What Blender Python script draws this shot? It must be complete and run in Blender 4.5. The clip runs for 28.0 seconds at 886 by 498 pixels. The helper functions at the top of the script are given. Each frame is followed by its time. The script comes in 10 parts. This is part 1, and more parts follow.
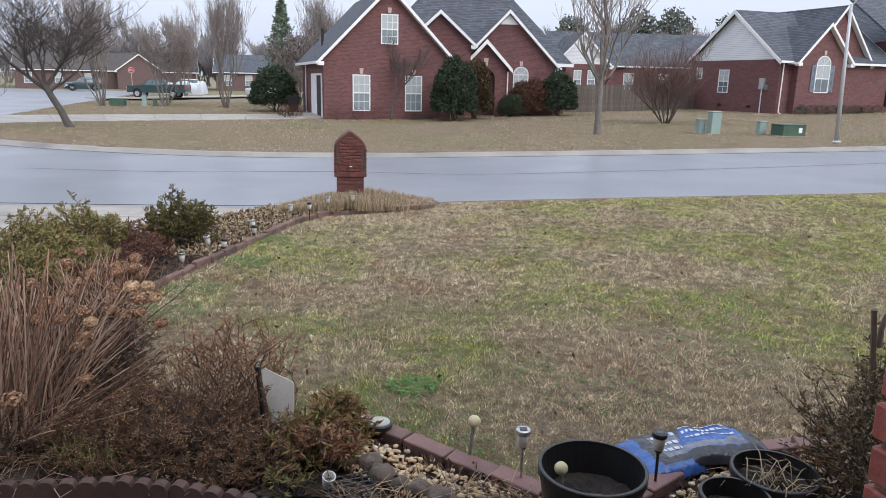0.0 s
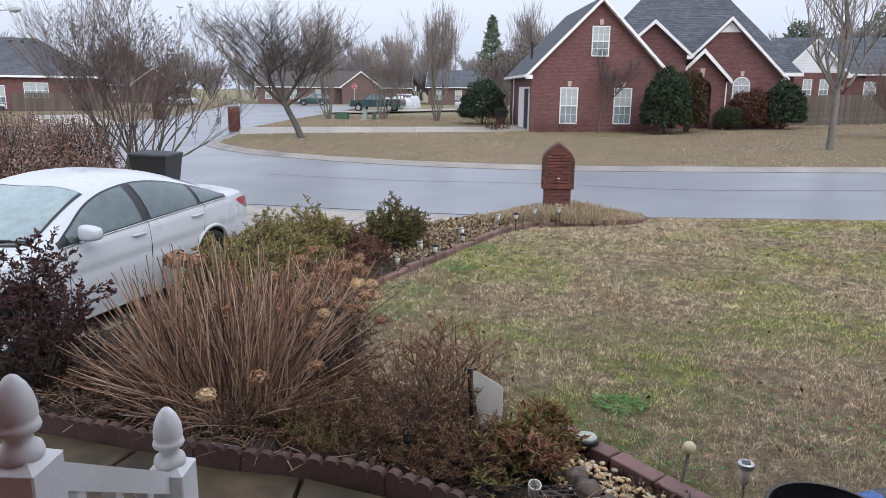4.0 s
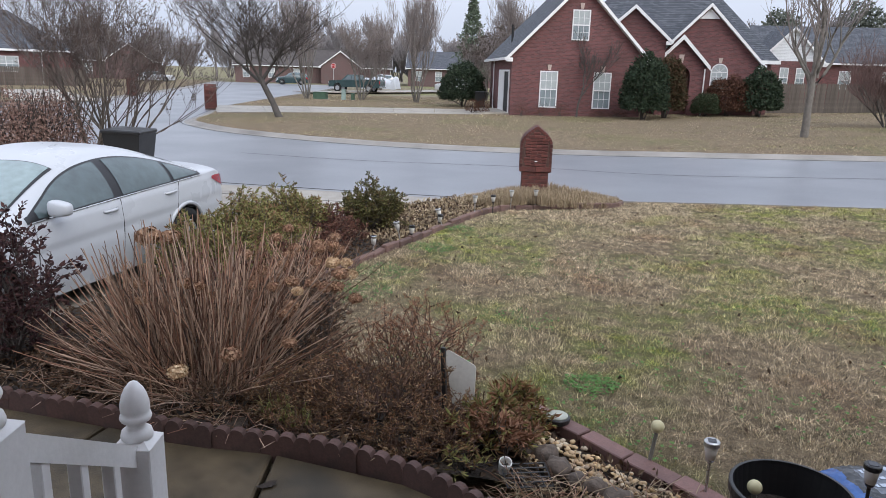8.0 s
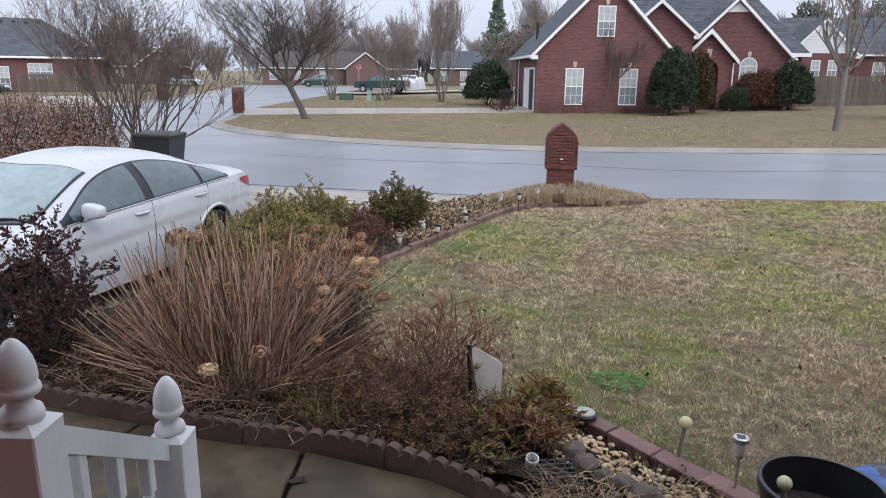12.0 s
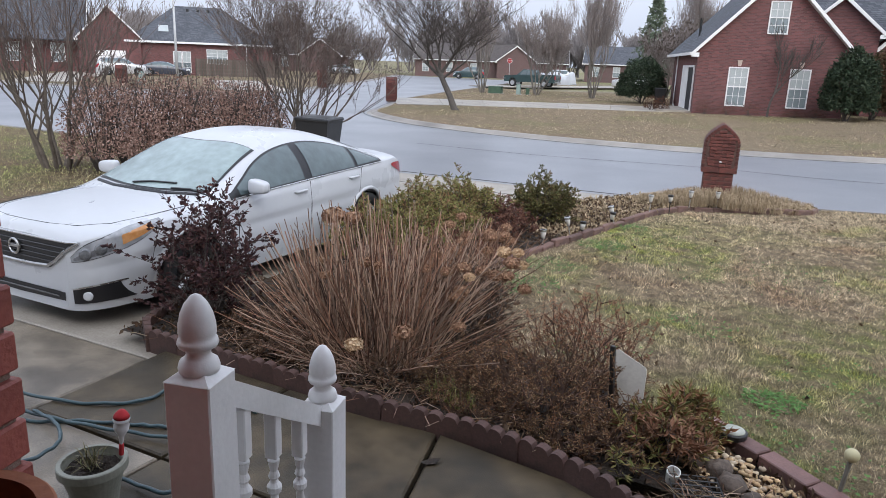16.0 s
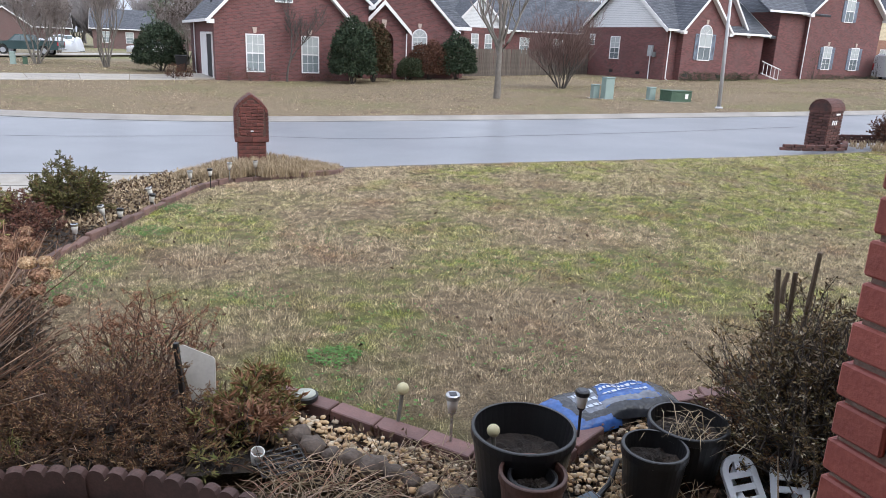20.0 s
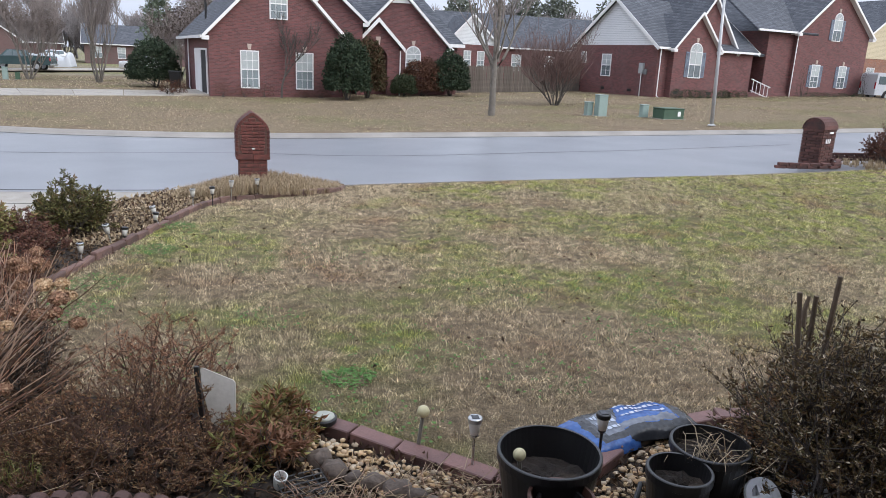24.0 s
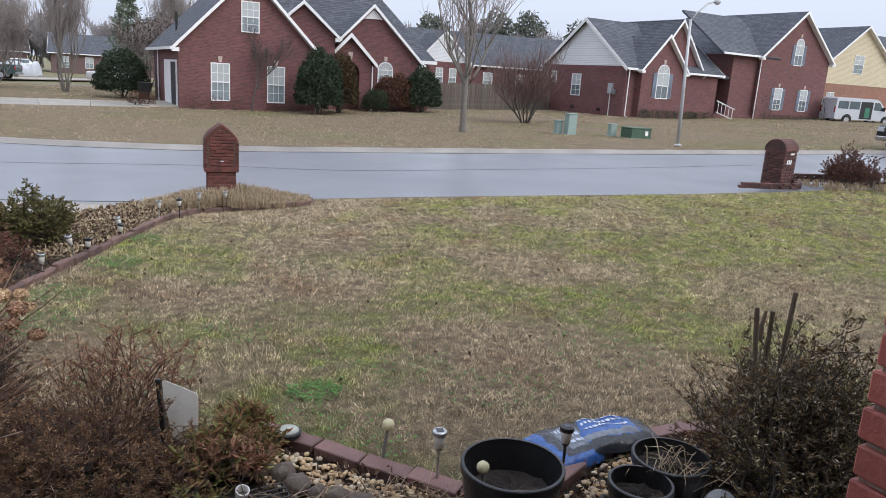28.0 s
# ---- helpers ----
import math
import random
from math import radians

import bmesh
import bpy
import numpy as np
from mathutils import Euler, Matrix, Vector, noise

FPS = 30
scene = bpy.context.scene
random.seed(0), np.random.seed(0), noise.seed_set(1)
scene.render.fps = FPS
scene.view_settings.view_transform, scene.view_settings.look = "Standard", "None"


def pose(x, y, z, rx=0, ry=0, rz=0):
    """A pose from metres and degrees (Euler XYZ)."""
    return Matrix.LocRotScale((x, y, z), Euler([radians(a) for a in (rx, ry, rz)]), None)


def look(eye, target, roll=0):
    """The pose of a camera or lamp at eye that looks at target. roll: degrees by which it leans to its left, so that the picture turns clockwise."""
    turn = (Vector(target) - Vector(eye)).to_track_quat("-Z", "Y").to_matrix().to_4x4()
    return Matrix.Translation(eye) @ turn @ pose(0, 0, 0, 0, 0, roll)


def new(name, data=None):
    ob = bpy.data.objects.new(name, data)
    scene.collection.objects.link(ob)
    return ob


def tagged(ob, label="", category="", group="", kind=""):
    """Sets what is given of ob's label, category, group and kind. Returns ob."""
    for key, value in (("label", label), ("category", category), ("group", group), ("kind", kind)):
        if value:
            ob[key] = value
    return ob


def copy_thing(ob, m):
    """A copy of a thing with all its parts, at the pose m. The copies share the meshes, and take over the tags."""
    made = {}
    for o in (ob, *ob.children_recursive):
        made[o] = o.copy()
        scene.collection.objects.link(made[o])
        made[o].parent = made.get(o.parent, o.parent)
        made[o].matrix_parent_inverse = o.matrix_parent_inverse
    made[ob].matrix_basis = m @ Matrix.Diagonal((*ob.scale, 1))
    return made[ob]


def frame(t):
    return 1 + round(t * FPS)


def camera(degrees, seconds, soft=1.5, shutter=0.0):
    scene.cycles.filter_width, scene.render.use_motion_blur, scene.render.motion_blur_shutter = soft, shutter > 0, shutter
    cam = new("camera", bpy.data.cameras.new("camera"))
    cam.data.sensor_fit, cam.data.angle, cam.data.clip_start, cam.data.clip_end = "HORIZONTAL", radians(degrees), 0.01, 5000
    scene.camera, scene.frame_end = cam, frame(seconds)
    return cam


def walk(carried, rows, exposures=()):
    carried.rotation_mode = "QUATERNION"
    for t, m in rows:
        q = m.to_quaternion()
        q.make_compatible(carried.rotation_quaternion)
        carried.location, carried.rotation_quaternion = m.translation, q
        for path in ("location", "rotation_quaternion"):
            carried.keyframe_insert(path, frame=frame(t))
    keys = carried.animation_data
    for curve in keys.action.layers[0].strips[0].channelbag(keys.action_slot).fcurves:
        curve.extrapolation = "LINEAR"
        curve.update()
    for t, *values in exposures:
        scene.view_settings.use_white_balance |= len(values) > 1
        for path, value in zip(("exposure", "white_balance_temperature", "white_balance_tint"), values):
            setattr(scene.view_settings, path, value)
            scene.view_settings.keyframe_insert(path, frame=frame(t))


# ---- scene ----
cam = camera(63.9, 28.0, soft=0.75)
PATH = [
    (0, (0.113, 0.377, 2.153), (0.167, 2.322, 1.689), 1.3),
    (0.5, (0.098, 0.382, 2.142), (0.134, 2.329, 1.686), 1.5),
    (1, (0.085, 0.381, 2.133), (0.068, 2.331, 1.686), 1.5),
    (1.5, (0.053, 0.369, 2.133), (-0.064, 2.317, 1.695), 1.5),
    (2, (0.02, 0.354, 2.149), (-0.226, 2.289, 1.708), 1.2),
    (2.5, (0.003, 0.344, 2.152), (-0.353, 2.261, 1.706), 0.8),
    (3, (-0.002, 0.347, 2.144), (-0.432, 2.249, 1.697), 0.5),
    (3.5, (0.006, 0.348, 2.138), (-0.466, 2.241, 1.697), 0.4),
    (4, (0.007, 0.35, 2.135), (-0.486, 2.238, 1.697), 0.6),
    (4.5, (0.017, 0.342, 2.134), (-0.487, 2.227, 1.694), 0.8),
    (6.5, (0.021, 0.34, 2.129), (-0.457, 2.228, 1.675), 1.8),
    (7, (0.029, 0.342, 2.13), (-0.437, 2.231, 1.667), 1.7),
    (7.5, (0.022, 0.35, 2.119), (-0.43, 2.239, 1.644), 1.8),
    (8, (0.029, 0.352, 2.115), (-0.401, 2.244, 1.631), 1.7),
    (8.5, (0.039, 0.356, 2.112), (-0.358, 2.255, 1.627), 1.6),
    (9, (0.051, 0.353, 2.116), (-0.314, 2.26, 1.633), 1.4),
    (9.5, (0.057, 0.353, 2.118), (-0.279, 2.267, 1.644), 1.4),
    (10, (0.065, 0.355, 2.122), (-0.265, 2.272, 1.657), 1.4),
    (10.5, (0.057, 0.348, 2.123), (-0.299, 2.26, 1.66), 1.1),
    (11, (0.047, 0.338, 2.114), (-0.354, 2.241, 1.646), 0.5),
    (11.5, (0.057, 0.34, 2.113), (-0.395, 2.229, 1.636), 0.1),
    (12, (0.045, 0.33, 2.11), (-0.458, 2.204, 1.623), 0.6),
    (12.5, (0.023, 0.338, 2.094), (-0.536, 2.191, 1.59), 1.1),
    (14.5, (-0.004, 0.325, 2.098), (-0.757, 2.107, 1.588), 1.6),
    (15, (-0.012, 0.325, 2.088), (-0.807, 2.087, 1.574), 2.0),
    (15.5, (-0.019, 0.328, 2.078), (-0.85, 2.072, 1.562), 2.2),
    (16, (-0.029, 0.336, 2.079), (-0.887, 2.069, 1.568), 2.1),
    (16.5, (-0.03, 0.33, 2.087), (-0.893, 2.062, 1.58), 2.0),
    (17, (-0.021, 0.323, 2.088), (-0.833, 2.078, 1.576), 2.0),
    (17.5, (0.025, 0.309, 2.103), (-0.617, 2.127, 1.572), 1.5),
    (18, (0.062, 0.334, 2.104), (-0.342, 2.213, 1.55), 1.0),
    (18.5, (0.036, 0.351, 2.112), (-0.13, 2.258, 1.535), 1.1),
    (19, (0.002, 0.357, 2.116), (0.026, 2.27, 1.53), 1.5),
    (19.5, (-0.004, 0.382, 2.119), (0.192, 2.286, 1.538), 2.2),
    (20, (-0.031, 0.417, 2.162), (0.304, 2.31, 1.61), 2.4),
    (20.5, (-0.1, 0.449, 2.195), (0.333, 2.334, 1.687), 1.8),
    (22.5, (-0.173, 0.455, 2.212), (0.268, 2.343, 1.722), 1.1),
    (23, (-0.185, 0.453, 2.208), (0.218, 2.35, 1.718), 1.6),
    (23.5, (-0.2, 0.446, 2.204), (0.176, 2.346, 1.707), 2.2),
    (24, (-0.202, 0.439, 2.203), (0.159, 2.338, 1.693), 2.6),
    (24.5, (-0.202, 0.436, 2.2), (0.149, 2.334, 1.679), 2.7),
    (25, (-0.204, 0.433, 2.2), (0.143, 2.329, 1.664), 2.7),
    (25.5, (-0.196, 0.435, 2.19), (0.151, 2.324, 1.633), 2.6),
    (26, (-0.194, 0.442, 2.184), (0.16, 2.328, 1.619), 2.6),
    (26.5, (-0.188, 0.442, 2.186), (0.181, 2.331, 1.642), 2.7),
    (27, (-0.184, 0.423, 2.196), (0.209, 2.317, 1.687), 2.8),
    (27.5, (-0.177, 0.417, 2.198), (0.243, 2.313, 1.72), 3.2),
    (28, (-0.184, 0.408, 2.198), (0.258, 2.303, 1.735), 3.7),
]
EXPOSURES = [(0.0, 0.26), (4.0, 0.22), (9.0, 0.13), (16.0, 0.24), (18.0, 0.20), (19.0, 0.48), (20.0, 0.50), (23.0, 0.31), (25.0, 0.30), (26.0, 0.46), (27.0, 0.56), (28.0, 0.18)]
walk(cam, [(t, look(eye, target, roll)) for t, eye, target, roll in PATH], EXPOSURES)

# world: flat grey winter overcast, light snowfall haze
world = bpy.data.worlds.new("overcast")
scene.world = world
world.use_nodes = True
wn = world.node_tree
wn.nodes.clear()
w_out = wn.nodes.new("ShaderNodeOutputWorld")
w_bg = wn.nodes.new("ShaderNodeBackground")
w_sky = wn.nodes.new("ShaderNodeTexSky")
w_sky.sky_type = "NISHITA"
w_sky.sun_disc = False
w_sky.sun_elevation = radians(38)
w_sky.sun_rotation = radians(137)
w_sky.air_density = 1.0
w_sky.dust_density = 4.0
w_hsv = wn.nodes.new("ShaderNodeHueSaturation")
w_hsv.inputs["Saturation"].default_value = 0.16
w_hsv.inputs["Value"].default_value = 1.0
w_flat = wn.nodes.new("ShaderNodeMixRGB")
w_flat.inputs[0].default_value = 0.72
w_flat.inputs[2].default_value = (7.45, 8.25, 10.15, 1)
w_tc = wn.nodes.new("ShaderNodeTexCoord")
w_sep = wn.nodes.new("ShaderNodeSeparateXYZ")
w_up = wn.nodes.new("ShaderNodeMapRange")  # overcast: twice as bright overhead as at the horizon
w_up.inputs["From Min"].default_value, w_up.inputs["From Max"].default_value = 0.0, 1.0
w_up.inputs["To Min"].default_value, w_up.inputs["To Max"].default_value = 1.0, 2.05
w_mul = wn.nodes.new("ShaderNodeVectorMath")
w_mul.operation = "SCALE"
wn.links.new(w_tc.outputs["Generated"], w_sep.inputs[0])
wn.links.new(w_sep.outputs[2], w_up.inputs["Value"])
wn.links.new(w_flat.outputs[0], w_mul.inputs[0])
wn.links.new(w_up.outputs[0], w_mul.inputs["Scale"])
w_bg.inputs["Strength"].default_value = 0.098
wn.links.new(w_sky.outputs[0], w_hsv.inputs["Color"])
wn.links.new(w_hsv.outputs[0], w_flat.inputs[1])
wn.links.new(w_mul.outputs[0], w_bg.inputs["Color"])
wn.links.new(w_bg.outputs[0], w_out.inputs[0])

sun = new("sun", bpy.data.lights.new("sun", "SUN"))
sun.data.energy = 1.3
sun.data.angle = radians(50)
sun.data.color = (1.0, 0.99, 0.98)
sun.matrix_world = look((0, 0, 60), (-30, 32, 26))
scene.view_settings.exposure = 0.0


# ---------------------------------------------------------------- materials
def mat(name, c1, c2=None, rough=0.7, scale=4.0, fine=40.0, bump=0.15, metal=0.0, spec=0.5, dirt=None, dirt_amount=0.0, rand=0.0, coat=0.0):
    """Two-scale noise between two colours, optional stains, bump and per-piece variation."""
    m = bpy.data.materials.new(name)
    m.use_nodes = True
    nt = m.node_tree
    n, l = nt.nodes, nt.links
    b = n["Principled BSDF"]
    tc = n.new("ShaderNodeTexCoord")
    c2 = c2 or tuple(x * 0.72 for x in c1)
    big = n.new("ShaderNodeTexNoise")
    big.inputs["Scale"].default_value, big.inputs["Detail"].default_value = scale, 5
    small = n.new("ShaderNodeTexNoise")
    small.inputs["Scale"].default_value, small.inputs["Detail"].default_value = fine, 4
    for t in (big, small):
        l.new(tc.outputs["Object"], t.inputs["Vector"])
    add = n.new("ShaderNodeMath")
    add.operation = "MULTIPLY_ADD"
    add.inputs[1].default_value, add.inputs[2].default_value = 0.45, 0.0
    l.new(small.outputs["Fac"], add.inputs[0])
    s2 = n.new("ShaderNodeMath")
    s2.operation = "MULTIPLY_ADD"
    s2.inputs[1].default_value = 0.55
    l.new(big.outputs["Fac"], s2.inputs[0])
    l.new(add.outputs[0], s2.inputs[2])
    ramp = n.new("ShaderNodeMapRange")
    ramp.inputs["From Min"].default_value, ramp.inputs["From Max"].default_value = 0.36, 0.64
    l.new(s2.outputs[0], ramp.inputs["Value"])
    mix = n.new("ShaderNodeMixRGB")
    mix.inputs[1].default_value, mix.inputs[2].default_value = (*c1, 1), (*c2, 1)
    l.new(ramp.outputs[0], mix.inputs[0])
    col = mix.outputs[0]
    if dirt:
        st = n.new("ShaderNodeTexNoise")
        st.inputs["Scale"].default_value, st.inputs["Detail"].default_value = scale * 0.37, 8
        l.new(tc.outputs["Object"], st.inputs["Vector"])
        mr = n.new("ShaderNodeMapRange")
        mr.inputs["From Min"].default_value, mr.inputs["From Max"].default_value = 0.48, 0.66
        mr.inputs["To Max"].default_value = dirt_amount
        l.new(st.outputs["Fac"], mr.inputs["Value"])
        dm = n.new("ShaderNodeMixRGB")
        dm.inputs[2].default_value = (*dirt, 1)
        l.new(mr.outputs[0], dm.inputs[0])
        l.new(col, dm.inputs[1])
        col = dm.outputs[0]
    if rand:
        oi = n.new("ShaderNodeObjectInfo")
        rr = n.new("ShaderNodeMapRange")
        rr.inputs["To Min"].default_value, rr.inputs["To Max"].default_value = 1 - rand, 1 + rand
        l.new(oi.outputs["Random"], rr.inputs["Value"])
        hv = n.new("ShaderNodeHueSaturation")
        l.new(rr.outputs[0], hv.inputs["Value"])
        l.new(col, hv.inputs["Color"])
        col = hv.outputs[0]
    l.new(col, b.inputs["Base Color"])
    rv = n.new("ShaderNodeMapRange")
    rv.inputs["To Min"].default_value, rv.inputs["To Max"].default_value = max(0.03, rough - 0.1), min(1, rough + 0.1)
    l.new(big.outputs["Fac"], rv.inputs["Value"])
    l.new(rv.outputs[0], b.inputs["Roughness"])
    b.inputs["Metallic"].default_value = metal
    b.inputs["Specular IOR Level"].default_value = spec
    b.inputs["Coat Weight"].default_value = coat
    if bump:
        bp = n.new("ShaderNodeBump")
        bp.inputs["Strength"].default_value, bp.inputs["Distance"].default_value = bump, 0.02
        l.new(s2.outputs[0], bp.inputs["Height"])
        l.new(bp.outputs[0], b.inputs["Normal"])
    return m


def foliage(name, cols, rough=0.75):
    """Leaves or stems: each loose piece takes its own tint between the colours."""
    m = bpy.data.materials.new(name)
    m.use_nodes = True
    nt = m.node_tree
    n, l = nt.nodes, nt.links
    b = n["Principled BSDF"]
    g = n.new("ShaderNodeNewGeometry")
    r = n.new("ShaderNodeValToRGB")
    while len(r.color_ramp.elements) < len(cols):
        r.color_ramp.elements.new(0.5)
    for i, (e, c) in enumerate(zip(r.color_ramp.elements, cols)):
        e.position, e.color = i / (len(cols) - 1), (*c, 1)
    l.new(g.outputs["Random Per Island"], r.inputs[0])
    tc = n.new("ShaderNodeTexCoord")
    t = n.new("ShaderNodeTexNoise")
    t.inputs["Scale"].default_value = 6
    l.new(tc.outputs["Object"], t.inputs["Vector"])
    mr = n.new("ShaderNodeMapRange")
    mr.inputs["To Min"].default_value, mr.inputs["To Max"].default_value = 0.55, 1.45
    l.new(t.outputs["Fac"], mr.inputs["Value"])
    hv = n.new("ShaderNodeHueSaturation")
    l.new(mr.outputs[0], hv.inputs["Value"])
    l.new(r.outputs[0], hv.inputs["Color"])
    l.new(hv.outputs[0], b.inputs["Base Color"])
    b.inputs["Roughness"].default_value = min(0.95, rough + 0.2)
    b.inputs["Specular IOR Level"].default_value = 0.12
    return m


def coursed(name, c1, c2, mortar, bw, rh, ms, rough=0.8, bump=0.5, offset=0.5, grime=(0.1, 0.09, 0.08)):
    """Courses on far walls and roofs, laid along x+y and z of the object."""
    m = bpy.data.materials.new(name)
    m.use_nodes = True
    nt = m.node_tree
    n, l = nt.nodes, nt.links
    b = n["Principled BSDF"]
    tc = n.new("ShaderNodeTexCoord")
    sx = n.new("ShaderNodeSeparateXYZ")
    l.new(tc.outputs["Object"], sx.inputs[0])
    a = n.new("ShaderNodeMath")
    l.new(sx.outputs[0], a.inputs[0])
    l.new(sx.outputs[1], a.inputs[1])
    cx = n.new("ShaderNodeCombineXYZ")
    l.new(a.outputs[0], cx.inputs[0])
    l.new(sx.outputs[2], cx.inputs[1])
    br = n.new("ShaderNodeTexBrick")
    br.offset = offset
    br.inputs["Scale"].default_value = 1.0
    br.inputs["Brick Width"].default_value, br.inputs["Row Height"].default_value = bw, rh
    br.inputs["Mortar Size"].default_value = ms
    br.inputs["Color1"].default_value, br.inputs["Color2"].default_value = (*c1, 1), (*c2, 1)
    br.inputs["Mortar"].default_value = (*mortar, 1)
    l.new(cx.outputs[0], br.inputs["Vector"])
    t = n.new("ShaderNodeTexNoise")
    t.inputs["Scale"].default_value, t.inputs["Detail"].default_value = 0.9, 7
    l.new(tc.outputs["Object"], t.inputs["Vector"])
    mr = n.new("ShaderNodeMapRange")
    mr.inputs["From Min"].default_value, mr.inputs["From Max"].default_value, mr.inputs["To Max"].default_value = 0.45, 0.75, 0.45
    l.new(t.outputs["Fac"], mr.inputs["Value"])
    mx = n.new("ShaderNodeMixRGB")
    mx.inputs[2].default_value = (*grime, 1)
    l.new(mr.outputs[0], mx.inputs[0])
    l.new(br.outputs["Color"], mx.inputs[1])
    l.new(mx.outputs[0], b.inputs["Base Color"])
    b.inputs["Roughness"].default_value = rough
    bp = n.new("ShaderNodeBump")
    bp.inputs["Strength"].default_value, bp.inputs["Distance"].default_value = bump, 0.01
    bp.invert = True
    l.new(br.outputs["Fac"], bp.inputs["Height"])
    l.new(bp.outputs[0], b.inputs["Normal"])
    return m


def lawn_mat(name, tan, green, brown, patch=0.22, green_bias=0.0, right_green=0.0, rough=0.85, island=0.0, patches=()):
    """Dormant lawn: tan, green and bare-brown patches at three scales, in world metres."""
    m = bpy.data.materials.new(name)
    m.use_nodes = True
    nt = m.node_tree
    n, l = nt.nodes, nt.links
    b = n["Principled BSDF"]
    g = n.new("ShaderNodeNewGeometry")
    def nz(sc, det=5, off=0.0):
        mp = n.new("ShaderNodeMapping")
        mp.inputs["Location"].default_value = (off, off * 0.7, 0)
        l.new(g.outputs["Position"], mp.inputs["Vector"])
        t = n.new("ShaderNodeTexNoise")
        t.inputs["Scale"].default_value, t.inputs["Detail"].default_value = sc, det
        l.new(mp.outputs[0], t.inputs["Vector"])
        return t.outputs["Fac"]
    def rng(v, a, c, lo=0.0, hi=1.0):
        r = n.new("ShaderNodeMapRange")
        for k, val in (("From Min", a), ("From Max", c), ("To Min", lo), ("To Max", hi)):
            r.inputs[k].default_value = val
        l.new(v, r.inputs["Value"])
        return r.outputs[0]
    def mix(f, a, c):
        x = n.new("ShaderNodeMixRGB")
        for k, v in ((0, f), (1, a), (2, c)):
            if isinstance(v, tuple):
                x.inputs[k].default_value = (*v, 1)
            elif isinstance(v, float):
                x.inputs[k].default_value = v
            else:
                l.new(v, x.inputs[k])
        return x.outputs[0]
    gf = rng(nz(patch, 4, 3.1), 0.50 - green_bias, 0.62 - green_bias)
    if right_green:
        sx = n.new("ShaderNodeSeparateXYZ")
        l.new(g.outputs["Position"], sx.inputs[0])
        a = n.new("ShaderNodeMath")
        a.operation = "MULTIPLY"
        l.new(rng(sx.outputs[0], 2.5, 9.0), a.inputs[0])
        l.new(rng(sx.outputs[1], 5.5, 9.5), a.inputs[1])
        mx = n.new("ShaderNodeMath")
        mx.operation = "MULTIPLY_ADD"
        mx.use_clamp = True
        mx.inputs[1].default_value = right_green
        l.new(a.outputs[0], mx.inputs[0])
        l.new(gf, mx.inputs[2])
        gf = mx.outputs[0]
    if patches:  # greener patches, (x, y, half-width, half-depth, strength), with ragged outlines
        wn_ = n.new("ShaderNodeTexNoise")
        wn_.inputs["Scale"].default_value, wn_.inputs["Detail"].default_value = 1.3, 6
        l.new(g.outputs["Position"], wn_.inputs["Vector"])
        wc = n.new("ShaderNodeVectorMath")
        wc.operation = "MULTIPLY_ADD"
        wc.inputs[1].default_value, wc.inputs[2].default_value = (1.9, 1.9, 0), (-0.95, -0.95, 0)
        l.new(wn_.outputs["Color"], wc.inputs[0])
        wp = n.new("ShaderNodeVectorMath")
        l.new(g.outputs["Position"], wp.inputs[0])
        l.new(wc.outputs[0], wp.inputs[1])
        for px0, py0, hx, hy, k0 in patches:
            sb = n.new("ShaderNodeVectorMath")
            sb.operation = "MULTIPLY_ADD"
            sb.inputs[1].default_value, sb.inputs[2].default_value = (1 / hx, 1 / hy, 0), (-px0 / hx, -py0 / hy, 0)
            l.new(wp.outputs[0], sb.inputs[0])
            ln_ = n.new("ShaderNodeVectorMath")
            ln_.operation = "LENGTH"
            l.new(sb.outputs[0], ln_.inputs[0])
            ad = n.new("ShaderNodeMath")
            ad.use_clamp = True
            l.new(gf, ad.inputs[0])
            l.new(rng(ln_.outputs["Value"], 0.45, 1.15, k0, 0.0), ad.inputs[1])
            gf = ad.outputs[0]
    sp = rng(nz(14, 6, 9.0), 0.42, 0.62)
    k = n.new("ShaderNodeMath")
    k.operation = "MULTIPLY"
    l.new(gf, k.inputs[0])
    l.new(rng(nz(5.0, 5, 2.0), 0.3, 0.62), k.inputs[1])
    c = mix(sp, tan, tuple(v * 0.62 for v in tan))
    c = mix(k.outputs[0], c, green)
    c = mix(rng(nz(1.1, 6, 17.0), 0.55, 0.72, 0.0, 0.75), c, brown)
    c = mix(rng(nz(60, 3, 5.0), 0.35, 0.7, 0.0, 0.35), c, tuple(v * 0.35 for v in brown))
    tv = n.new("ShaderNodeMath")
    tv.operation = "MULTIPLY"
    l.new(rng(nz(7.0, 4, 21.0), 0.32, 0.68, 0.74, 1.28), tv.inputs[0])
    l.new(rng(nz(70.0, 3, 11.0), 0.32, 0.68, 0.6, 1.4), tv.inputs[1])
    hm = n.new("ShaderNodeHueSaturation")
    l.new(tv.outputs[0], hm.inputs["Value"])
    l.new(c, hm.inputs["Color"])
    c = hm.outputs[0]
    if island:
        hv = n.new("ShaderNodeHueSaturation")
        l.new(rng(g.outputs["Random Per Island"], 0.0, 1.0, 1 - island, 1 + island), hv.inputs["Value"])
        l.new(c, hv.inputs["Color"])
        c = hv.outputs[0]
    l.new(c, b.inputs["Base Color"])
    b.inputs["Roughness"].default_value = rough
    b.inputs["Specular IOR Level"].default_value = 0.15
    bp = n.new("ShaderNodeBump")
    bp.inputs["Strength"].default_value, bp.inputs["Distance"].default_value = 0.6, 0.03
    l.new(nz(45, 5, 1.0), bp.inputs["Height"])
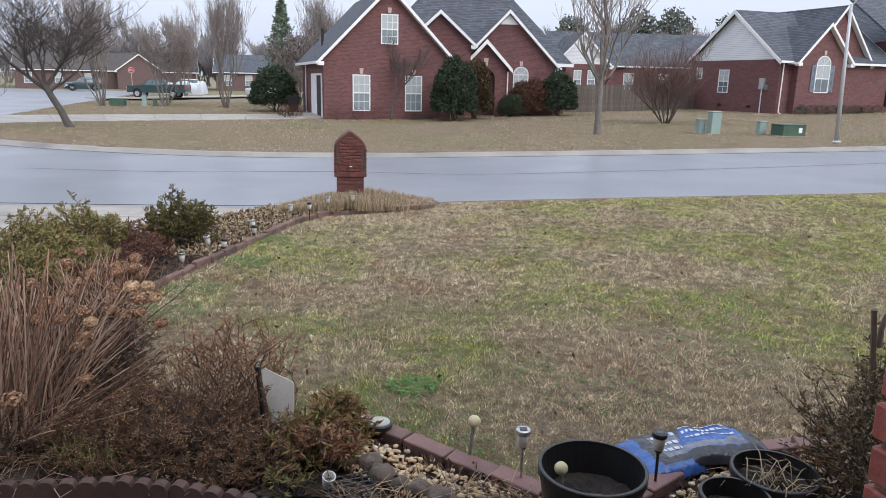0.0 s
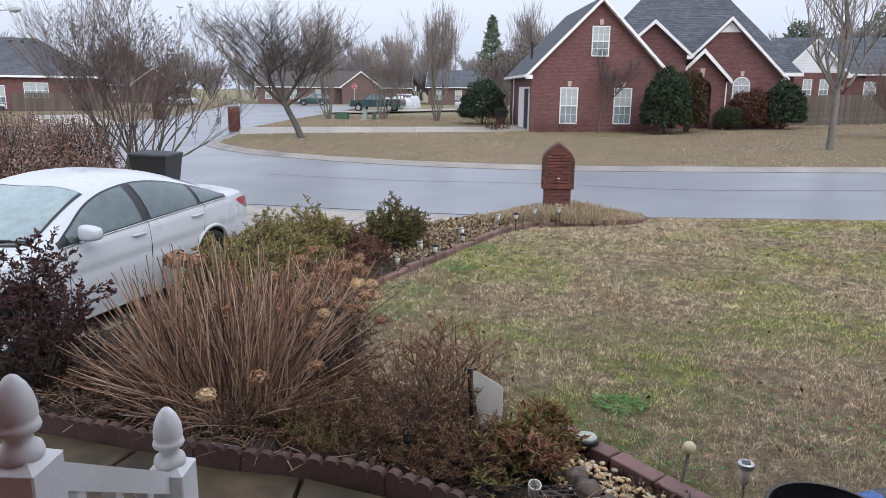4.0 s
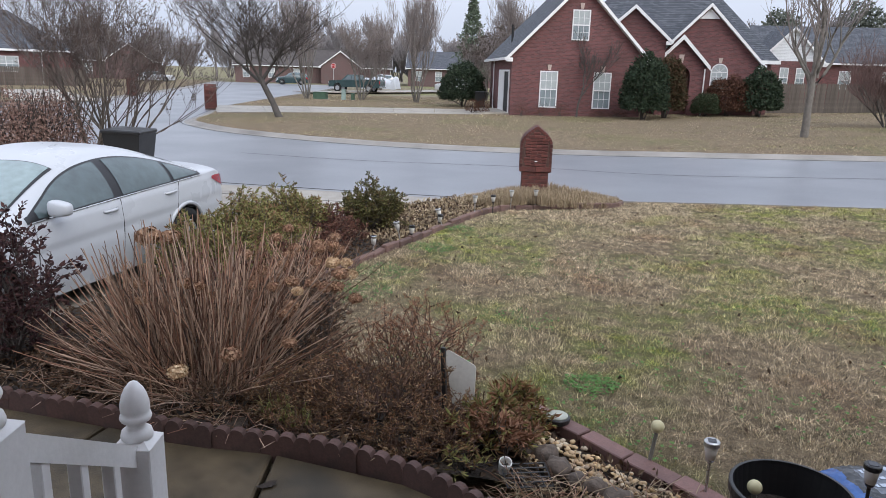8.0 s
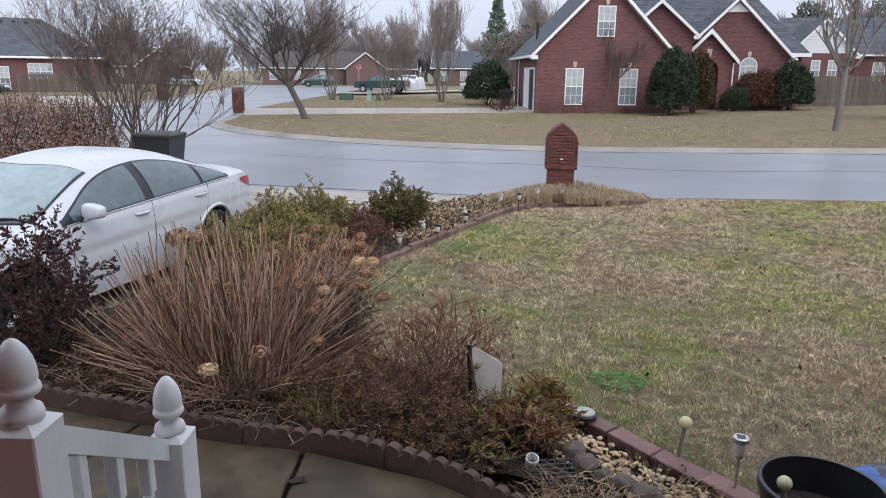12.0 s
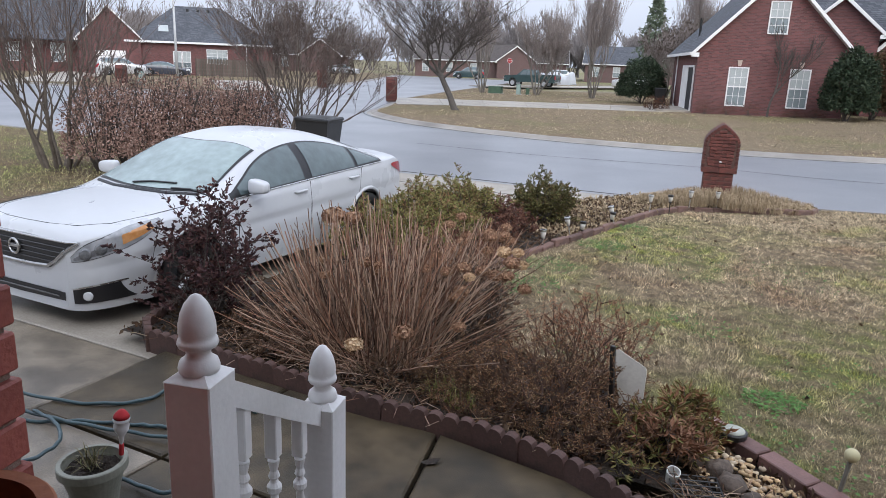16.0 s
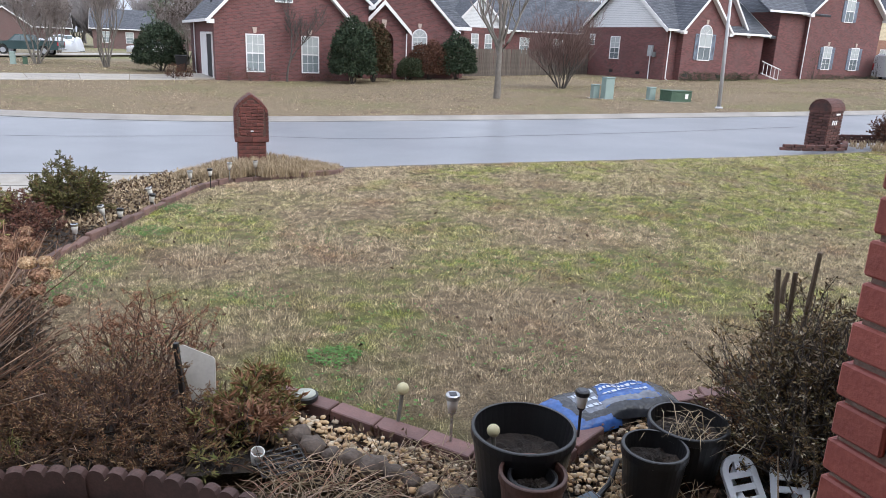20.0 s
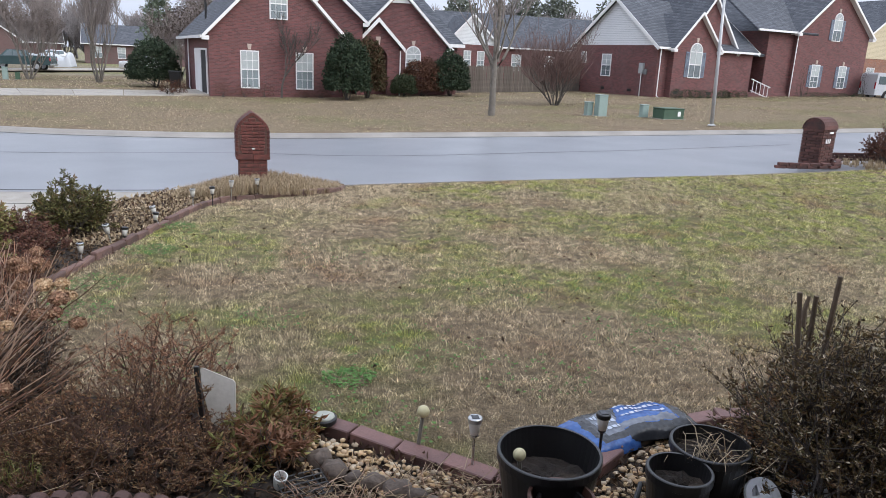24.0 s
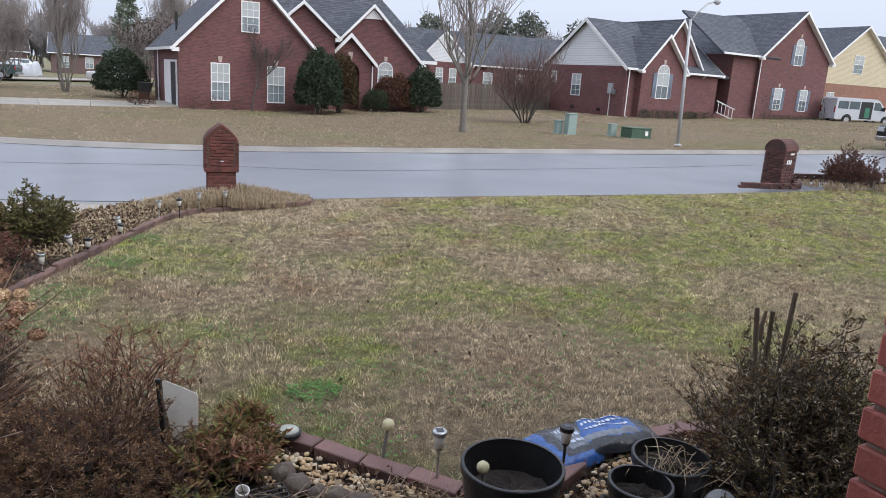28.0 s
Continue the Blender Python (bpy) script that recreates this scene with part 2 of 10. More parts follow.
    l.new(bp.outputs[0], b.inputs["Normal"])
    return m


def glass(name, col=(0.02, 0.025, 0.03), rough=0.04, trans=0.0):
    m = bpy.data.materials.new(name)
    m.use_nodes = True
    b = m.node_tree.nodes["Principled BSDF"]
    b.inputs["Base Color"].default_value = (*col, 1)
    b.inputs["Roughness"].default_value = rough
    b.inputs["Transmission Weight"].default_value = trans
    b.inputs["Specular IOR Level"].default_value = 0.8
    return m


BRICK_FAR = coursed("red_brick_wall", (0.185, 0.068, 0.064), (0.10, 0.040, 0.040), (0.155, 0.10, 0.093), 0.203, 0.0677, 0.006, grime=(0.10, 0.05, 0.046))
# muted brick copy: distance haze is put into its colour
BRICK_HAZE = coursed("haze_muted_brick_wall", (0.15, 0.085, 0.078), (0.12, 0.07, 0.065), (0.16, 0.12, 0.115), 0.203, 0.0677, 0.006)
BRICK_TAN = coursed("orange_brick_wall", (0.33, 0.15, 0.09), (0.25, 0.10, 0.065), (0.3, 0.24, 0.2), 0.203, 0.0677, 0.006)
BRICK = mat("clay_brick", (0.50, 0.15, 0.115), (0.36, 0.10, 0.08), 0.55, 9, 90, 0.3, rand=0.2, dirt=(0.20, 0.07, 0.055), dirt_amount=0.35)
BRICK_OLD = mat("weathered_clay_brick", (0.14, 0.042, 0.032), (0.075, 0.025, 0.021), 0.85, 9, 80, 0.4, rand=0.28, dirt=(0.035, 0.03, 0.025), dirt_amount=0.6)
BRICK_DARK = mat("dark_weathered_brick", (0.11, 0.045, 0.035), (0.07, 0.03, 0.026), 0.85, 9, 80, 0.4, rand=0.3, dirt=(0.025, 0.022, 0.02), dirt_amount=0.7)
MORTAR = mat("mortar", (0.34, 0.25, 0.21), (0.22, 0.16, 0.13), 0.95, 14, 120, 0.5)
MORTAR_DARK = mat("dark_mortar", (0.12, 0.065, 0.052), (0.07, 0.04, 0.034), 0.95, 14, 120, 0.5)
SHINGLE = coursed("asphalt_shingles", (0.115, 0.123, 0.142), (0.06, 0.065, 0.078), (0.03, 0.032, 0.038), 0.3, 0.11, 0.012, 0.9, 0.6, grime=(0.06, 0.065, 0.075))
SHINGLE_BROWN = coursed("brown_shingles", (0.10, 0.085, 0.08), (0.07, 0.06, 0.056), (0.04, 0.035, 0.035), 0.3, 0.11, 0.012, 0.9, 0.5)
SIDING = coursed("white_lap_siding", (0.74, 0.75, 0.76), (0.72, 0.73, 0.74), (0.42, 0.43, 0.45), 6.0, 0.12, 0.010, 0.55, 0.8, grime=(0.6, 0.61, 0.62))
SIDING_TAN = coursed("cream_lap_siding", (0.62, 0.53, 0.36), (0.6, 0.51, 0.35), (0.36, 0.3, 0.2), 6.0, 0.12, 0.010, 0.55, 0.8, grime=(0.5, 0.44, 0.3))
WHITE = mat("white_paint", (0.80, 0.79, 0.78), (0.74, 0.73, 0.72), 0.45, 5, 60, 0.08)
WHITE_WORN = mat("chipped_white_paint", (0.80, 0.79, 0.78), (0.72, 0.71, 0.70), 0.42, 6, 50, 0.12, dirt=(0.5, 0.48, 0.45), dirt_amount=0.35)
KEYSTONE = mat("limestone", (0.5, 0.4, 0.34), (0.42, 0.33, 0.28), 0.85)
BLIND = mat("window_blinds", (0.42, 0.45, 0.45), (0.34, 0.37, 0.37), 0.35, 3, 20, 0.0, spec=0.7)
PANE_SCREEN = mat("screened_window_pane", (0.22, 0.26, 0.275), (0.17, 0.205, 0.215), 0.3, 3, 20, 0.0, spec=0.7)
PANE_DARK = mat("dark_window_pane", (0.17, 0.20, 0.21), (0.10, 0.12, 0.13), 0.15, 2, 10, 0.0, spec=0.8)
SHUTTER = mat("blue_grey_shutter", (0.20, 0.24, 0.30), (0.16, 0.2, 0.25), 0.6)
ASPHALT = mat("wet_worn_asphalt", (0.195, 0.203, 0.222), (0.15, 0.157, 0.174), 0.34, 0.35, 70, 0.12, dirt=(0.24, 0.246, 0.26), dirt_amount=0.5, spec=0.6)
CONCRETE = mat("damp_concrete", (0.38, 0.34, 0.285), (0.25, 0.222, 0.185), 0.45, 2.5, 60, 0.12, dirt=(0.14, 0.125, 0.105), dirt_amount=0.55, rand=0.07)
CONCRETE_WET = mat("wet_dark_concrete", (0.125, 0.093, 0.055), (0.034, 0.026, 0.016), 0.45, 5.0, 140, 0.25, spec=0.28, dirt=(0.035, 0.03, 0.022), dirt_amount=0.8, rand=0.10)
CURB = mat("kerb_concrete", (0.30, 0.275, 0.25), (0.21, 0.195, 0.175), 0.7, 1.2, 60, 0.15, dirt=(0.12, 0.11, 0.1), dirt_amount=0.5)
SEAM_AND_SHADE = mat("dark_joint_and_shade", (0.04, 0.037, 0.033), (0.03, 0.027, 0.024), 0.95)
GREENER = ((4.7, 9.6, 3.2, 0.8, 0.7), (2.4, 7.3, 1.3, 0.35, 0.75), (-1.6, 8.7, 0.6, 0.6, 0.6), (0.4, 5.7, 0.4, 0.3, 0.6), (9.5, 11.6, 3.2, 1.6, 0.9), (3.4, 6.4, 0.8, 0.4, 0.4), (-0.8, 10.2, 1.4, 0.6, 0.4), (-2.0, 7.4, 0.4, 0.9, 0.5), (7.0, 9.0, 2.0, 1.2, 0.5))
LAWN = lawn_mat("dormant_lawn", (0.18, 0.135, 0.083), (0.10, 0.11, 0.034), (0.11, 0.068, 0.044), 0.5, 0.03, 0.8, patches=GREENER)
LAWN_FAR = lawn_mat("straw_lawn", (0.235, 0.18, 0.115), (0.15, 0.14, 0.062), (0.15, 0.10, 0.068), 0.2, 0.0)
GROUND = lawn_mat("winter_ground", (0.28, 0.24, 0.16), (0.17, 0.19, 0.06), (0.16, 0.12, 0.07), 0.05, 0.03)
MULCH = mat("dark_mulch", (0.040, 0.028, 0.021), (0.014, 0.011, 0.009), 0.95, 14, 90, 1.0, dirt=(0.10, 0.068, 0.042), dirt_amount=0.4)
BARK = mat("grey_bark", (0.10, 0.088, 0.078), (0.055, 0.048, 0.043), 0.9, 9, 60, 0.8)
BARK_PALE = mat("pale_bark", (0.21, 0.19, 0.165), (0.12, 0.105, 0.09), 0.85, 7, 50, 0.6)
TWIG = mat("twigs", (0.085, 0.07, 0.062), (0.05, 0.041, 0.037), 0.9, 3, 20, 0.0)
TWIG_PALE = mat("pale_twigs", (0.20, 0.168, 0.15), (0.12, 0.10, 0.09), 0.9, 3, 20, 0.0)
BLACK_PLASTIC = mat("black_plastic", (0.014, 0.014, 0.015), (0.009, 0.009, 0.010), 0.36, 4, 60, 0.1, dirt=(0.035, 0.033, 0.03), dirt_amount=0.35)
GREEN_BOX = mat("green_utility_paint", (0.055, 0.105, 0.065), (0.04, 0.08, 0.05), 0.55)
MINT_BOX = mat("pale_green_pedestal", (0.26, 0.34, 0.31), (0.22, 0.29, 0.265), 0.55)
STEEL = mat("galvanised_steel", (0.5, 0.5, 0.5), (0.4, 0.4, 0.4), 0.5, 3, 40, 0.05, metal=0.3)
FENCE = mat("weathered_fence_wood", (0.135, 0.11, 0.09), (0.08, 0.066, 0.055), 0.9, 4, 40, 0.4, rand=0.2)


# ---------------------------------------------------------------- building helpers
class Acc:
    """Collects vertices and faces of one mesh."""

    def __init__(self):
        self.v, self.f = [], []

    def add(self, vs, fs):
        o = len(self.v)
        self.v.extend(vs)
        self.f.extend(tuple(i + o for i in f) for f in fs)
        return self

    def box(self, x0, x1, y0, y1, z0, z1):
        vs = [(x, y, z) for z in (z0, z1) for y in (y0, y1) for x in (x0, x1)]
        return self.add(vs, [(0, 2, 3, 1), (4, 5, 7, 6), (0, 1, 5, 4), (2, 6, 7, 3), (0, 4, 6, 2), (1, 3, 7, 5)])

    def chamfer(self, x0, x1, y0, y1, z0, z1, c=0.004):
        """A block with its edges broken."""
        vs, idx = [], {}
        for ix, x in enumerate((x0, x1)):
            for iy, y in enumerate((y0, y1)):
                for iz, z in enumerate((z0, z1)):
                    sx, sy, sz = (c, -c)[ix], (c, -c)[iy], (c, -c)[iz]
                    for ax, p in enumerate(((x, y + sy, z + sz), (x + sx, y, z + sz), (x + sx, y + sy, z))):
                        idx[ix, iy, iz, ax] = len(vs)
                        vs.append(p)
        g = lambda a, b, d, ax: idx[a, b, d, ax]
        fs = []
        for s in (0, 1):
            q = [g(s, 0, 0, 0), g(s, 1, 0, 0), g(s, 1, 1, 0), g(s, 0, 1, 0)]
            fs.append(tuple(q if s else q[::-1]))
            q = [g(0, s, 0, 1), g(0, s, 1, 1), g(1, s, 1, 1), g(1, s, 0, 1)]
            fs.append(tuple(q if s else q[::-1]))
            q = [g(0, 0, s, 2), g(1, 0, s, 2), g(1, 1, s, 2), g(0, 1, s, 2)]
            fs.append(tuple(q if s else q[::-1]))
        for a in (0, 1):
            for b in (0, 1):
                fs.append((g(0, a, b, 1), g(1, a, b, 1), g(1, a, b, 2), g(0, a, b, 2)))
                fs.append((g(a, 0, b, 0), g(a, 1, b, 0), g(a, 1, b, 2), g(a, 0, b, 2)))
                fs.append((g(a, b, 0, 0), g(a, b, 1, 0), g(a, b, 1, 1), g(a, b, 0, 1)))
        for a in (0, 1):
            for b in (0, 1):
                for d in (0, 1):
                    fs.append((g(a, b, d, 0), g(a, b, d, 1), g(a, b, d, 2)))
        return self.add(vs, fs)

    def tube(self, pts, radii, sides=6, cap=True):
        pts = [Vector(p) for p in pts]
        vs = []
        up = Vector((0.31, 0.17, 0.93))
        for i, p in enumerate(pts):
            d = (pts[min(i + 1, len(pts) - 1)] - pts[max(i - 1, 0)])
            d = d.normalized() if d.length > 1e-9 else Vector((0, 0, 1))
            a = d.cross(up if abs(d.dot(up)) < 0.97 else Vector((1, 0, 0))).normalized()
            b = d.cross(a)
            r = radii[i] if isinstance(radii, (list, tuple)) else radii
            for k in range(sides):
                an = 2 * math.pi * k / sides
                vs.append(tuple(p + a * (r * math.cos(an)) + b * (r * math.sin(an))))
        fs = []
        for i in range(len(pts) - 1):
            for k in range(sides):
                k2 = (k + 1) % sides
                fs.append((i * sides + k, i * sides + k2, (i + 1) * sides + k2, (i + 1) * sides + k))
        if cap:
            fs.append(tuple(range(sides))[::-1])
            fs.append(tuple(range((len(pts) - 1) * sides, len(pts) * sides)))
        return self.add(vs, fs)

    def lathe(self, prof, n=24, x=0.0, y=0.0, z=0.0, close=False):
        """Turns (radius, height) pairs about z."""
        vs = [(x + r * math.cos(2 * math.pi * k / n), y + r * math.sin(2 * math.pi * k / n), z + h) for r, h in prof for k in range(n)]
        fs = []
        m = len(prof)
        for i in range(m if close else m - 1):
            j = (i + 1) % m
            for k in range(n):
                k2 = (k + 1) % n
                fs.append((i * n + k, i * n + k2, j * n + k2, j * n + k))
        if not close:
            fs.append(tuple(range(n))[::-1])
            fs.append(tuple(range((m - 1) * n, m * n)))
        return self.add(vs, fs)

    def prism(self, poly, y0, y1):
        """An (x, z) outline pushed from y0 to y1."""
        n = len(poly)
        vs = [(x, y0, z) for x, z in poly] + [(x, y1, z) for x, z in poly]
        fs = [tuple(range(n)), tuple(range(2 * n - 1, n - 1, -1))]
        fs += [(i, i + n, (i + 1) % n + n, (i + 1) % n) for i in range(n)]
        return self.add(vs, fs)

    def slab(self, quad, thick):
        """A sloped or level board: four corners in order, thickened downwards."""
        q = [Vector(p) for p in quad]
        nrm = (q[1] - q[0]).cross(q[2] - q[0]).normalized()
        if nrm.z < 0:
            q.reverse()
            nrm = -nrm
        n = len(q)
        vs = [tuple(p) for p in q] + [tuple(p - nrm * thick) for p in q]
        fs = [tuple(range(n)), tuple(range(2 * n - 1, n - 1, -1))] + [(i, i + n, (i + 1) % n + n, (i + 1) % n) for i in range(n)]
        return self.add(vs, fs)

    def mesh(self, name, smooth=False, fix=True):
        me = bpy.data.meshes.new(name)
        me.from_pydata(self.v, [], self.f)
        if fix and len(self.f) < 20000:
            bm = bmesh.new()
            bm.from_mesh(me)
            bmesh.ops.recalc_face_normals(bm, faces=bm.faces)
            bm.to_mesh(me)
            bm.free()
        if smooth:
            me.shade_smooth()
        return me


def part(name, acc, material, parent=None, label="", m=None, smooth=False):
    me = acc if isinstance(acc, bpy.types.Mesh) else acc.mesh(name, smooth)
    if material is not None and not me.materials:
        me.materials.append(material)
    ob = new(name, me)
    if parent is not None:
        ob.parent = parent
    if m is not None:
        ob.matrix_basis = m
    if label:
        tagged(ob, label)
    return ob


def thing(name, m, label, category, group="", kind=""):
    ob = new(name)
    ob.empty_display_size = 0.1
    ob.matrix_basis = m
    return tagged(ob, label, category, group, kind)


def structure(name, acc, material, label="", smooth=False, category=""):
    return tagged(part(name, acc, material, None, "", None, smooth), label, category, "", "structure")


def smoothstep(a, b, x):
    t = min(1.0, max(0.0, (x - a) / (b - a)))
    return t * t * (3 - 2 * t)


def gz(x, y):
    """Height of the land: level by the house, falling gently from right to left along the street."""
    return smoothstep(5, 13, y) * (0.022 * min(x, 45) if x > 0 else 0.006 * max(x, -60))


# ---------------------------------------------------------------- land and street
def sheet(name, xs, ys, zf, material, label, keep=None):
    a = Acc()
    nx = len(xs)
    for y in ys:
        for x in xs:
            a.v.append((x, y, zf(x, y)))
    for j in range(len(ys) - 1):
        for i in range(nx - 1):
            if keep is None or keep((xs[i] + xs[i + 1]) / 2, (ys[j] + ys[j + 1]) / 2):
                a.f.append((j * nx + i, j * nx + i + 1, (j + 1) * nx + i + 1, (j + 1) * nx + i))
    return structure(name, a, material, label, True)


def spread(a, b, n):
    return [a + (b - a) * i / n for i in range(n + 1)]


def strip(near, far, zf, n=1):
    """A band between two lines of equally many (x, y) points."""
    a = Acc()
    for p, q in zip(near, far):
        for k in range(n + 1):
            x, y = p[0] + (q[0] - p[0]) * k / n, p[1] + (q[1] - p[1]) * k / n
            a.v.append((x, y, zf(x, y)))
    for i in range(len(near) - 1):
        for k in range(n):
            o = i * (n + 1) + k
            a.f.append((o, o + n + 1, o + n + 2, o + 1))
    return a


def smooth_line(pts, n=6):
    """Catmull-Rom through (x, y) points."""
    out = []
    p = [pts[0]] + list(pts) + [pts[-1]]
    for i in range(1, len(p) - 2):
        for k in range(n):
            t = k / n
            out.append(tuple(0.5 * (2 * p[i][d] + (p[i + 1][d] - p[i - 1][d]) * t + (2 * p[i - 1][d] - 5 * p[i][d] + 4 * p[i + 1][d] - p[i + 2][d]) * t * t
                                    + (3 * p[i][d] - p[i - 1][d] - 3 * p[i + 1][d] + p[i + 2][d]) * t ** 3) for d in (0, 1)))
    out.append(tuple(pts[-1]))
    return out


def shift(line, d):
    """The line moved d metres to its left."""
    out = []
    for i, p in enumerate(line):
        a, b = line[max(i - 1, 0)], line[min(i + 1, len(line) - 1)]
        dx, dy = b[0] - a[0], b[1] - a[1]
        s = math.hypot(dx, dy) or 1
        out.append((p[0] - dy / s * d, p[1] + dx / s * d))
    return out


gx = spread(-700, -80, 8)[:-1] + spread(-80, -30, 10)[:-1] + spread(-30, 40, 35)[:-1] + spread(40, 100, 8)[:-1] + spread(100, 700, 8)
gy = spread(-300, -20, 4)[:-1] + spread(-20, 30, 25)[:-1] + spread(30, 120, 15)[:-1] + spread(120, 900, 8)
sheet("ground", gx, gy, lambda x, y: gz(x, y) - 0.16, GROUND, "flat winter ground with dry brown grass")

# far kerb from the right to the corner, then up the side street
FAR_KERB = smooth_line([(90, 36), (45, 28.2), (23.2, 24.4), (14.9, 23.1), (6.1, 22.0), (0.9, 21.5), (-3.5, 20.95), (-7.9, 21.4), (-12.6, 23.1), (-15.9, 25.6), (-17.3, 27.6),
                        (-18.0, 29.6), (-19.6, 33.2), (-21.9, 39.0), (-24.8, 50.0), (-32.0, 79.0), (-38, 100)])
NEAR_KERB = smooth_line([(-110, 20.0), (-60, 16.0), (-30, 13.6), (-14, 12.8), (-7.3, 12.62), (-3.6, 12.6), (-1.5, 12.75), (0.3, 13.05), (2.7, 13.35), (6.0, 13.65), (9.0, 13.95), (14, 14.9), (30, 18.2), (90, 27.0)])
SIDE_KERB = smooth_line([(-110, 33.5), (-60, 31.8), (-36, 31.4), (-31.2, 33.5), (-30.8, 37), (-33.2, 44.6), (-40, 60.7), (-47, 76), (-62, 106)])

rx = spread(-110, -40, 28)[:-1] + spread(-40, 30, 70)[:-1] + spread(30, 90, 20)
ry = spread(11.5, 42, 61)[:-1] + spread(42, 120, 30)


def line_y(line, x):
    for p, q in zip(line, line[1:]):
        if min(p[0], q[0]) <= x <= max(p[0], q[0]) and p[0] != q[0]:
            return p[1] + (q[1] - p[1]) * (x - p[0]) / (q[0] - p[0])
    return None


# street: carriageway, then the side street that runs back from it
main_far = [(x, line_y([p for p in FAR_KERB if p[1] < 25.4 or p[0] > 0], x) or 25.2) for x in spread(-15.6, 90, 80)]
main_near = [(x, line_y(NEAR_KERB, x)) for x in spread(-15.6, 90, 80)]
road_z = lambda x, y: gz(x, y) - 0.08
a = strip(main_near, main_far, road_z, 4)
west_near = [(x, line_y(NEAR_KERB, x)) for x in spread(-110, -15.6, 40)]
west_far = [(x, (line_y([(-110, 33.5), (-60, 31.8), (-36, 31.4), (-15.6, 31.4)], x) if x < -31 else 31.0)) for x in spread(-110, -15.6, 40)]
west_far = [(x, min(y, 25.2 + (-15.6 - x) * 2.4)) for x, y in west_far]
b = strip(west_near, west_far, road_z, 4)
a.add(b.v, b.f)
side_r = [p for p in FAR_KERB if p[1] > 25.0 and p[0] < 0]
sl = smooth_line([(-31.5, 25.5), (-31.2, 28), (-31.0, 31), (-30.9, 35), (-33.2, 44.6), (-40, 60.7), (-47, 76), (-62, 106)], 8)
side_l = [sl[round(i * (len(sl) - 1) / (len(side_r) - 1))] for i in range(len(side_r))]
c = strip(side_l, side_r, lambda x, y: gz(x, y) - 0.075, 4)
a.add(c.v, c.f)
structure("road", a, ASPHALT, "wet grey asphalt street with a side street")


def kerb(name, line, side, w=0.42, h=0.09, label="pale rolled concrete kerb and gutter"):
    """Rolled kerb: gutter pan, rise, flat top; side is +1 when the verge lies to the left of the line."""
    offs = [(-0.28, -0.078), (0.0, -0.07), (0.06, -0.03), (0.13, 0.012), (w - 0.1, 0.02), (w - 0.1, -0.1)]
    rows = [[(*p, gz(*p) + dz) for p in shift(line, side * o)] for o, dz in offs]
    a = Acc()
    n = len(line)
    for r in rows:
        a.v.extend(r)
    for j in range(len(rows) - 1):
        for i in range(n - 1):
            a.f.append((j * n + i, j * n + i + 1, (j + 1) * n + i + 1, (j + 1) * n + i))
    return structure(name, a, CURB, label)


kerb("kerb_far", FAR_KERB, -1)
kerb("kerb_near", [p for p in NEAR_KERB if p[0] > 0.2], -1, 0.25)
kerb("kerb_west", [p for p in NEAR_KERB if p[0] < -10.8], -1)
kerb("kerb_corner", [(-110, 33.2), (-60, 31.6), (-38, 31.2), (-33.5, 32.2), (-31.4, 34.5), (-31.3, 38), (-33.5, 44.6), (-40.3, 60.7), (-47.3, 76), (-62, 106)], 1)


def poly_sheet(name, pts, zf, material, label, cell=0.5, noise_h=0.0):
    """A flat outline cut into cells that follow the land."""
    bm = bmesh.new()
    bm.faces.new([bm.verts.new((x, y, 0)) for x, y in pts])
    xs, ys = [p[0] for p in pts], [p[1] for p in pts]
    for ax, lo, hi in ((0, min(xs), max(xs)), (1, min(ys), max(ys))):
        k = lo + cell
        while k < hi:
            no = (1, 0, 0) if ax == 0 else (0, 1, 0)
            bmesh.ops.bisect_plane(bm, geom=bm.verts[:] + bm.edges[:] + bm.faces[:], plane_co=(k, k, 0), plane_no=no)
            k += cell
    for v in bm.verts:
        v.co.z = zf(v.co.x, v.co.y) + noise_h * noise.noise(Vector((v.co.x * 0.8, v.co.y * 0.8, 0)))
    bmesh.ops.recalc_face_normals(bm, faces=bm.faces)
    if sum(f.normal.z for f in bm.faces) < 0:
        bmesh.ops.reverse_faces(bm, faces=bm.faces)
    me = bpy.data.meshes.new(name)
    bm.to_mesh(me)
    bm.free()
    me.shade_smooth()
    return structure(name, me, material, label)


def drv_z(x, y):
    """The driveway dips where the car stands and rises to the street."""
    tab = [(-2.0, -0.01), (0.6, -0.01), (3.0, -0.02), (3.62, -0.05), (4.6, -0.115), (6.6, -0.145), (9.6, -0.15), (12.7, -0.05)]
    for (ya, za), (yb, zb) in zip(tab, tab[1:]):
        if y <= yb:
            return za + (zb - za) * (max(y, ya) - ya) / (yb - ya) + gz(x, y)
    return -0.05 + gz(x, y)


# front lawn, bounded by the planting bed and the street
BED_EDGE = smooth_line([(-2.75, 6.9), (-2.66, 7.3), (-2.52, 8.1), (-2.34, 8.75), (-2.02, 10.2), (-1.62, 11.35), (-0.8, 11.85), (0.12, 12.3), (0.33, 12.75)], 5)
lawn_pts = [(40, 0.5), (40, 20.2), (14, 14.75), (9, 13.8), (6, 13.5), (2.7, 13.2), (0.45, 12.9)] + BED_EDGE[::-1] + [(-2.6, 6.0), (-1.9, 5.1), (-0.9, 4.75), (-0.3, 4.5), (0.8, 3.72), (1.3, 3.8), (1.85, 4.15), (2.5, 4.3), (3.2, 4.0), (3.6, 0.5)]
poly_sheet("front_lawn", lawn_pts, lambda x, y: gz(x, y) + 0.0, LAWN, "patchy dormant front lawn, tan and green", 0.5, 0.008)
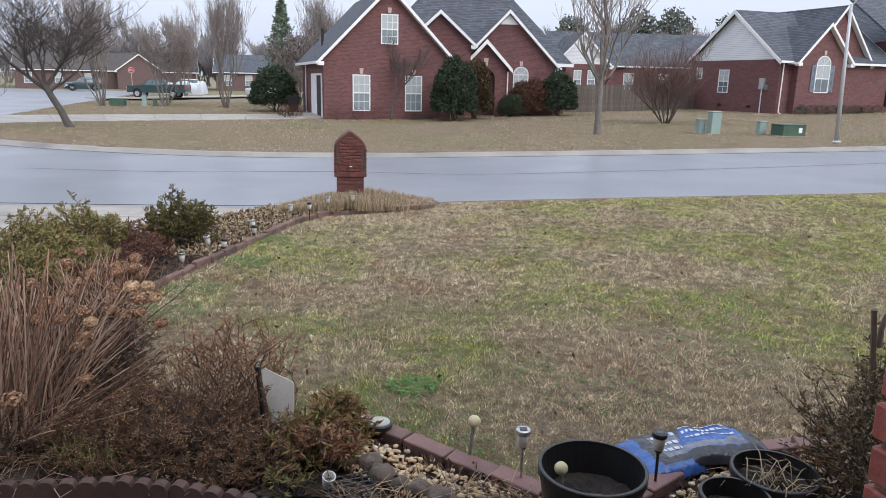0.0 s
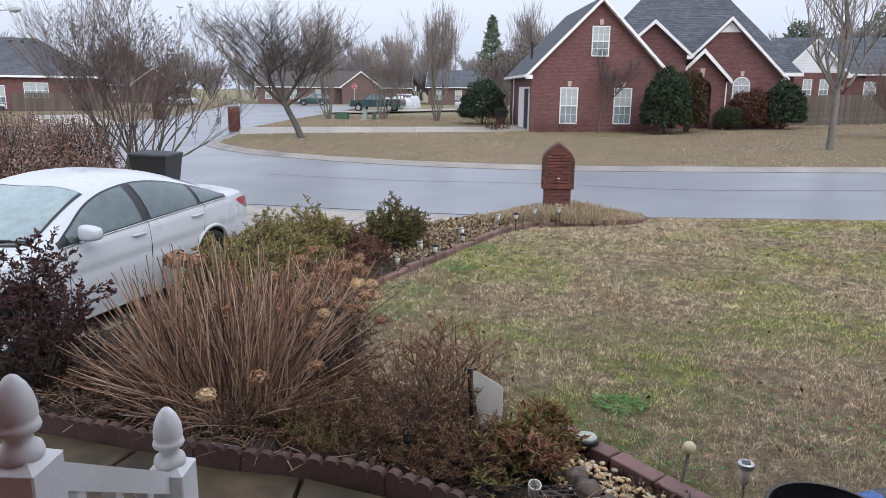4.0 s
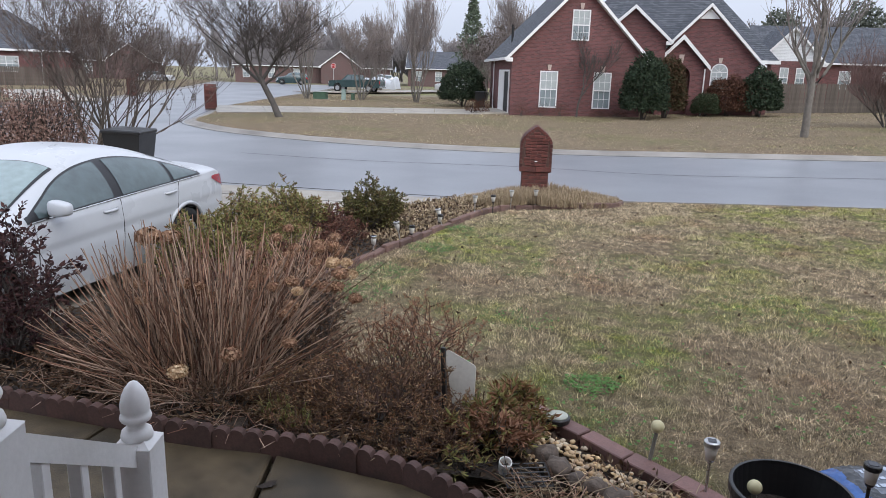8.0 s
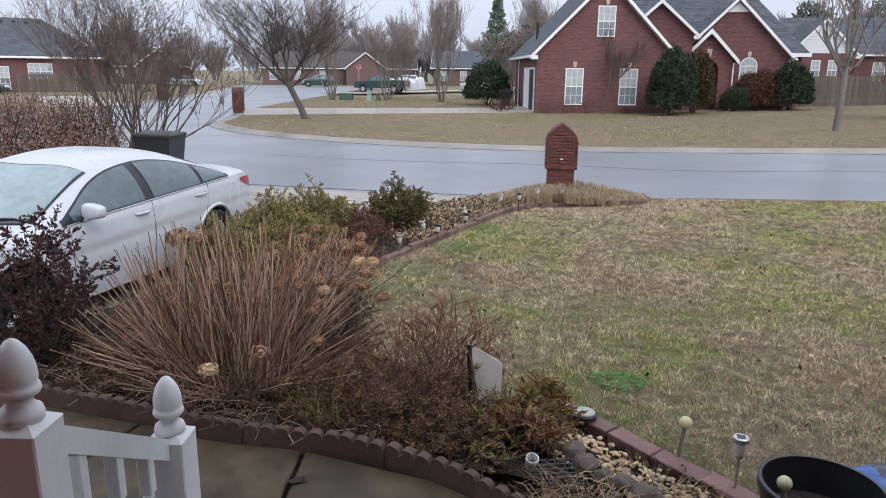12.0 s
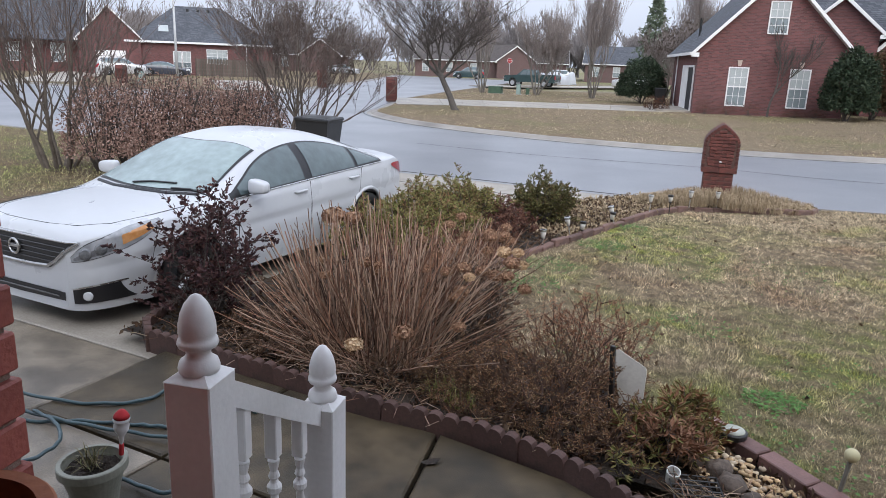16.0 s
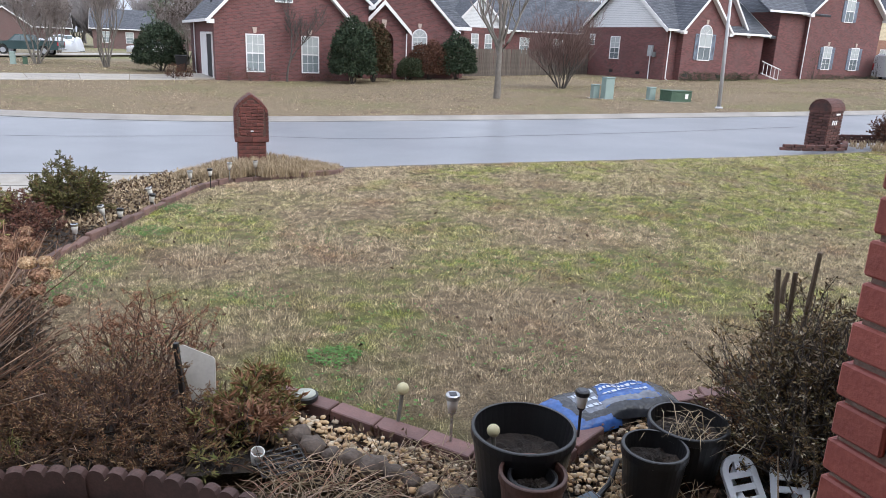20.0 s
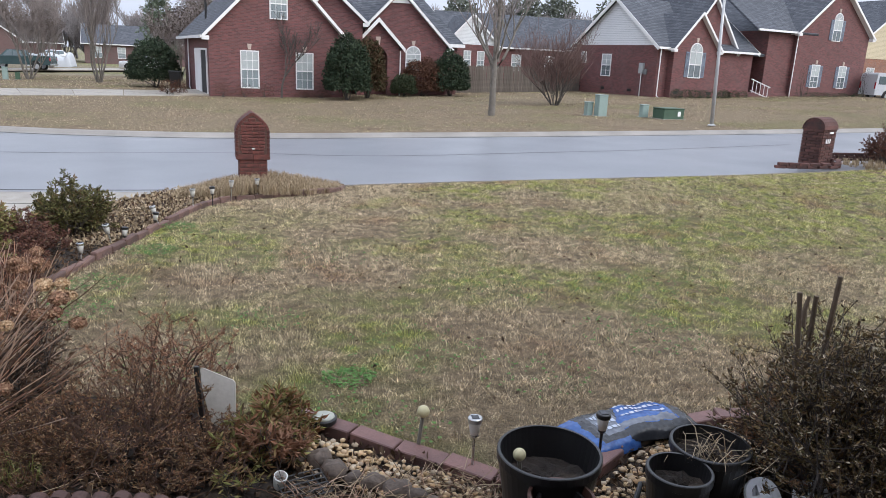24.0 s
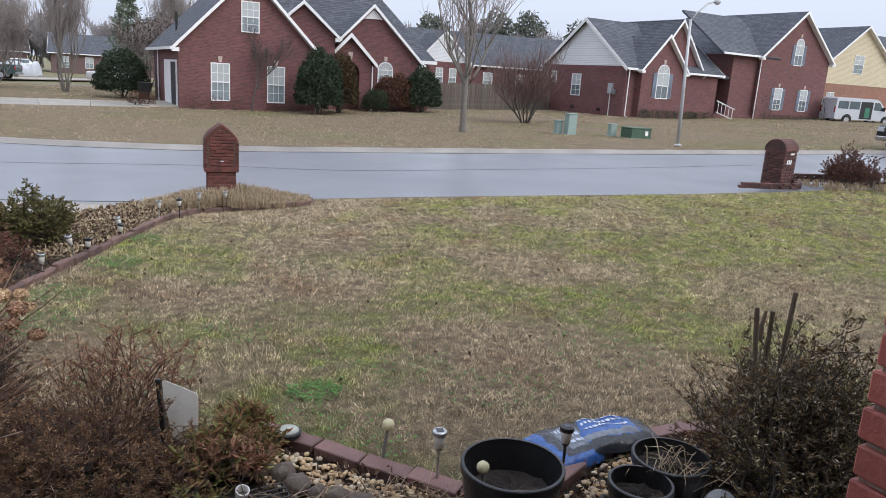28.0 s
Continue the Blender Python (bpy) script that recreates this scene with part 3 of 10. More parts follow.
bed_pts = [(-4.4, 3.75), (-0.3, 3.72), (0.9, 2.9), (3.7, 2.4), (3.6, 4.2), (2.5, 4.25), (1.85, 4.1), (1.3, 3.75), (0.8, 3.67), (-0.3, 4.45), (-0.9, 4.7), (-1.9, 5.05), (-2.65, 6.0), (-2.8, 6.9)] + BED_EDGE + [(0.3, 12.9), (-1.5, 12.55), (-2.4, 12.3), (-3.3, 11.0), (-3.6, 9.5), (-4.35, 7.0)]
poly_sheet("planting_bed", bed_pts, lambda x, y: gz(x, y) + 0.012, MULCH, "planting bed with dark mulch and leaf litter", 0.4, 0.05)
poly_sheet("far_lawn", [(90, 36.4)] + [p for p in shift(FAR_KERB, -0.28)[1:] if p[1] < 62] + [(-26, 62), (90, 62)], lambda x, y: gz(x, y) + 0.015, LAWN_FAR, "straw-coloured winter lawn across the street", 2.0, 0.03)
poly_sheet("west_lawn", [(-110, 19.6), (-60, 15.7), (-30, 13.3), (-14, 12.5), (-10.9, 12.35), (-10.1, 9), (-9.95, 4), (-9.95, -10), (-110, -10)], lambda x, y: gz(x, y) + (drv_z(x, y) - gz(x, y) - 0.005) * smoothstep(-13, -10.3, x), LAWN, "neighbouring lawn, green and tan", 0.9, 0.008)
poly_sheet("corner_lawn", [(-110, 33.8), (-60, 32.2), (-38, 31.8), (-33.8, 32.8), (-31.9, 34.8), (-31.8, 38), (-34, 44.6), (-41, 60.7), (-48, 76), (-63, 106), (-130, 106)], lambda x, y: gz(x, y) + 0.015, LAWN_FAR, "straw-coloured winter lawn on the far corner", 3.0, 0.03)

# our driveway, slab by slab
drive = thing("driveway", pose(0, 0, 0), "pale damp concrete driveway with dark joints", "driveway", kind="structure")
part("joint_bed", strip([(-9.9, -2), (-9.9, 0.6), (-9.9, 3.62), (-9.95, 6.6), (-10.1, 9.6), (-10.6, 12.62)], [(-3.0, -2), (-3.4, 0.6), (-4.35, 3.62), (-4.2, 6.6), (-3.8, 9.6), (-1.9, 12.62)], lambda x, y: drv_z(x, y) - 0.055, 2), SEAM_AND_SHADE, drive, "dark joints")


def slab(parent, quad, z, t=0.06, material=CONCRETE, gap=0.012, name="slab", c=0.01):
    """A concrete slab with eased edges on four (x, y) corners."""
    cx, cy = sum(p[0] for p in quad) / 4, sum(p[1] for p in quad) / 4
    zf = z if callable(z) else (lambda x, y: z)
    def ring(k, dz):
        out = []
        for x, y in quad:
            d = math.hypot(x - cx, y - cy)
            s = (d - k * 1.4) / d
            X, Y = cx + (x - cx) * s, cy + (y - cy) * s
            out.append((X - cx, Y - cy, zf(X, Y) + dz))
        return out
    a = Acc()
    a.v = ring(gap, -t) + ring(gap, -c) + ring(gap + c, 0)
    a.f = [(3, 2, 1, 0), (8, 9, 10, 11)]
    for j in (0, 4):
        a.f += [(j + i, j + (i + 1) % 4, j + 4 + (i + 1) % 4, j + 4 + i) for i in range(4)]
    return part(name, a, material, parent, m=pose(cx, cy, 0))


CONCRETE_BROWN = mat("wet_brown_concrete", (0.29, 0.24, 0.18), (0.10, 0.084, 0.066), 0.36, 4.5, 120, 0.25, spec=0.45, dirt=(0.075, 0.063, 0.05), dirt_amount=0.75, rand=0.08)
cuts_y = [-2.0, 0.6, 3.62, 6.6, 9.6, 12.55]
def drive_edges(y):
    l = line_y([(-2, -9.9), (4, -9.9), (9, -10.0), (12.62, -10.6)], y)
    r = line_y([(-2, -3.9), (3.6, -3.9), (3.75, -4.35), (9, -3.95), (11, -3.3), (12.62, -2.1)], y)
    return l, r
for y0, y1 in zip(cuts_y, cuts_y[1:]):
    (l0, r0), (l1, r1) = drive_edges(y0), drive_edges(y1)
    m0, m1 = -7.1, -7.1
    slab(drive, [(l0, y0), (m0, y0), (m1, y1), (l1, y1)], drv_z, material=CONCRETE if y0 > 3.6 or y0 < 0 else CONCRETE_BROWN)
    slab(drive, [(m0, y0), (r0, y0), (r1, y1), (m1, y1)], drv_z, material=CONCRETE if y0 > 3.6 or y0 < 0 else CONCRETE_BROWN)

# front walk of dark wet slabs, from the driveway to the steps
walk_way = thing("front_walk", pose(0, 0, 0), "dark wet concrete front walk with open joints", "pavement", kind="structure")
part("joint_bed", strip([(-3.87, 1.0), (0.5, 1.9)], [(-3.89, 3.7), (0.9, 3.55)], lambda x, y: -0.075), SEAM_AND_SHADE, walk_way, "dark joints")
for q in ([(-3.88, 2.69), (-2.82, 2.69), (-2.76, 3.68), (-3.9, 3.72)], [(-2.82, 2.69), (-1.44, 2.69), (-1.66, 3.66), (-2.76, 3.68)], [(-1.44, 2.69), (-0.1, 2.69), (-0.25, 3.5), (-1.66, 3.66)],
          [(-3.86, 1.0), (-2.9, 1.2), (-2.82, 2.69), (-3.88, 2.69)], [(-2.9, 1.2), (-1.3, 1.55), (-1.44, 2.69), (-2.82, 2.69)], [(-1.3, 1.55), (0.3, 1.8), (-0.1, 2.69), (-1.44, 2.69)],
          [(0.3, 1.8), (0.95, 1.95), (0.8, 2.82), (-0.1, 2.69)], [(-0.1, 2.69), (0.8, 2.82), (0.25, 3.15), (-0.25, 3.5)]):
    slab(walk_way, q, 0.0, material=CONCRETE_WET if sum(p[0] for p in q) / 4 > -2.5 or q[0][1] > 2.6 else CONCRETE_BROWN)

# driveway across the street
drive2 = thing("far_driveway", pose(0, 0, 0), "pale concrete driveway across the street", "driveway", kind="structure")
for k in range(6):
    t0, t1 = k / 6, (k + 1) / 6
    lo = lambda t: (-18.4 + 11.3 * t, 31.6 + 6.2 * t ** 0.8)
    hi = lambda t: (-21.9 + 14.0 * t, 37.4 + 5.6 * t ** 0.9)
    slab(drive2, [lo(t0), lo(t1), hi(t1), hi(t0)], lambda x, y: gz(x, y) + 0.04, gap=0.02)
slab(drive2, [(-7.1, 37.8), (-5.4, 39.5), (-5.5, 46), (-7.9, 43)], lambda x, y: gz(x, y) + 0.04)
for k, (x0, y0, x1, y1) in enumerate(((-29, 66, -19, 84), (-31.5, 36.5, -46, 50), (-48, 33, -70, 54))):
    dv = thing("side_driveway", pose(0, 0, 0), "pale concrete driveway of a neighbouring house", "driveway", "side driveways", "structure")
    dx, dy = (x1 - x0) / 3, (y1 - y0) / 3
    nx, ny = -dy / math.hypot(dx, dy) * 2.2, dx / math.hypot(dx, dy) * 2.2
    for j in range(3):
        px, py, qx, qy = x0 + dx * j, y0 + dy * j, x0 + dx * (j + 1), y0 + dy * (j + 1)
        slab(dv, [(px - nx, py - ny), (qx - nx, qy - ny), (qx + nx, qy + ny), (px + nx, py + ny)], lambda x, y: gz(x, y) + 0.05, gap=0.03)


# ---------------------------------------------------------------- houses
def window(parent, x, y, z, w, h, rz=0, arch=False, shutters=False, keystone=True, dark=False, cols=3, rows=2):
    """Sash window with its bottom centre at x, y, z, facing -y before the turn rz."""
    m = pose(x, y, z, 0, 0, rz)
    f = 0.055
    hw = w / 2
    frame_a = Acc()
    win = new("window")
    win.parent, win.matrix_basis = parent, m
    frame_a.box(-hw - f, -hw, -0.05, 0.04, -f, h + f).box(hw, hw + f, -0.05, 0.04, -f, h + f)
    frame_a.box(-hw, hw, -0.05, 0.04, -f, 0).box(-hw, hw, -0.05, 0.04, h / 2 - 0.03, h / 2 + 0.03)
    if not arch:
        frame_a.box(-hw, hw, -0.05, 0.04, h, h + f)
    part("frame", frame_a, WHITE, win)
    part("pane", Acc().box(-hw, hw, -0.024, 0.0, h / 2 + 0.03, h), BLIND, win)
    part("pane", Acc().box(-hw, hw, -0.010, 0.004, 0, h / 2 - 0.03), PANE_DARK if dark else PANE_SCREEN, win)
    g = Acc()
    for i in range(1, cols):
        xx = -hw + w * i / cols
        g.box(xx - 0.011, xx + 0.011, -0.038, -0.024, h / 2 + 0.03, h)
        g.box(xx - 0.011, xx + 0.011, -0.022, -0.010, 0, h / 2 - 0.03)
    for b0, yo in ((0, -0.023), (h / 2, -0.038)):
        for j in range(1, rows):
            zz = b0 + h / 2 * j / rows
            g.box(-hw, hw, yo, yo + 0.014, zz - 0.011, zz + 0.011)
    part("grille", g, WHITE, win)
    top = h
    if arch:
        pl = [(hw * math.cos(math.pi * k / 12), h + 0.02 + hw * math.sin(math.pi * k / 12)) for k in range(13)]
        part("arched_pane", Acc().prism(pl, -0.012, 0.0), BLIND, win)
        a = Acc()
        for k in range(12):
            an0, an1 = math.pi * k / 12, math.pi * (k + 1) / 12
            a.prism([(r * math.cos(an), h + 0.02 + r * math.sin(an)) for r, an in ((hw, an0), (hw + f, an0), (hw + f, an1), (hw, an1))], -0.05, 0.04)
        for k in (3, 6, 9):
            an = math.pi * k / 12
            a.tube([(0, -0.02, h), (hw * math.cos(an), -0.02, h + hw * math.sin(an))], 0.012, 4)
        a.box(-hw, hw, -0.05, 0.04, h - 0.02, h + 0.03)
        part("arched_frame", a, WHITE, win)
        top = h + hw
    if keystone:
        part("keystone", Acc().prism([(-0.07, top + 0.1), (0.07, top + 0.1), (0.11, top + 0.38), (-0.11, top + 0.38)], -0.06, 0.03), KEYSTONE, win)
    if shutters:
        for s in (-1, 1):
            a = Acc()
            x0, x1 = sorted((s * (hw + 0.07), s * (hw + 0.4)))
            a.box(x0, x0 + 0.05, -0.05, -0.005, 0, h).box(x1 - 0.05, x1, -0.05, -0.005, 0, h).box(x0, x1, -0.05, -0.005, 0, 0.06).box(x0, x1, -0.05, -0.005, h - 0.06, h)
            k = 0.08
            while k < h - 0.08:
                a.box(x0 + 0.05, x1 - 0.05, -0.04, -0.01, k, k + 0.045)
                k += 0.07
            part("shutter", a, SHUTTER, win, "blue-grey louvred shutter")
    return win


def gable_wing(h, x0, x1, y0, y1, eave, apex, axis="y", wall=BRICK_FAR, roof=SHINGLE, over=0.35, gable_mat=None, base=0.0, front_gable=True, gutter=True):
    """A wing with a gabled roof: walls, two roof slopes, rake boards, fascia and gutter."""
    t = 0.14
    if axis == "y":
        xm = (x0 + x1) / 2
        sl = (apex - eave) / (xm - x0)
        body = [(x0, base), (x1, base), (x1, eave), (xm, apex - 0.02), (x0, eave)]
        if gable_mat:
            part("wall", Acc().prism([(x0, base), (x1, base), (x1, eave), (x0, eave)], y0, y1), wall, h)
            part("gable", Acc().prism([(x0, eave), (x1, eave), (xm, apex - 0.02)], y0, y1), gable_mat, h, "lap siding gable")
        else:
            part("wall", Acc().prism(body, y0, y1), wall, h)
        for s in (-1, 1):
            xe = xm + s * (xm - x0 + over)
            ze = eave - over * sl
            part("roof", Acc().slab([(xm, y0 - over, apex + t), (xe, y0 - over, ze + t), (xe, y1 + over, ze + t), (xm, y1 + over, apex + t)], t * 0.8), roof, h)
            a = Acc()
            for yy in (y0 - over - 0.03,):
                a.add([(xm, yy, apex + t), (xe, yy, ze + t), (xe, yy, ze + t - 0.19), (xm, yy, apex + t - 0.21), (xm, yy + 0.05, apex + t), (xe, yy + 0.05, ze + t), (xe, yy + 0.05, ze + t - 0.19), (xm, yy + 0.05, apex + t - 0.21)],
                      [(0, 1, 2, 3), (7, 6, 5, 4), (0, 4, 5, 1), (1, 5, 6, 2), (2, 6, 7, 3)])
            part("rake_board", a, WHITE, h)
            part("soffit", Acc().slab([(xm + s * 0.0, y0 - over, apex - 0.04), (xe, y0 - over, ze - 0.03), (xe, y0 + 0.0, ze - 0.03), (xm, y0 + 0.0, apex - 0.04)], 0.02), WHITE, h)
            if gutter:
                xa, xb = sorted((xe, xe + s * 0.09))
                part("gutter", Acc().box(xa, xb, y0 - over, y1 + over, ze - 0.02, ze + 0.12), WHITE, h)
                xa, xb = sorted((xe, xm + s * (xm - x0)))
                part("eave_return", Acc().box(xa, xb, y0 - over, y0, ze - 0.1, ze + 0.1), WHITE, h)
    else:
        ym = (y0 + y1) / 2
        sl = (apex - eave) / (ym - y0)
        rot = lambda p: p
        a = Acc()
        n = [(y0, base), (y1, base), (y1, eave), (ym, apex - 0.02), (y0, eave)]
        if gable_mat:
            n = [(y0, base), (y1, base), (y1, eave), (y0, eave)]
            g2 = [(y0, eave), (y1, eave), (ym, apex - 0.02)]
            a2 = Acc().add([(x0, y, z) for y, z in g2] + [(x1, y, z) for y, z in g2], [(0, 1, 2), (5, 4, 3), (0, 3, 4, 1), (1, 4, 5, 2), (2, 5, 3, 0)])
            part("gable", a2, gable_mat, h, "lap siding gable")
        k = len(n)
        a.add([(x0, y, z) for y, z in n] + [(x1, y, z) for y, z in n], [tuple(range(k)), tuple(range(2 * k - 1, k - 1, -1))] + [(i, (i + 1) % k, (i + 1) % k + k, i + k) for i in range(k)])
        part("wall", a, wall, h)
        for s in (-1, 1):
            ye = ym + s * (ym - y0 + over)
            ze = eave - over * sl
            part("roof", Acc().slab([(x0 - over, ym, apex + t), (x0 - over, ye, ze + t), (x1 + over, ye, ze + t), (x1 + over, ym, apex + t)], t * 0.8), roof, h)
            for xx in (x0 - over - 0.03, x1 + over):
                b = Acc().add([(xx, ym, apex + t), (xx, ye, ze + t), (xx, ye, ze + t - 0.26), (xx, ym, apex + t - 0.28), (xx + 0.04, ym, apex + t), (xx + 0.04, ye, ze + t), (xx + 0.04, ye, ze + t - 0.26), (xx + 0.04, ym, apex + t - 0.28)],
                              [(0, 1, 2, 3), (7, 6, 5, 4), (0, 4, 5, 1), (1, 5, 6, 2), (2, 6, 7, 3)])
                part("rake_board", b, WHITE, h)
            ya, yb = sorted((ye, ye + s * 0.09))
            part("gutter", Acc().box(x0 - over, x1 + over, ya, yb, ze - 0.02, ze + 0.12), WHITE, h)


def hip_wing(h, x0, x1, y0, y1, eave, ridge, inset, wall=BRICK_FAR, roof=SHINGLE, over=0.4):
    part("wall", Acc().box(x0, x1, y0, y1, 0, eave), wall, h)
    X0, X1, Y0, Y1 = x0 - over, x1 + over, y0 - over, y1 + over
    ym = (y0 + y1) / 2
    v = [(X0, Y0, eave), (X1, Y0, eave), (X1, Y1, eave), (X0, Y1, eave), (X0 + inset, ym, ridge), (X1 - inset, ym, ridge)]
    part("roof", Acc().add(v, [(0, 1, 5, 4), (1, 2, 5), (2, 3, 4, 5), (3, 0, 4), (3, 2, 1, 0)]), roof, h)
    part("fascia", Acc().box(X0, X1, Y0 - 0.03, Y0, eave - 0.12, eave + 0.08), WHITE, h)
    part("gutter", Acc().box(X0 - 0.09, X0, Y0, Y1, eave - 0.06, eave + 0.08), WHITE, h)


def downspout(h, x, y, z0, z1, kick=(0, -0.3)):
    part("downspout", Acc().tube([(x, y, z1), (x, y, z0 + 0.15), (x + kick[0], y + kick[1], z0 + 0.02)], 0.04, 4), WHITE, h)


# brick house with the tall front gable
h1 = thing("brick_house", pose(-1.9, 39.6, -0.02), "red brick house with steep grey gables and white trim", "house")
# front wing, turned so that its garage side shows
gable_wing(h1, -3.5, 3.5, 0, 9.5, 3.2, 6.75, over=0.34)
window(h1, -1.5, 0, 0.5, 0.84, 1.78)
window(h1, 1.36, 0, 0.5, 0.84, 1.78)
window(h1, 0.02, 0, 3.98, 0.82, 1.42)
gd1 = new("garage_opening")
gd1.parent, gd1.matrix_basis = h1, pose(-3.5, 2.6, 0.05, 0, 0, -90)
part("door_frame", Acc().box(-2.1, -2.0, -0.07, 0.06, 0, 2.3).box(2.0, 2.1, -0.07, 0.06, 0, 2.3).box(-2.0, 2.0, -0.07, 0.06, 2.2, 2.3), WHITE, gd1)
# no hole in the wall: a dark sheet paints the shaded inside
part("doorway", Acc().box(0.0, 2.0, -0.012, 0.0, 0, 2.2), mat("garage_inside_shade", (0.02, 0.02, 0.022)), gd1, "dark sheet standing for the unlit garage inside")
part("door_leaf", Acc().chamfer(-2.0, 0.0, -0.05, 0.0, 0.02, 2.2, 0.01), WHITE, gd1, "white door panel")
part("step", Acc().box(-5.2, -3.5, 0.3, 5.0, 0, 0.1), CONCRETE, h1)
downspout(h1, -3.58, 7.2, 0, 3.0)
part("floodlight", Acc().lathe([(0.06, 0), (0.09, 0.04), (0.05, 0.12)], 8, -3.63, -0.2, 3.02), WHITE, h1, "white eave floodlight")
for px_, py_ in ((-2.9, 4.6), (-2.6, 6.4)):
    part("vent_pipe", Acc().tube([(px_, py_, 3.6), (px_, py_, 4.9)], 0.05, 6), BLACK_PLASTIC, h1)
for ob in list(h1.children):
    ob.matrix_basis = pose(0, 0, 0, 0, 0, 16) @ ob.matrix_basis
# the rest of the house behind it
hip_wing(h1, -1.5, 10.6, 5.9, 17, 3.2, 8.9, 4.6)
gable_wing(h1, 1.0, 4.55, 3.4, 10, 4.3, 5.9, base=3.0, over=0.3)
gable_wing(h1, 4.05, 9.75, 5.0, 12, 3.2, 6.15, over=0.32)
part("gable_vent", Acc().prism([(6.35, 5.45), (7.45, 5.45), (6.9, 6.0)], 4.93, 5.0), WHITE, h1, "white triangular gable panel")
window(h1, 7.72, 5.0, 1.55, 0.82, 1.0, arch=True)
# entry porch with its arched opening
ph, pw = 2.95, 1.22
pc = 5.5
arch_pts = [(0.55 * math.cos(math.pi * k / 10), 2.25 + 0.6 * math.sin(math.pi * k / 10)) for k in range(11)]
outl = [(-pw, 0), (-0.55, 0)] + arch_pts[::-1] + [(0.55, 0), (pw, 0), (pw, ph), (0, 4.3), (-pw, ph)]
bm = bmesh.new()
vv = [bm.verts.new((pc + x, 3.9, z)) for x, z in outl]
fc = bm.faces.new(vv)
ex = bmesh.ops.extrude_face_region(bm, geom=[fc])
bmesh.ops.translate(bm, vec=(0, 0.3, 0), verts=[e for e in ex["geom"] if isinstance(e, bmesh.types.BMVert)])
bmesh.ops.triangulate(bm, faces=bm.faces)
bmesh.ops.recalc_face_normals(bm, faces=bm.faces)
me = bpy.data.meshes.new("porch_front")
bm.to_mesh(me)
bm.free()
part("porch_front", me, BRICK_FAR, h1)
part("porch_side", Acc().box(pc - pw, pc - pw + 0.3, 4.2, 5.9, 0, ph), BRICK_FAR, h1)
part("porch_side", Acc().box(pc + pw - 0.3, pc + pw, 4.2, 5.9, 0, ph), BRICK_FAR, h1)
for s in (-1, 1):
    part("roof", Acc().slab([(pc, 3.6, 4.5), (pc + s * 1.55, 3.6, 2.85), (pc + s * 1.55, 6.2, 2.85), (pc, 6.2, 4.5)], 0.12), SHINGLE, h1)
    part("rake_board", Acc().add([(pc, 3.56, 4.52), (pc + s * 1.57, 3.56, 2.84), (pc + s * 1.57, 3.56, 2.6), (pc, 3.56, 4.26), (pc, 3.6, 4.52), (pc + s * 1.57, 3.6, 2.84), (pc + s * 1.57, 3.6, 2.6), (pc, 3.6, 4.26)], [(0, 1, 2, 3), (7, 6, 5, 4), (0, 4, 5, 1), (1, 5, 6, 2), (2, 6, 7, 3)]), WHITE, h1)
part("keystone", Acc().prism([(pc - 0.09, 3.0), (pc + 0.09, 3.0), (pc + 0.14, 3.45), (pc - 0.14, 3.45)], 3.85, 3.95), KEYSTONE, h1)
part("front_door", Acc().box(pc - 0.5, pc + 0.5, 5.82, 5.9, 0.1, 2.2), mat("dark_red_door", (0.08, 0.03, 0.025)), h1)
downspout(h1, 6.8, 3.8, 0, 2.7)

# long brick house on the rise, with a siding gable and a two-storey wing
h2 = thing("brick_house", pose(22.3, 45.9, 0.45, 0, 0, 18), "red brick house with white siding gable and two-storey wing", "house")
gable_wing(h2, 0, 9.2, 0, 8.6, 3.42, 6.55, axis="x", gable_mat=SIDING, over=0.3)
gable_wing(h2, 0.95, 4.9, -0.5, 3, 3.45, 5.55, over=0.3)
gable_wing(h2, 2.3, 7.5, 0.3, 6, 3.5, 6.75, over=0.3)
gable_wing(h2, 13.4, 22.0, -0.3, 11, 5.1, 8.5, over=0.35)
part("wall", Acc().box(9.2, 13.4, 3.2, 9, 0, 3.3), BRICK_FAR, h2)
part("porch_roof", Acc().slab([(7.6, 0.1, 3.25), (10.6, 0.1, 3.25), (10.6, 4.2, 4.5), (7.6, 4.2, 4.5)], 0.15), SHINGLE, h2)
part("wall", Acc().box(10.6, 13.4, 0.0, 3.2, 0, 4.95), BRICK_FAR, h2)
part("roof", Acc().slab([(8.9, -0.4, 4.95), (15.6, -0.4, 4.95), (16.4, 4.6, 8.2), (9.6, 4.6, 8.2)], 0.14), SHINGLE, h2)
part("gutter", Acc().box(8.9, 13.05, -0.5, -0.4, 4.86, 5.0), WHITE, h2)
part("entry_wall", Acc().box(9.0, 10.6, 3.0, 3.2, 3.3, 5.2), BRICK_FAR, h2)
part("porch_deck", Acc().box(7.2, 13.3, -0.2, 3.2, 0, 0.55), BRICK_FAR, h2)
window(h2, 2.95, -0.5, 1.45, 1.05, 1.65, arch=True, shutters=True, dark=True, cols=2, rows=1)
window(h2, 6.2, 0.3, 1.45, 0.8, 1.5, shutters=True, keystone=False, dark=True, cols=2)
window(h2, 0, 5.0, 1.3, 0.9, 1.45, rz=-90, keystone=False, dark=True, cols=2)
window(h2, 0, 7.6, 2.2, 0.5, 0.7, rz=-90, keystone=False, dark=True, cols=2)
for wx in (16.0, 19.3):
    window(h2, wx, -0.3, 1.1, 0.85, 1.6, shutters=True, dark=True, cols=2)
window(h2, 17.8, -0.3, 4.6, 0.9, 1.5, arch=True, shutters=True, dark=True, cols=2, rows=1)
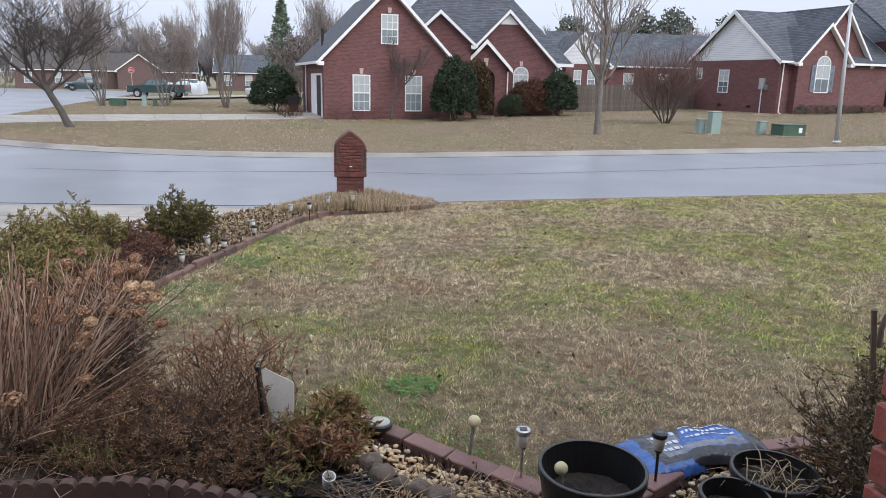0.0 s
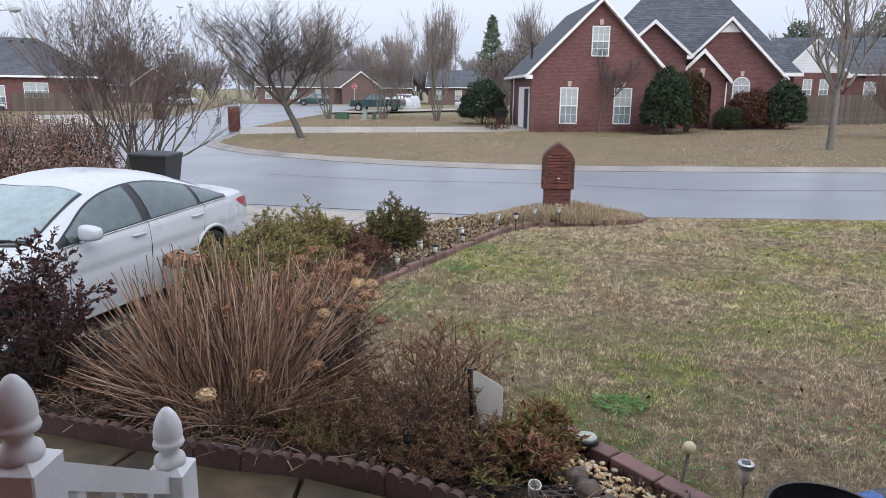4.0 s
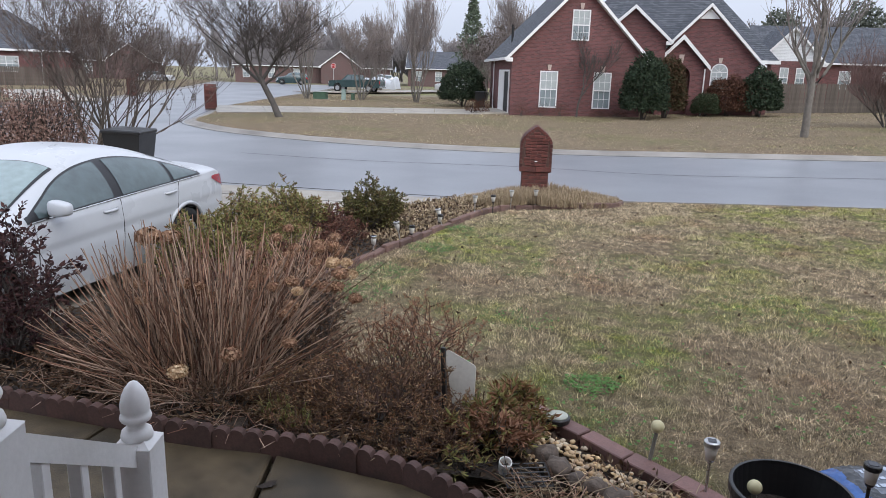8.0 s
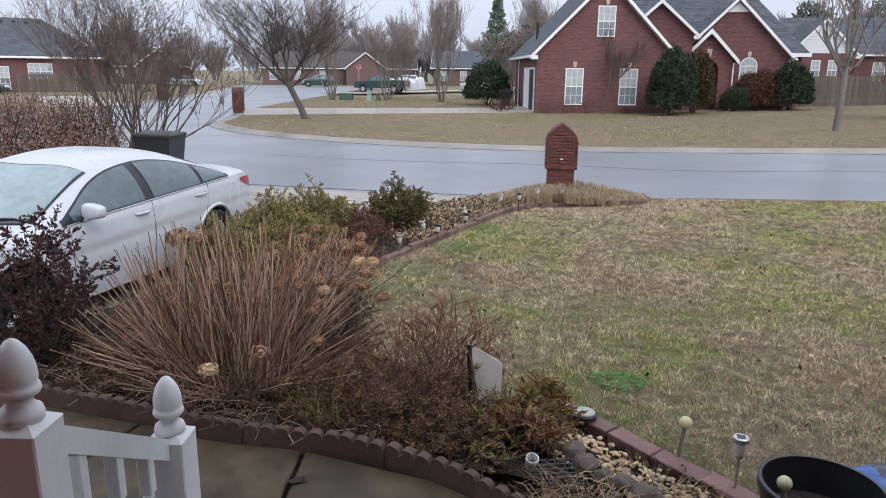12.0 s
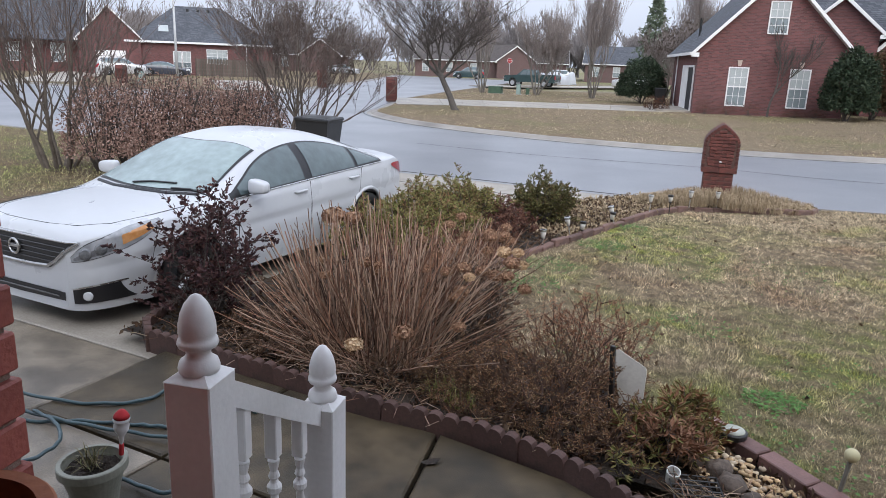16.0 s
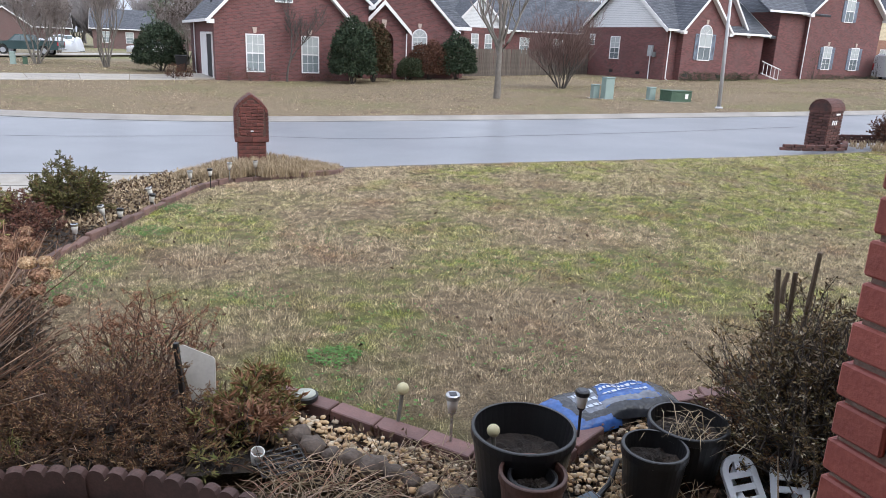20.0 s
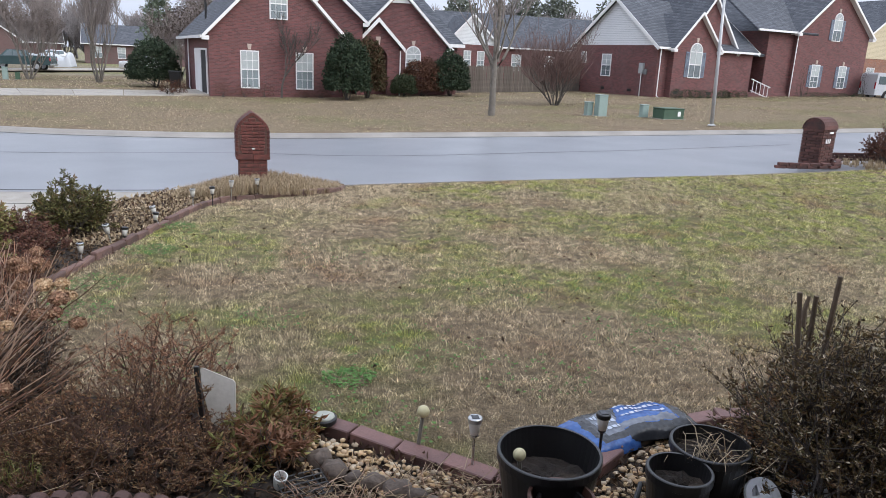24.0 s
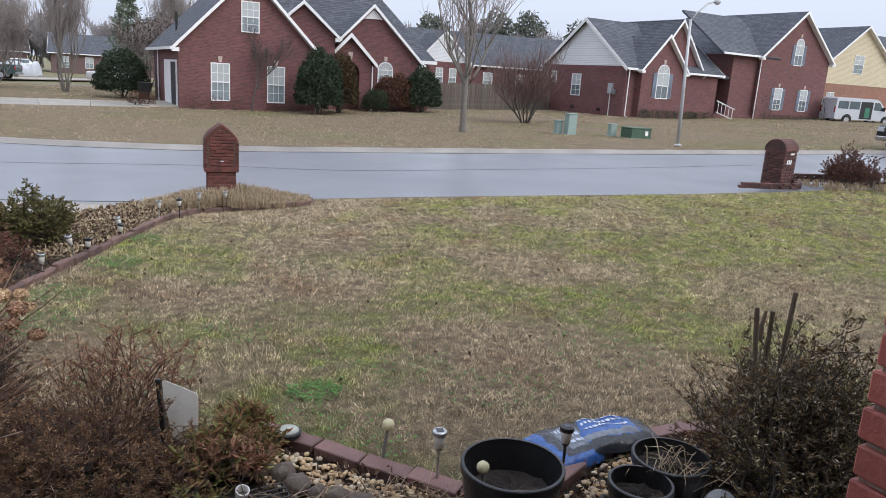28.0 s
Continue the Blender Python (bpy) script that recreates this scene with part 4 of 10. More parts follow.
for dx_, dy_, dz_ in ((0.15, -0.12, 3.3), (7.35, 0.1, 3.4), (13.3, -0.4, 5.0)):
    downspout(h2, dx_, dy_, 0, dz_)
rl = new("step_railing")
rl.parent = h2
for k in range(5):
    part("baluster", Acc().tube([(9.1 + 0.16 * k, -0.45 - 0.2 * k, 0.55 - 0.1 * k), (9.1 + 0.16 * k, -0.45 - 0.2 * k, 1.45 - 0.12 * k)], 0.022, 4), WHITE, rl)
part("handrail", Acc().tube([(9.0, -0.35, 1.5), (9.85, -1.35, 0.95)], 0.04, 4), WHITE, rl)
part("lower_rail", Acc().tube([(9.0, -0.35, 0.7), (9.85, -1.35, 0.2)], 0.035, 4), WHITE, rl)
mb = new("meter_box")
mb.parent, mb.matrix_basis = h2, pose(0, 1.3, 0, 0, 0, -90)
part("cabinet", Acc().box(-0.2, 0.2, -0.16, -0.01, 1.55, 2.25), mat("grey_meter_paint", (0.4, 0.42, 0.42)), mb)
part("meter", Acc().box(0.28, 0.5, -0.14, -0.01, 1.5, 1.85), mat("dark_meter", (0.2, 0.21, 0.21)), mb)
part("conduit", Acc().tube([(0.0, -0.06, 1.55), (0.0, -0.06, 0.0)], 0.035, 6), WHITE, mb)
for vy in (2.2, 5.0, 7.8):
    part("crawl_vent", Acc().box(-0.015, 0.02, vy, vy + 0.38, 0.3, 0.5), BLACK_PLASTIC, h2)
for vx in (1.3, 4.4, 6.9):
    part("crawl_vent", Acc().box(vx, vx + 0.38, -0.52 if vx < 5 else 0.28, -0.4 if vx < 5 else 0.4, 0.3, 0.5), BLACK_PLASTIC, h2)

# cream siding house further along
h3 = thing("siding_house", pose(53.4, 64.5, 0.6, 0, 0, 12), "cream siding house over orange brick, grey roof", "house")
gable_wing(h3, 0, 9.4, 0, 12, 6.0, 9.5, wall=BRICK_TAN, gable_mat=SIDING_TAN, over=0.4)
part("siding", Acc().box(-0.02, 9.42, -0.03, 0.0, 3.7, 6.02), SIDING_TAN, h3, "cream lap siding")
window(h3, 4.4, -0.03, 4.9, 1.35, 1.75, keystone=False, cols=2)
window(h3, 1.0, 0, 1.2, 1.0, 1.6, keystone=False, cols=2)
gable_wing(h3, 9.4, 20, 1, 12, 5.5, 9.6, axis="x", wall=BRICK_TAN)

# house behind the fence
h4 = thing("back_house", pose(13.2, 66, 0.3, 0, 0, 6), "distant brick house with white gable and grey roof", "house")
gable_wing(h4, -0.6, 16, 3, 11, 3.6, 6.6, axis="x", over=0.3)
gable_wing(h4, -1.6, 3.4, 0, 6, 3.5, 6.1, gable_mat=SIDING, over=0.3)
for wx in (0.5, 1.8):
    window(h4, wx, 0, 1.4, 0.6, 1.5, keystone=False, cols=2)
for wx in (6.5, 10.0, 13.0):
    window(h4, wx, 3, 1.4, 0.9, 1.4, keystone=False, cols=2)

# houses along the cross street
h5 = thing("brick_house", pose(-59, 58.5, -0.35, 0, 0, 49), "low red brick house with hipped grey roof", "house")
hip_wing(h5, -6.5, 8.0, 0, 11, 3.35, 7.3, 5.2)
for wx in (-1.9, -1.0):
    window(h5, wx, 0, 0.3, 0.75, 2.1, keystone=False, dark=True, cols=2)
window(h5, 1.6, 0, 1.3, 1.0, 1.4, keystone=False, cols=2)
window(h5, 2.65, 0, 1.3, 1.0, 1.4, keystone=False, cols=2)
part("skylight", Acc().slab([(-3.6, 1.2, 4.45), (-2.6, 1.2, 4.45), (-2.6, 2.1, 5.1), (-3.6, 2.1, 5.1)], 0.08), BLIND, h5)
for k in range(4):
    part("roof_vent", Acc().box(-0.6 + 1.1 * k, -0.3 + 1.1 * k, 4.6, 4.9, 6.7, 7.0), BLACK_PLASTIC, h5)
downspout(h5, 5.2, -0.1, 0, 3.2)
h6 = thing("brick_house", pose(-64.2, 52.0, -0.35, 0, 0, 49), "red brick house with garage gable and grey roof", "house")
gable_wing(h6, -2.9, 2.9, 0, 9, 3.6, 6.6, over=0.3)
gable_wing(h6, -14, -2.5, 2.5, 10, 3.4, 7.2, axis="x", over=0.3)
gd = new("garage_door")
gd.parent = h6
for k in range(4):
    part("panel", Acc().chamfer(-1.4, 1.4, -0.06, 0.0, 0.02 + 0.58 * k, 0.57 + 0.58 * k, 0.02), WHITE, gd)
for wx in (-9.0, -5.0):
    window(h6, wx, 2.5, 1.0, 1.2, 1.8, keystone=False, cols=2)
part("porch_post", Acc().box(-7.2, -7.0, 1.3, 1.5, 0, 3.3), WHITE, h6)
part("porch_roof", Acc().slab([(-11, 0.9, 3.2), (-3.0, 0.9, 3.2), (-3.0, 2.7, 4.0), (-11, 2.7, 4.0)], 0.15), SHINGLE, h6)
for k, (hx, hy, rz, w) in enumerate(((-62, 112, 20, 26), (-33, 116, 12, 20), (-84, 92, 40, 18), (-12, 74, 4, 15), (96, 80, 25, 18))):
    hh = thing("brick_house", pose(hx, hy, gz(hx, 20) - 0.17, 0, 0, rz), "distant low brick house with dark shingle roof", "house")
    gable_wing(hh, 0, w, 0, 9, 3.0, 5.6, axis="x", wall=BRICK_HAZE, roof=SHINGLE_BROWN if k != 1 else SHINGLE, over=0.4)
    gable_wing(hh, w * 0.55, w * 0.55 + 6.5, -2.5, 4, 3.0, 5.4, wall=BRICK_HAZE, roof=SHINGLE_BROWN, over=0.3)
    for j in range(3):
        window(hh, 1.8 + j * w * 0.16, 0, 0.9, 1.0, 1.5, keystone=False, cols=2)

# tar joint where the driveway meets the street, and a manhole lid
seam_line = [(x, line_y(NEAR_KERB, x) + 0.02) for x in spread(-10.6, 0.2, 30)]
structure("street_seam", strip(seam_line, shift(seam_line, 0.07), lambda x, y: gz(x, y) - 0.045), SEAM_AND_SHADE, "dark tar joint along the driveway apron")
apron = [(x, line_y(NEAR_KERB, x) - 0.9) for x in spread(-10.2, -2.6, 20)]
structure("apron_seam", strip(apron, shift(apron, 0.035), lambda x, y: drv_z(x, y) + 0.004), SEAM_AND_SHADE, "dark crack across the driveway apron")
crack = smooth_line([(-9.5, 17.6), (-6.0, 17.3), (-2.0, 17.7), (1.5, 17.4), (5.0, 17.9), (9.0, 18.6), (14.0, 19.8)], 8)
structure("road_crack", strip(crack, shift(crack, 0.03), lambda x, y: gz(x, y) - 0.074), SEAM_AND_SHADE, "dark sealed crack in the asphalt")
lid = thing("manhole_cover", pose(-10.6, 23.2, gz(-10.6, 23.2) - 0.076), "round dark iron manhole cover in the street", "manhole cover")
part("ring", Acc().lathe([(0.30, 0.0), (0.38, 0.0), (0.38, 0.012), (0.30, 0.014)], 24, close=True), SEAM_AND_SHADE, lid)
part("lid", Acc().lathe([(0.295, 0.0), (0.295, 0.008), (0.2, 0.01), (0.0, 0.01)], 24), SHINGLE_BROWN, lid)
# shade along the far gutter, laid on as a thin dark strip
gut = shift(FAR_KERB, 0.27)
structure("gutter_seam", strip(gut, shift(gut, 0.05), lambda x, y: gz(x, y) - 0.071), SEAM_AND_SHADE, "dark strip painted as the shade along the gutter")


# ---------------------------------------------------------------- porch where the camera stands
HOUSE_TURN = 13
HU, HV = Vector((math.cos(radians(HOUSE_TURN)), math.sin(radians(HOUSE_TURN)))), Vector((-math.sin(radians(HOUSE_TURN)), math.cos(radians(HOUSE_TURN))))


def box_mesh(sx, sy, sz, c=0.004):
    return Acc().chamfer(-sx / 2, sx / 2, -sy / 2, sy / 2, 0, sz, c).mesh("block")


def brick_pillar(name, corner, sgn, z0, z1, w, label):
    """Porch pillar whose far inner corner stands at corner; every brick laid by itself round a mortar core."""
    m = pose(corner[0], corner[1], 0, 0, 0, HOUSE_TURN)
    th = thing(name, m, label, "column", "porch pillars")
    x0, x1 = (-w, 0) if sgn < 0 else (0, w)
    part("core", Acc().box(x0 + 0.011, x1 - 0.011, -w + 0.011, -0.011, z0, z1), MORTAR, th, "mortar core")
    ch = 0.0687
    L = w - 0.1
    long_b, cross_b = box_mesh(L - 0.002, 0.09, ch - 0.011), box_mesh(0.09, L - 0.002, ch - 0.011)
    for me in (long_b, cross_b):
        me.materials.append(BRICK)
    cx, cy = (x0 + x1) / 2, -w / 2
    rng = random.Random(name)
    n = int((z1 - z0) / ch)
    for k in range(n):
        z = z0 + k * ch + 0.005
        f = 1 if k % 2 else -1
        o = 0.05
        for me, dx, dy in ((long_b, -o * f, -(w / 2 - 0.045)), (long_b, o * f, w / 2 - 0.045), (cross_b, w / 2 - 0.045, -o * f), (cross_b, -(w / 2 - 0.045), o * f)):
            part("brick", me, None, th, m=pose(cx + dx + rng.uniform(-0.003, 0.003), cy + dy + rng.uniform(-0.003, 0.003), z, rng.uniform(-0.4, 0.4), rng.uniform(-0.4, 0.4), rng.uniform(-0.5, 0.5)))
    return th


PL = (-0.972, 0.905)
PR = (0.803, 1.355)
brick_pillar("brick_pillar", PL, -1, 0.6, 3.0, 0.40, "red brick porch pillar with mortar joints")
brick_pillar("brick_pillar", PR, 1, 0.6, 3.0, 0.40, "red brick porch pillar with mortar joints")

# floor, ceiling and wall of the porch, out of sight but closing the place
def house_box(name, u0, u1, v0, v1, z0, z1, material, label):
    ob = structure(name, Acc().box(u0, u1, v0, v1, z0, z1), material, label)
    ob.matrix_basis = pose(0, 0, 0, 0, 0, HOUSE_TURN)
    return ob


house_box("porch_floor", -5.5, 5.5, -1.2, 1.12, -0.1, 0.6, CONCRETE_WET, "concrete porch floor")
house_box("porch_ceiling", -5.5, 5.5, -1.2, 1.5, 3.0, 3.15, WHITE, "white painted porch ceiling")
house_box("wall_front", -5.5, 5.5, -1.5, -1.2, -0.1, 5.0, BRICK_FAR, "red brick house wall")
for k in range(2):
    house_box("porch_step", -0.72, 0.98, 1.12 + 0.30 * k, 1.42 + 0.30 * k, -0.05, 0.4 - 0.2 * k, CONCRETE_WET, "concrete porch step")

FINIAL = [(0.0, 0.0), (0.046, 0.0), (0.048, 0.012), (0.044, 0.026), (0.034, 0.033), (0.028, 0.043), (0.030, 0.054), (0.044, 0.062), (0.0475, 0.070), (0.045, 0.080), (0.041, 0.084), (0.0435, 0.096), (0.0425, 0.118), (0.037, 0.142), (0.027, 0.165), (0.013, 0.183), (0.0, 0.19)]


def newel(parent, x, y, z0, z1, s, lean=0):
    post = new("newel_post")
    post.parent, post.matrix_basis = parent, pose(x, y, 0, 0, lean, HOUSE_TURN)
    h = s / 2
    part("post", Acc().chamfer(-h, h, -h, h, z0, z1, 0.004).add([(-h, -h, z1 - 0.002), (h, -h, z1 - 0.002), (h, h, z1 - 0.002), (-h, h, z1 - 0.002), (-0.03, -0.03, z1 + 0.018), (0.03, -0.03, z1 + 0.018), (0.03, 0.03, z1 + 0.018), (-0.03, 0.03, z1 + 0.018)],
         [(0, 1, 5, 4), (1, 2, 6, 5), (2, 3, 7, 6), (3, 0, 4, 7), (4, 5, 6, 7)]), WHITE_WORN, post)
    part("finial", Acc().lathe(FINIAL, 28, 0, 0, z1 + 0.012), WHITE_WORN, post, "turned acorn finial", smooth=True)
    return post


rail = thing("step_railing", pose(0, 0, 0), "chipped white wooden step railing with acorn finials", "railing")
NA, NB = Vector((-1.212, 1.462)), Vector((-1.318, 2.085))
newel(rail, NA.x, NA.y, 0.05, 1.347, 0.118)
newel(rail, NB.x, NB.y, 0.0, 0.978, 0.118)
ang = math.degrees(math.atan2(NB.y - NA.y, NB.x - NA.x))
ln = (NB - NA).length
for nm, z_, hgt, wd in (("handrail", 1.325, 0.075, 0.045), ("lower_rail", 0.62, 0.07, 0.04)):
    d = -0.335 * ln / 0.63
    a = Acc().add([(0.05, -wd / 2, z_), (ln - 0.05, -wd / 2, z_ + d), (ln - 0.05, wd / 2, z_ + d), (0.05, wd / 2, z_), (0.05, -wd / 2, z_ - hgt), (ln - 0.05, -wd / 2, z_ + d - hgt), (ln - 0.05, wd / 2, z_ + d - hgt), (0.05, wd / 2, z_ - hgt)],
                  [(0, 1, 2, 3), (7, 6, 5, 4), (0, 4, 5, 1), (2, 6, 7, 3), (1, 5, 6, 2), (0, 3, 7, 4)])
    part(nm, a, WHITE_WORN, rail, m=pose(NA.x, NA.y, 0, 0, 0, ang))
for k in range(3):
    t = (k + 1.05) / 4.1
    p = NA.lerp(NB, t)
    zt = 1.30 - 0.335 * t - 0.03
    s = 0.019
    a = Acc().chamfer(-s, s, -s, s, zt - 0.15, zt, 0.003).chamfer(-s, s, -s, s, zt - 0.68, zt - 0.56, 0.003)
    a.lathe([(0.012, zt - 0.56), (0.016, zt - 0.5), (0.019, zt - 0.40), (0.014, zt - 0.31), (0.011, zt - 0.275), (0.021, zt - 0.262), (0.022, zt - 0.245), (0.013, zt - 0.232), (0.011, zt - 0.224), (0.017, zt - 0.214), (0.015, zt - 0.205), (0.011, zt - 0.195), (0.018, zt - 0.16)], 12)
    part("baluster", a, WHITE_WORN, rail, "turned white baluster", m=pose(p.x, p.y, 0, 0, 0, HOUSE_TURN), smooth=False)


# ---------------------------------------------------------------- brick mailboxes
def brick_face_set(parent, w, d, z0, courses, ch, full, half, proud=0.012):
    """Stretcher courses on four sides of a block w by d."""
    for k in range(courses):
        z = z0 + k * ch + 0.005
        for side, (length, off) in enumerate(((w, d / 2), (d, w / 2), (w, d / 2), (d, w / 2))):
            n = max(1, round(length / 0.21))
            step = length / n
            rz = side * 90
            xs = [(-length / 2 + step * (i + 0.5), full) for i in range(n)] if k % 2 == 0 else [(-length / 2 + step * 0.25, half)] + [(-length / 2 + step * (i + 1), full) for i in range(n - 1)] + [(length / 2 - step * 0.25, half)]
            for x, me in xs:
                part("brick", me, None, parent, m=pose(0, 0, 0, 0, 0, rz) @ pose(x, -off + 0.03 - proud, z))


def gothic(w, z0, z1, n=7):
    """Half outline of the pointed top, from the shoulder to the apex."""
    return [(w * (1 - (k / n) ** 1.65), z0 + (z1 - z0) * (k / n) ** 0.96) for k in range(n + 1)]


def mailbox_pointed(x, y, z, rz):
    th = thing("brick_mailbox", pose(x, y, z, 0, 0, rz) @ Matrix.Diagonal((0.93, 0.93, 0.98, 1)), "weathered red brick mailbox with a pointed top", "mailbox")
    ch, w, d = 0.0677, 0.47, 0.47
    part("core", Acc().box(-w / 2 - 0.004, w / 2 + 0.004, -d / 2 - 0.004, d / 2 + 0.004, -0.1, 0.50), MORTAR_DARK, th, "dark mortar core")
    full, half = box_mesh(0.227, 0.06, ch - 0.009), box_mesh(0.11, 0.06, ch - 0.009)
    band = box_mesh(0.268, 0.06, 0.088)
    for me in (full, half, band):
        me.materials.append(BRICK_OLD)
    brick_face_set(th, w, d, 0.0, 7, ch, full, half)
    W, D = 0.555, 0.53
    z0, zs, z1 = 0.475, 0.975, 1.26
    g = gothic(W / 2, zs, z1)
    out = [(-W / 2, z0), (W / 2, z0)] + g + [(-px_, pz_) for px_, pz_ in g[-2::-1]]
    part("pointed_head", Acc().prism(out, -D / 2, D / 2), MORTAR_DARK, th, "pointed head of mortar and brick")
    for s in (-1, 1):
        for i in range(2):
            part("brick", band, None, th, m=pose((i - 0.5) * 0.278, s * (D / 2 - 0.018), z0 + 0.004))
    rng = random.Random(5)
    smalls = [box_mesh(0.088 + 0.012 * q, 0.03, 0.050, 0.008) for q in range(4)]
    for me in smalls:
        me.materials.append(BRICK_OLD)
    for yy in (-D / 2 - 0.002, D / 2 + 0.002):
        for k in range(12):
            z_ = 0.578 + 0.054 * k
            hw = W / 2 - 0.05 if z_ < zs else max([px_ for px_, pz_ in g if pz_ >= z_ + 0.03] + [0.0]) - 0.045
            n = int(2 * hw / 0.098)
            for i in range(n):
                part("brick", smalls[rng.randrange(4)], None, th, m=pose((i - (n - 1) / 2) * 0.1 + rng.uniform(-0.012, 0.012), yy + rng.uniform(-0.006, 0.006), z_ + rng.uniform(-0.006, 0.006), 0, rng.uniform(-9, 9), 0))
    for s in (-1, 1):
        for k in range(7):
            b_ = box_mesh(0.05, D + 0.03, 0.062, 0.007)
            b_.materials.append(BRICK_OLD)
            part("brick", b_, None, th, m=pose(s * (W / 2 - 0.008), 0, 0.48 + 0.071 * k))
        for (xa, za), (xb, zb) in zip(g, g[1:]):
            an = math.atan2(zb - za, (xb - xa) * s)
            b = Acc().chamfer(-math.hypot(xb - xa, zb - za) / 2 + 0.003, math.hypot(xb - xa, zb - za) / 2 - 0.003, -D / 2 - 0.015, D / 2 + 0.015, -0.035, 0.014, 0.006).mesh("brick")
            b.materials.append(BRICK_OLD)
            part("brick", b, None, th, m=pose((xa + xb) / 2 * s, 0, (za + zb) / 2, 0, -math.degrees(an) + (180 if s > 0 else 0), 0))
    part("chip", Acc().box(-0.02, 0.03, -D / 2 - 0.022, -D / 2 + 0.02, 0.655, 0.67), WHITE, th, "white paint fleck")
    return th


mailbox_pointed(-1.2, 12.82, 0.02, 8)


def mailbox_round(x, y, z, rz, w, d, h, label, mt, bars=False, name="brick_mailbox"):
    th = thing(name, pose(x, y, z, 0, 0, rz), label, "mailbox")
    ch = 0.0677
    r = d / 2
    n = int((h - r) / ch)
    zt = n * ch
    full, half = box_mesh(0.2, 0.06, ch - 0.011), box_mesh(0.095, 0.06, ch - 0.011)
    for me in (full, half):
        me.materials.append(mt)
    part("core", Acc().box(-w / 2 + 0.012, w / 2 - 0.012, -d / 2 + 0.012, d / 2 - 0.012, -0.1, zt + 0.01), MORTAR_DARK, th, "dark mortar core")
    brick_face_set(th, w, d, 0.0, n, ch, full, half)
    a = Acc()
    k = 9
    arc = [(r * math.cos(math.pi * i / k), zt + r * math.sin(math.pi * i / k)) for i in range(k + 1)]
    a.add([(-w / 2, y_, z_) for y_, z_ in arc] + [(w / 2, y_, z_) for y_, z_ in arc], [tuple(range(k + 1)), tuple(range(2 * k + 1, k, -1))] + [(i, i + 1, i + k + 2, i + k + 1) for i in range(k)] + [(0, k, 2 * k + 1, k + 1)])
    part("round_top", a, mt, th, "rounded brick top")
    for i in range(k):
        an = math.pi * (i + 0.5) / k
        b = box_mesh(w + 0.02, 0.11, 0.03)
        b.materials.append(mt)
        part("brick", b, None, th, m=pose(0, r * math.cos(an), zt + r * math.sin(an), 90 - math.degrees(an) if False else math.degrees(an) - 90, 0, 0))
    if bars:
        part("slot", Acc().box(-0.02, 0.16, -d / 2 - 0.02, -d / 2, h - 0.34, h - 0.30), WHITE, th, "white newspaper slot edge")
        for i, xx in enumerate((-0.16, -0.07, 0.02)):
            part("number_bar", Acc().box(xx, xx + 0.05, -d / 2 - 0.02, -d / 2 - 0.008, h - 0.56, h - 0.46), WHITE, th)
    return th


mailbox_round(11.5, 15.42, 0.19, 28, 0.66, 0.46, 1.12, "dark weathered brick mailbox with a rounded top", BRICK_DARK, True)
mailbox_round(-20.9, 35.3, -0.12, 30, 0.6, 0.55, 1.25, "red brick mailbox beside a driveway", BRICK_OLD)
mailbox_round(-44.0, 36.5, -0.25, 40, 0.7, 0.6, 1.3, "red brick mailbox on the corner lawn", BRICK_OLD)
mailbox_round(-34.6, 47.5, -0.2, 40, 0.7, 0.6, 1.3, "red brick mailbox beside the side street", BRICK_OLD)

# low brick border round the neighbouring mailbox
plinth = thing("brick_border", pose(0, 0, 0), "low weathered brick planter border", "planter")
bme = box_mesh(0.215, 0.11, 0.062, 0.006)
bme.materials.append(BRICK_DARK)
rng = random.Random(8)
for (xa, ya), (xb, yb) in zip([(10.0, 14.75), (10.9, 14.55), (11.5, 14.62), (11.95, 15.2)], [(10.9, 14.55), (11.5, 14.62), (11.95, 15.2), (11.6, 16.0)]):
    L = math.hypot(xb - xa, yb - ya)
    n = max(1, int(L / 0.225))
    for k in range(n):
        for c_ in range(2):
            t = (k + 0.5 + 0.25 * (c_ % 2)) / n
            X, Y = xa + (xb - xa) * t, ya + (yb - ya) * t
            part("brick", bme, None, plinth, m=pose(X, Y, gz(X, Y) + c_ * 0.066, 0, 0, math.degrees(math.atan2(yb - ya, xb - xa)) + rng.uniform(-3, 3)))
plinth2 = thing("brick_border", pose(0, 0, 0), "low weathered brick planter border", "planter")
for (xa, ya), (xb, yb) in (((12.1, 15.9), (13.6, 15.75)), ((13.6, 15.75), (15.2, 16.2))):
    L = math.hypot(xb - xa, yb - ya)
    n = max(1, int(L / 0.225))
    for k in range(n):
        for c_ in range(3):
            t = (k + 0.5 + 0.25 * (c_ % 2)) / n
            X, Y = xa + (xb - xa) * t, ya + (yb - ya) * t
            part("brick", bme, None, plinth2, m=pose(X, Y, gz(X, Y) + c_ * 0.066, 0, 0, math.degrees(math.atan2(yb - ya, xb - xa)) + rng.uniform(-3, 3)))

# ---------------------------------------------------------------- edging, pavers and gravel
EDGER = mat("brown_concrete_edging", (0.10, 0.052, 0.042), (0.06, 0.034, 0.029), 0.75, 8, 70, 0.3, rand=0.2, dirt=(0.03, 0.026, 0.022), dirt_amount=0.6)


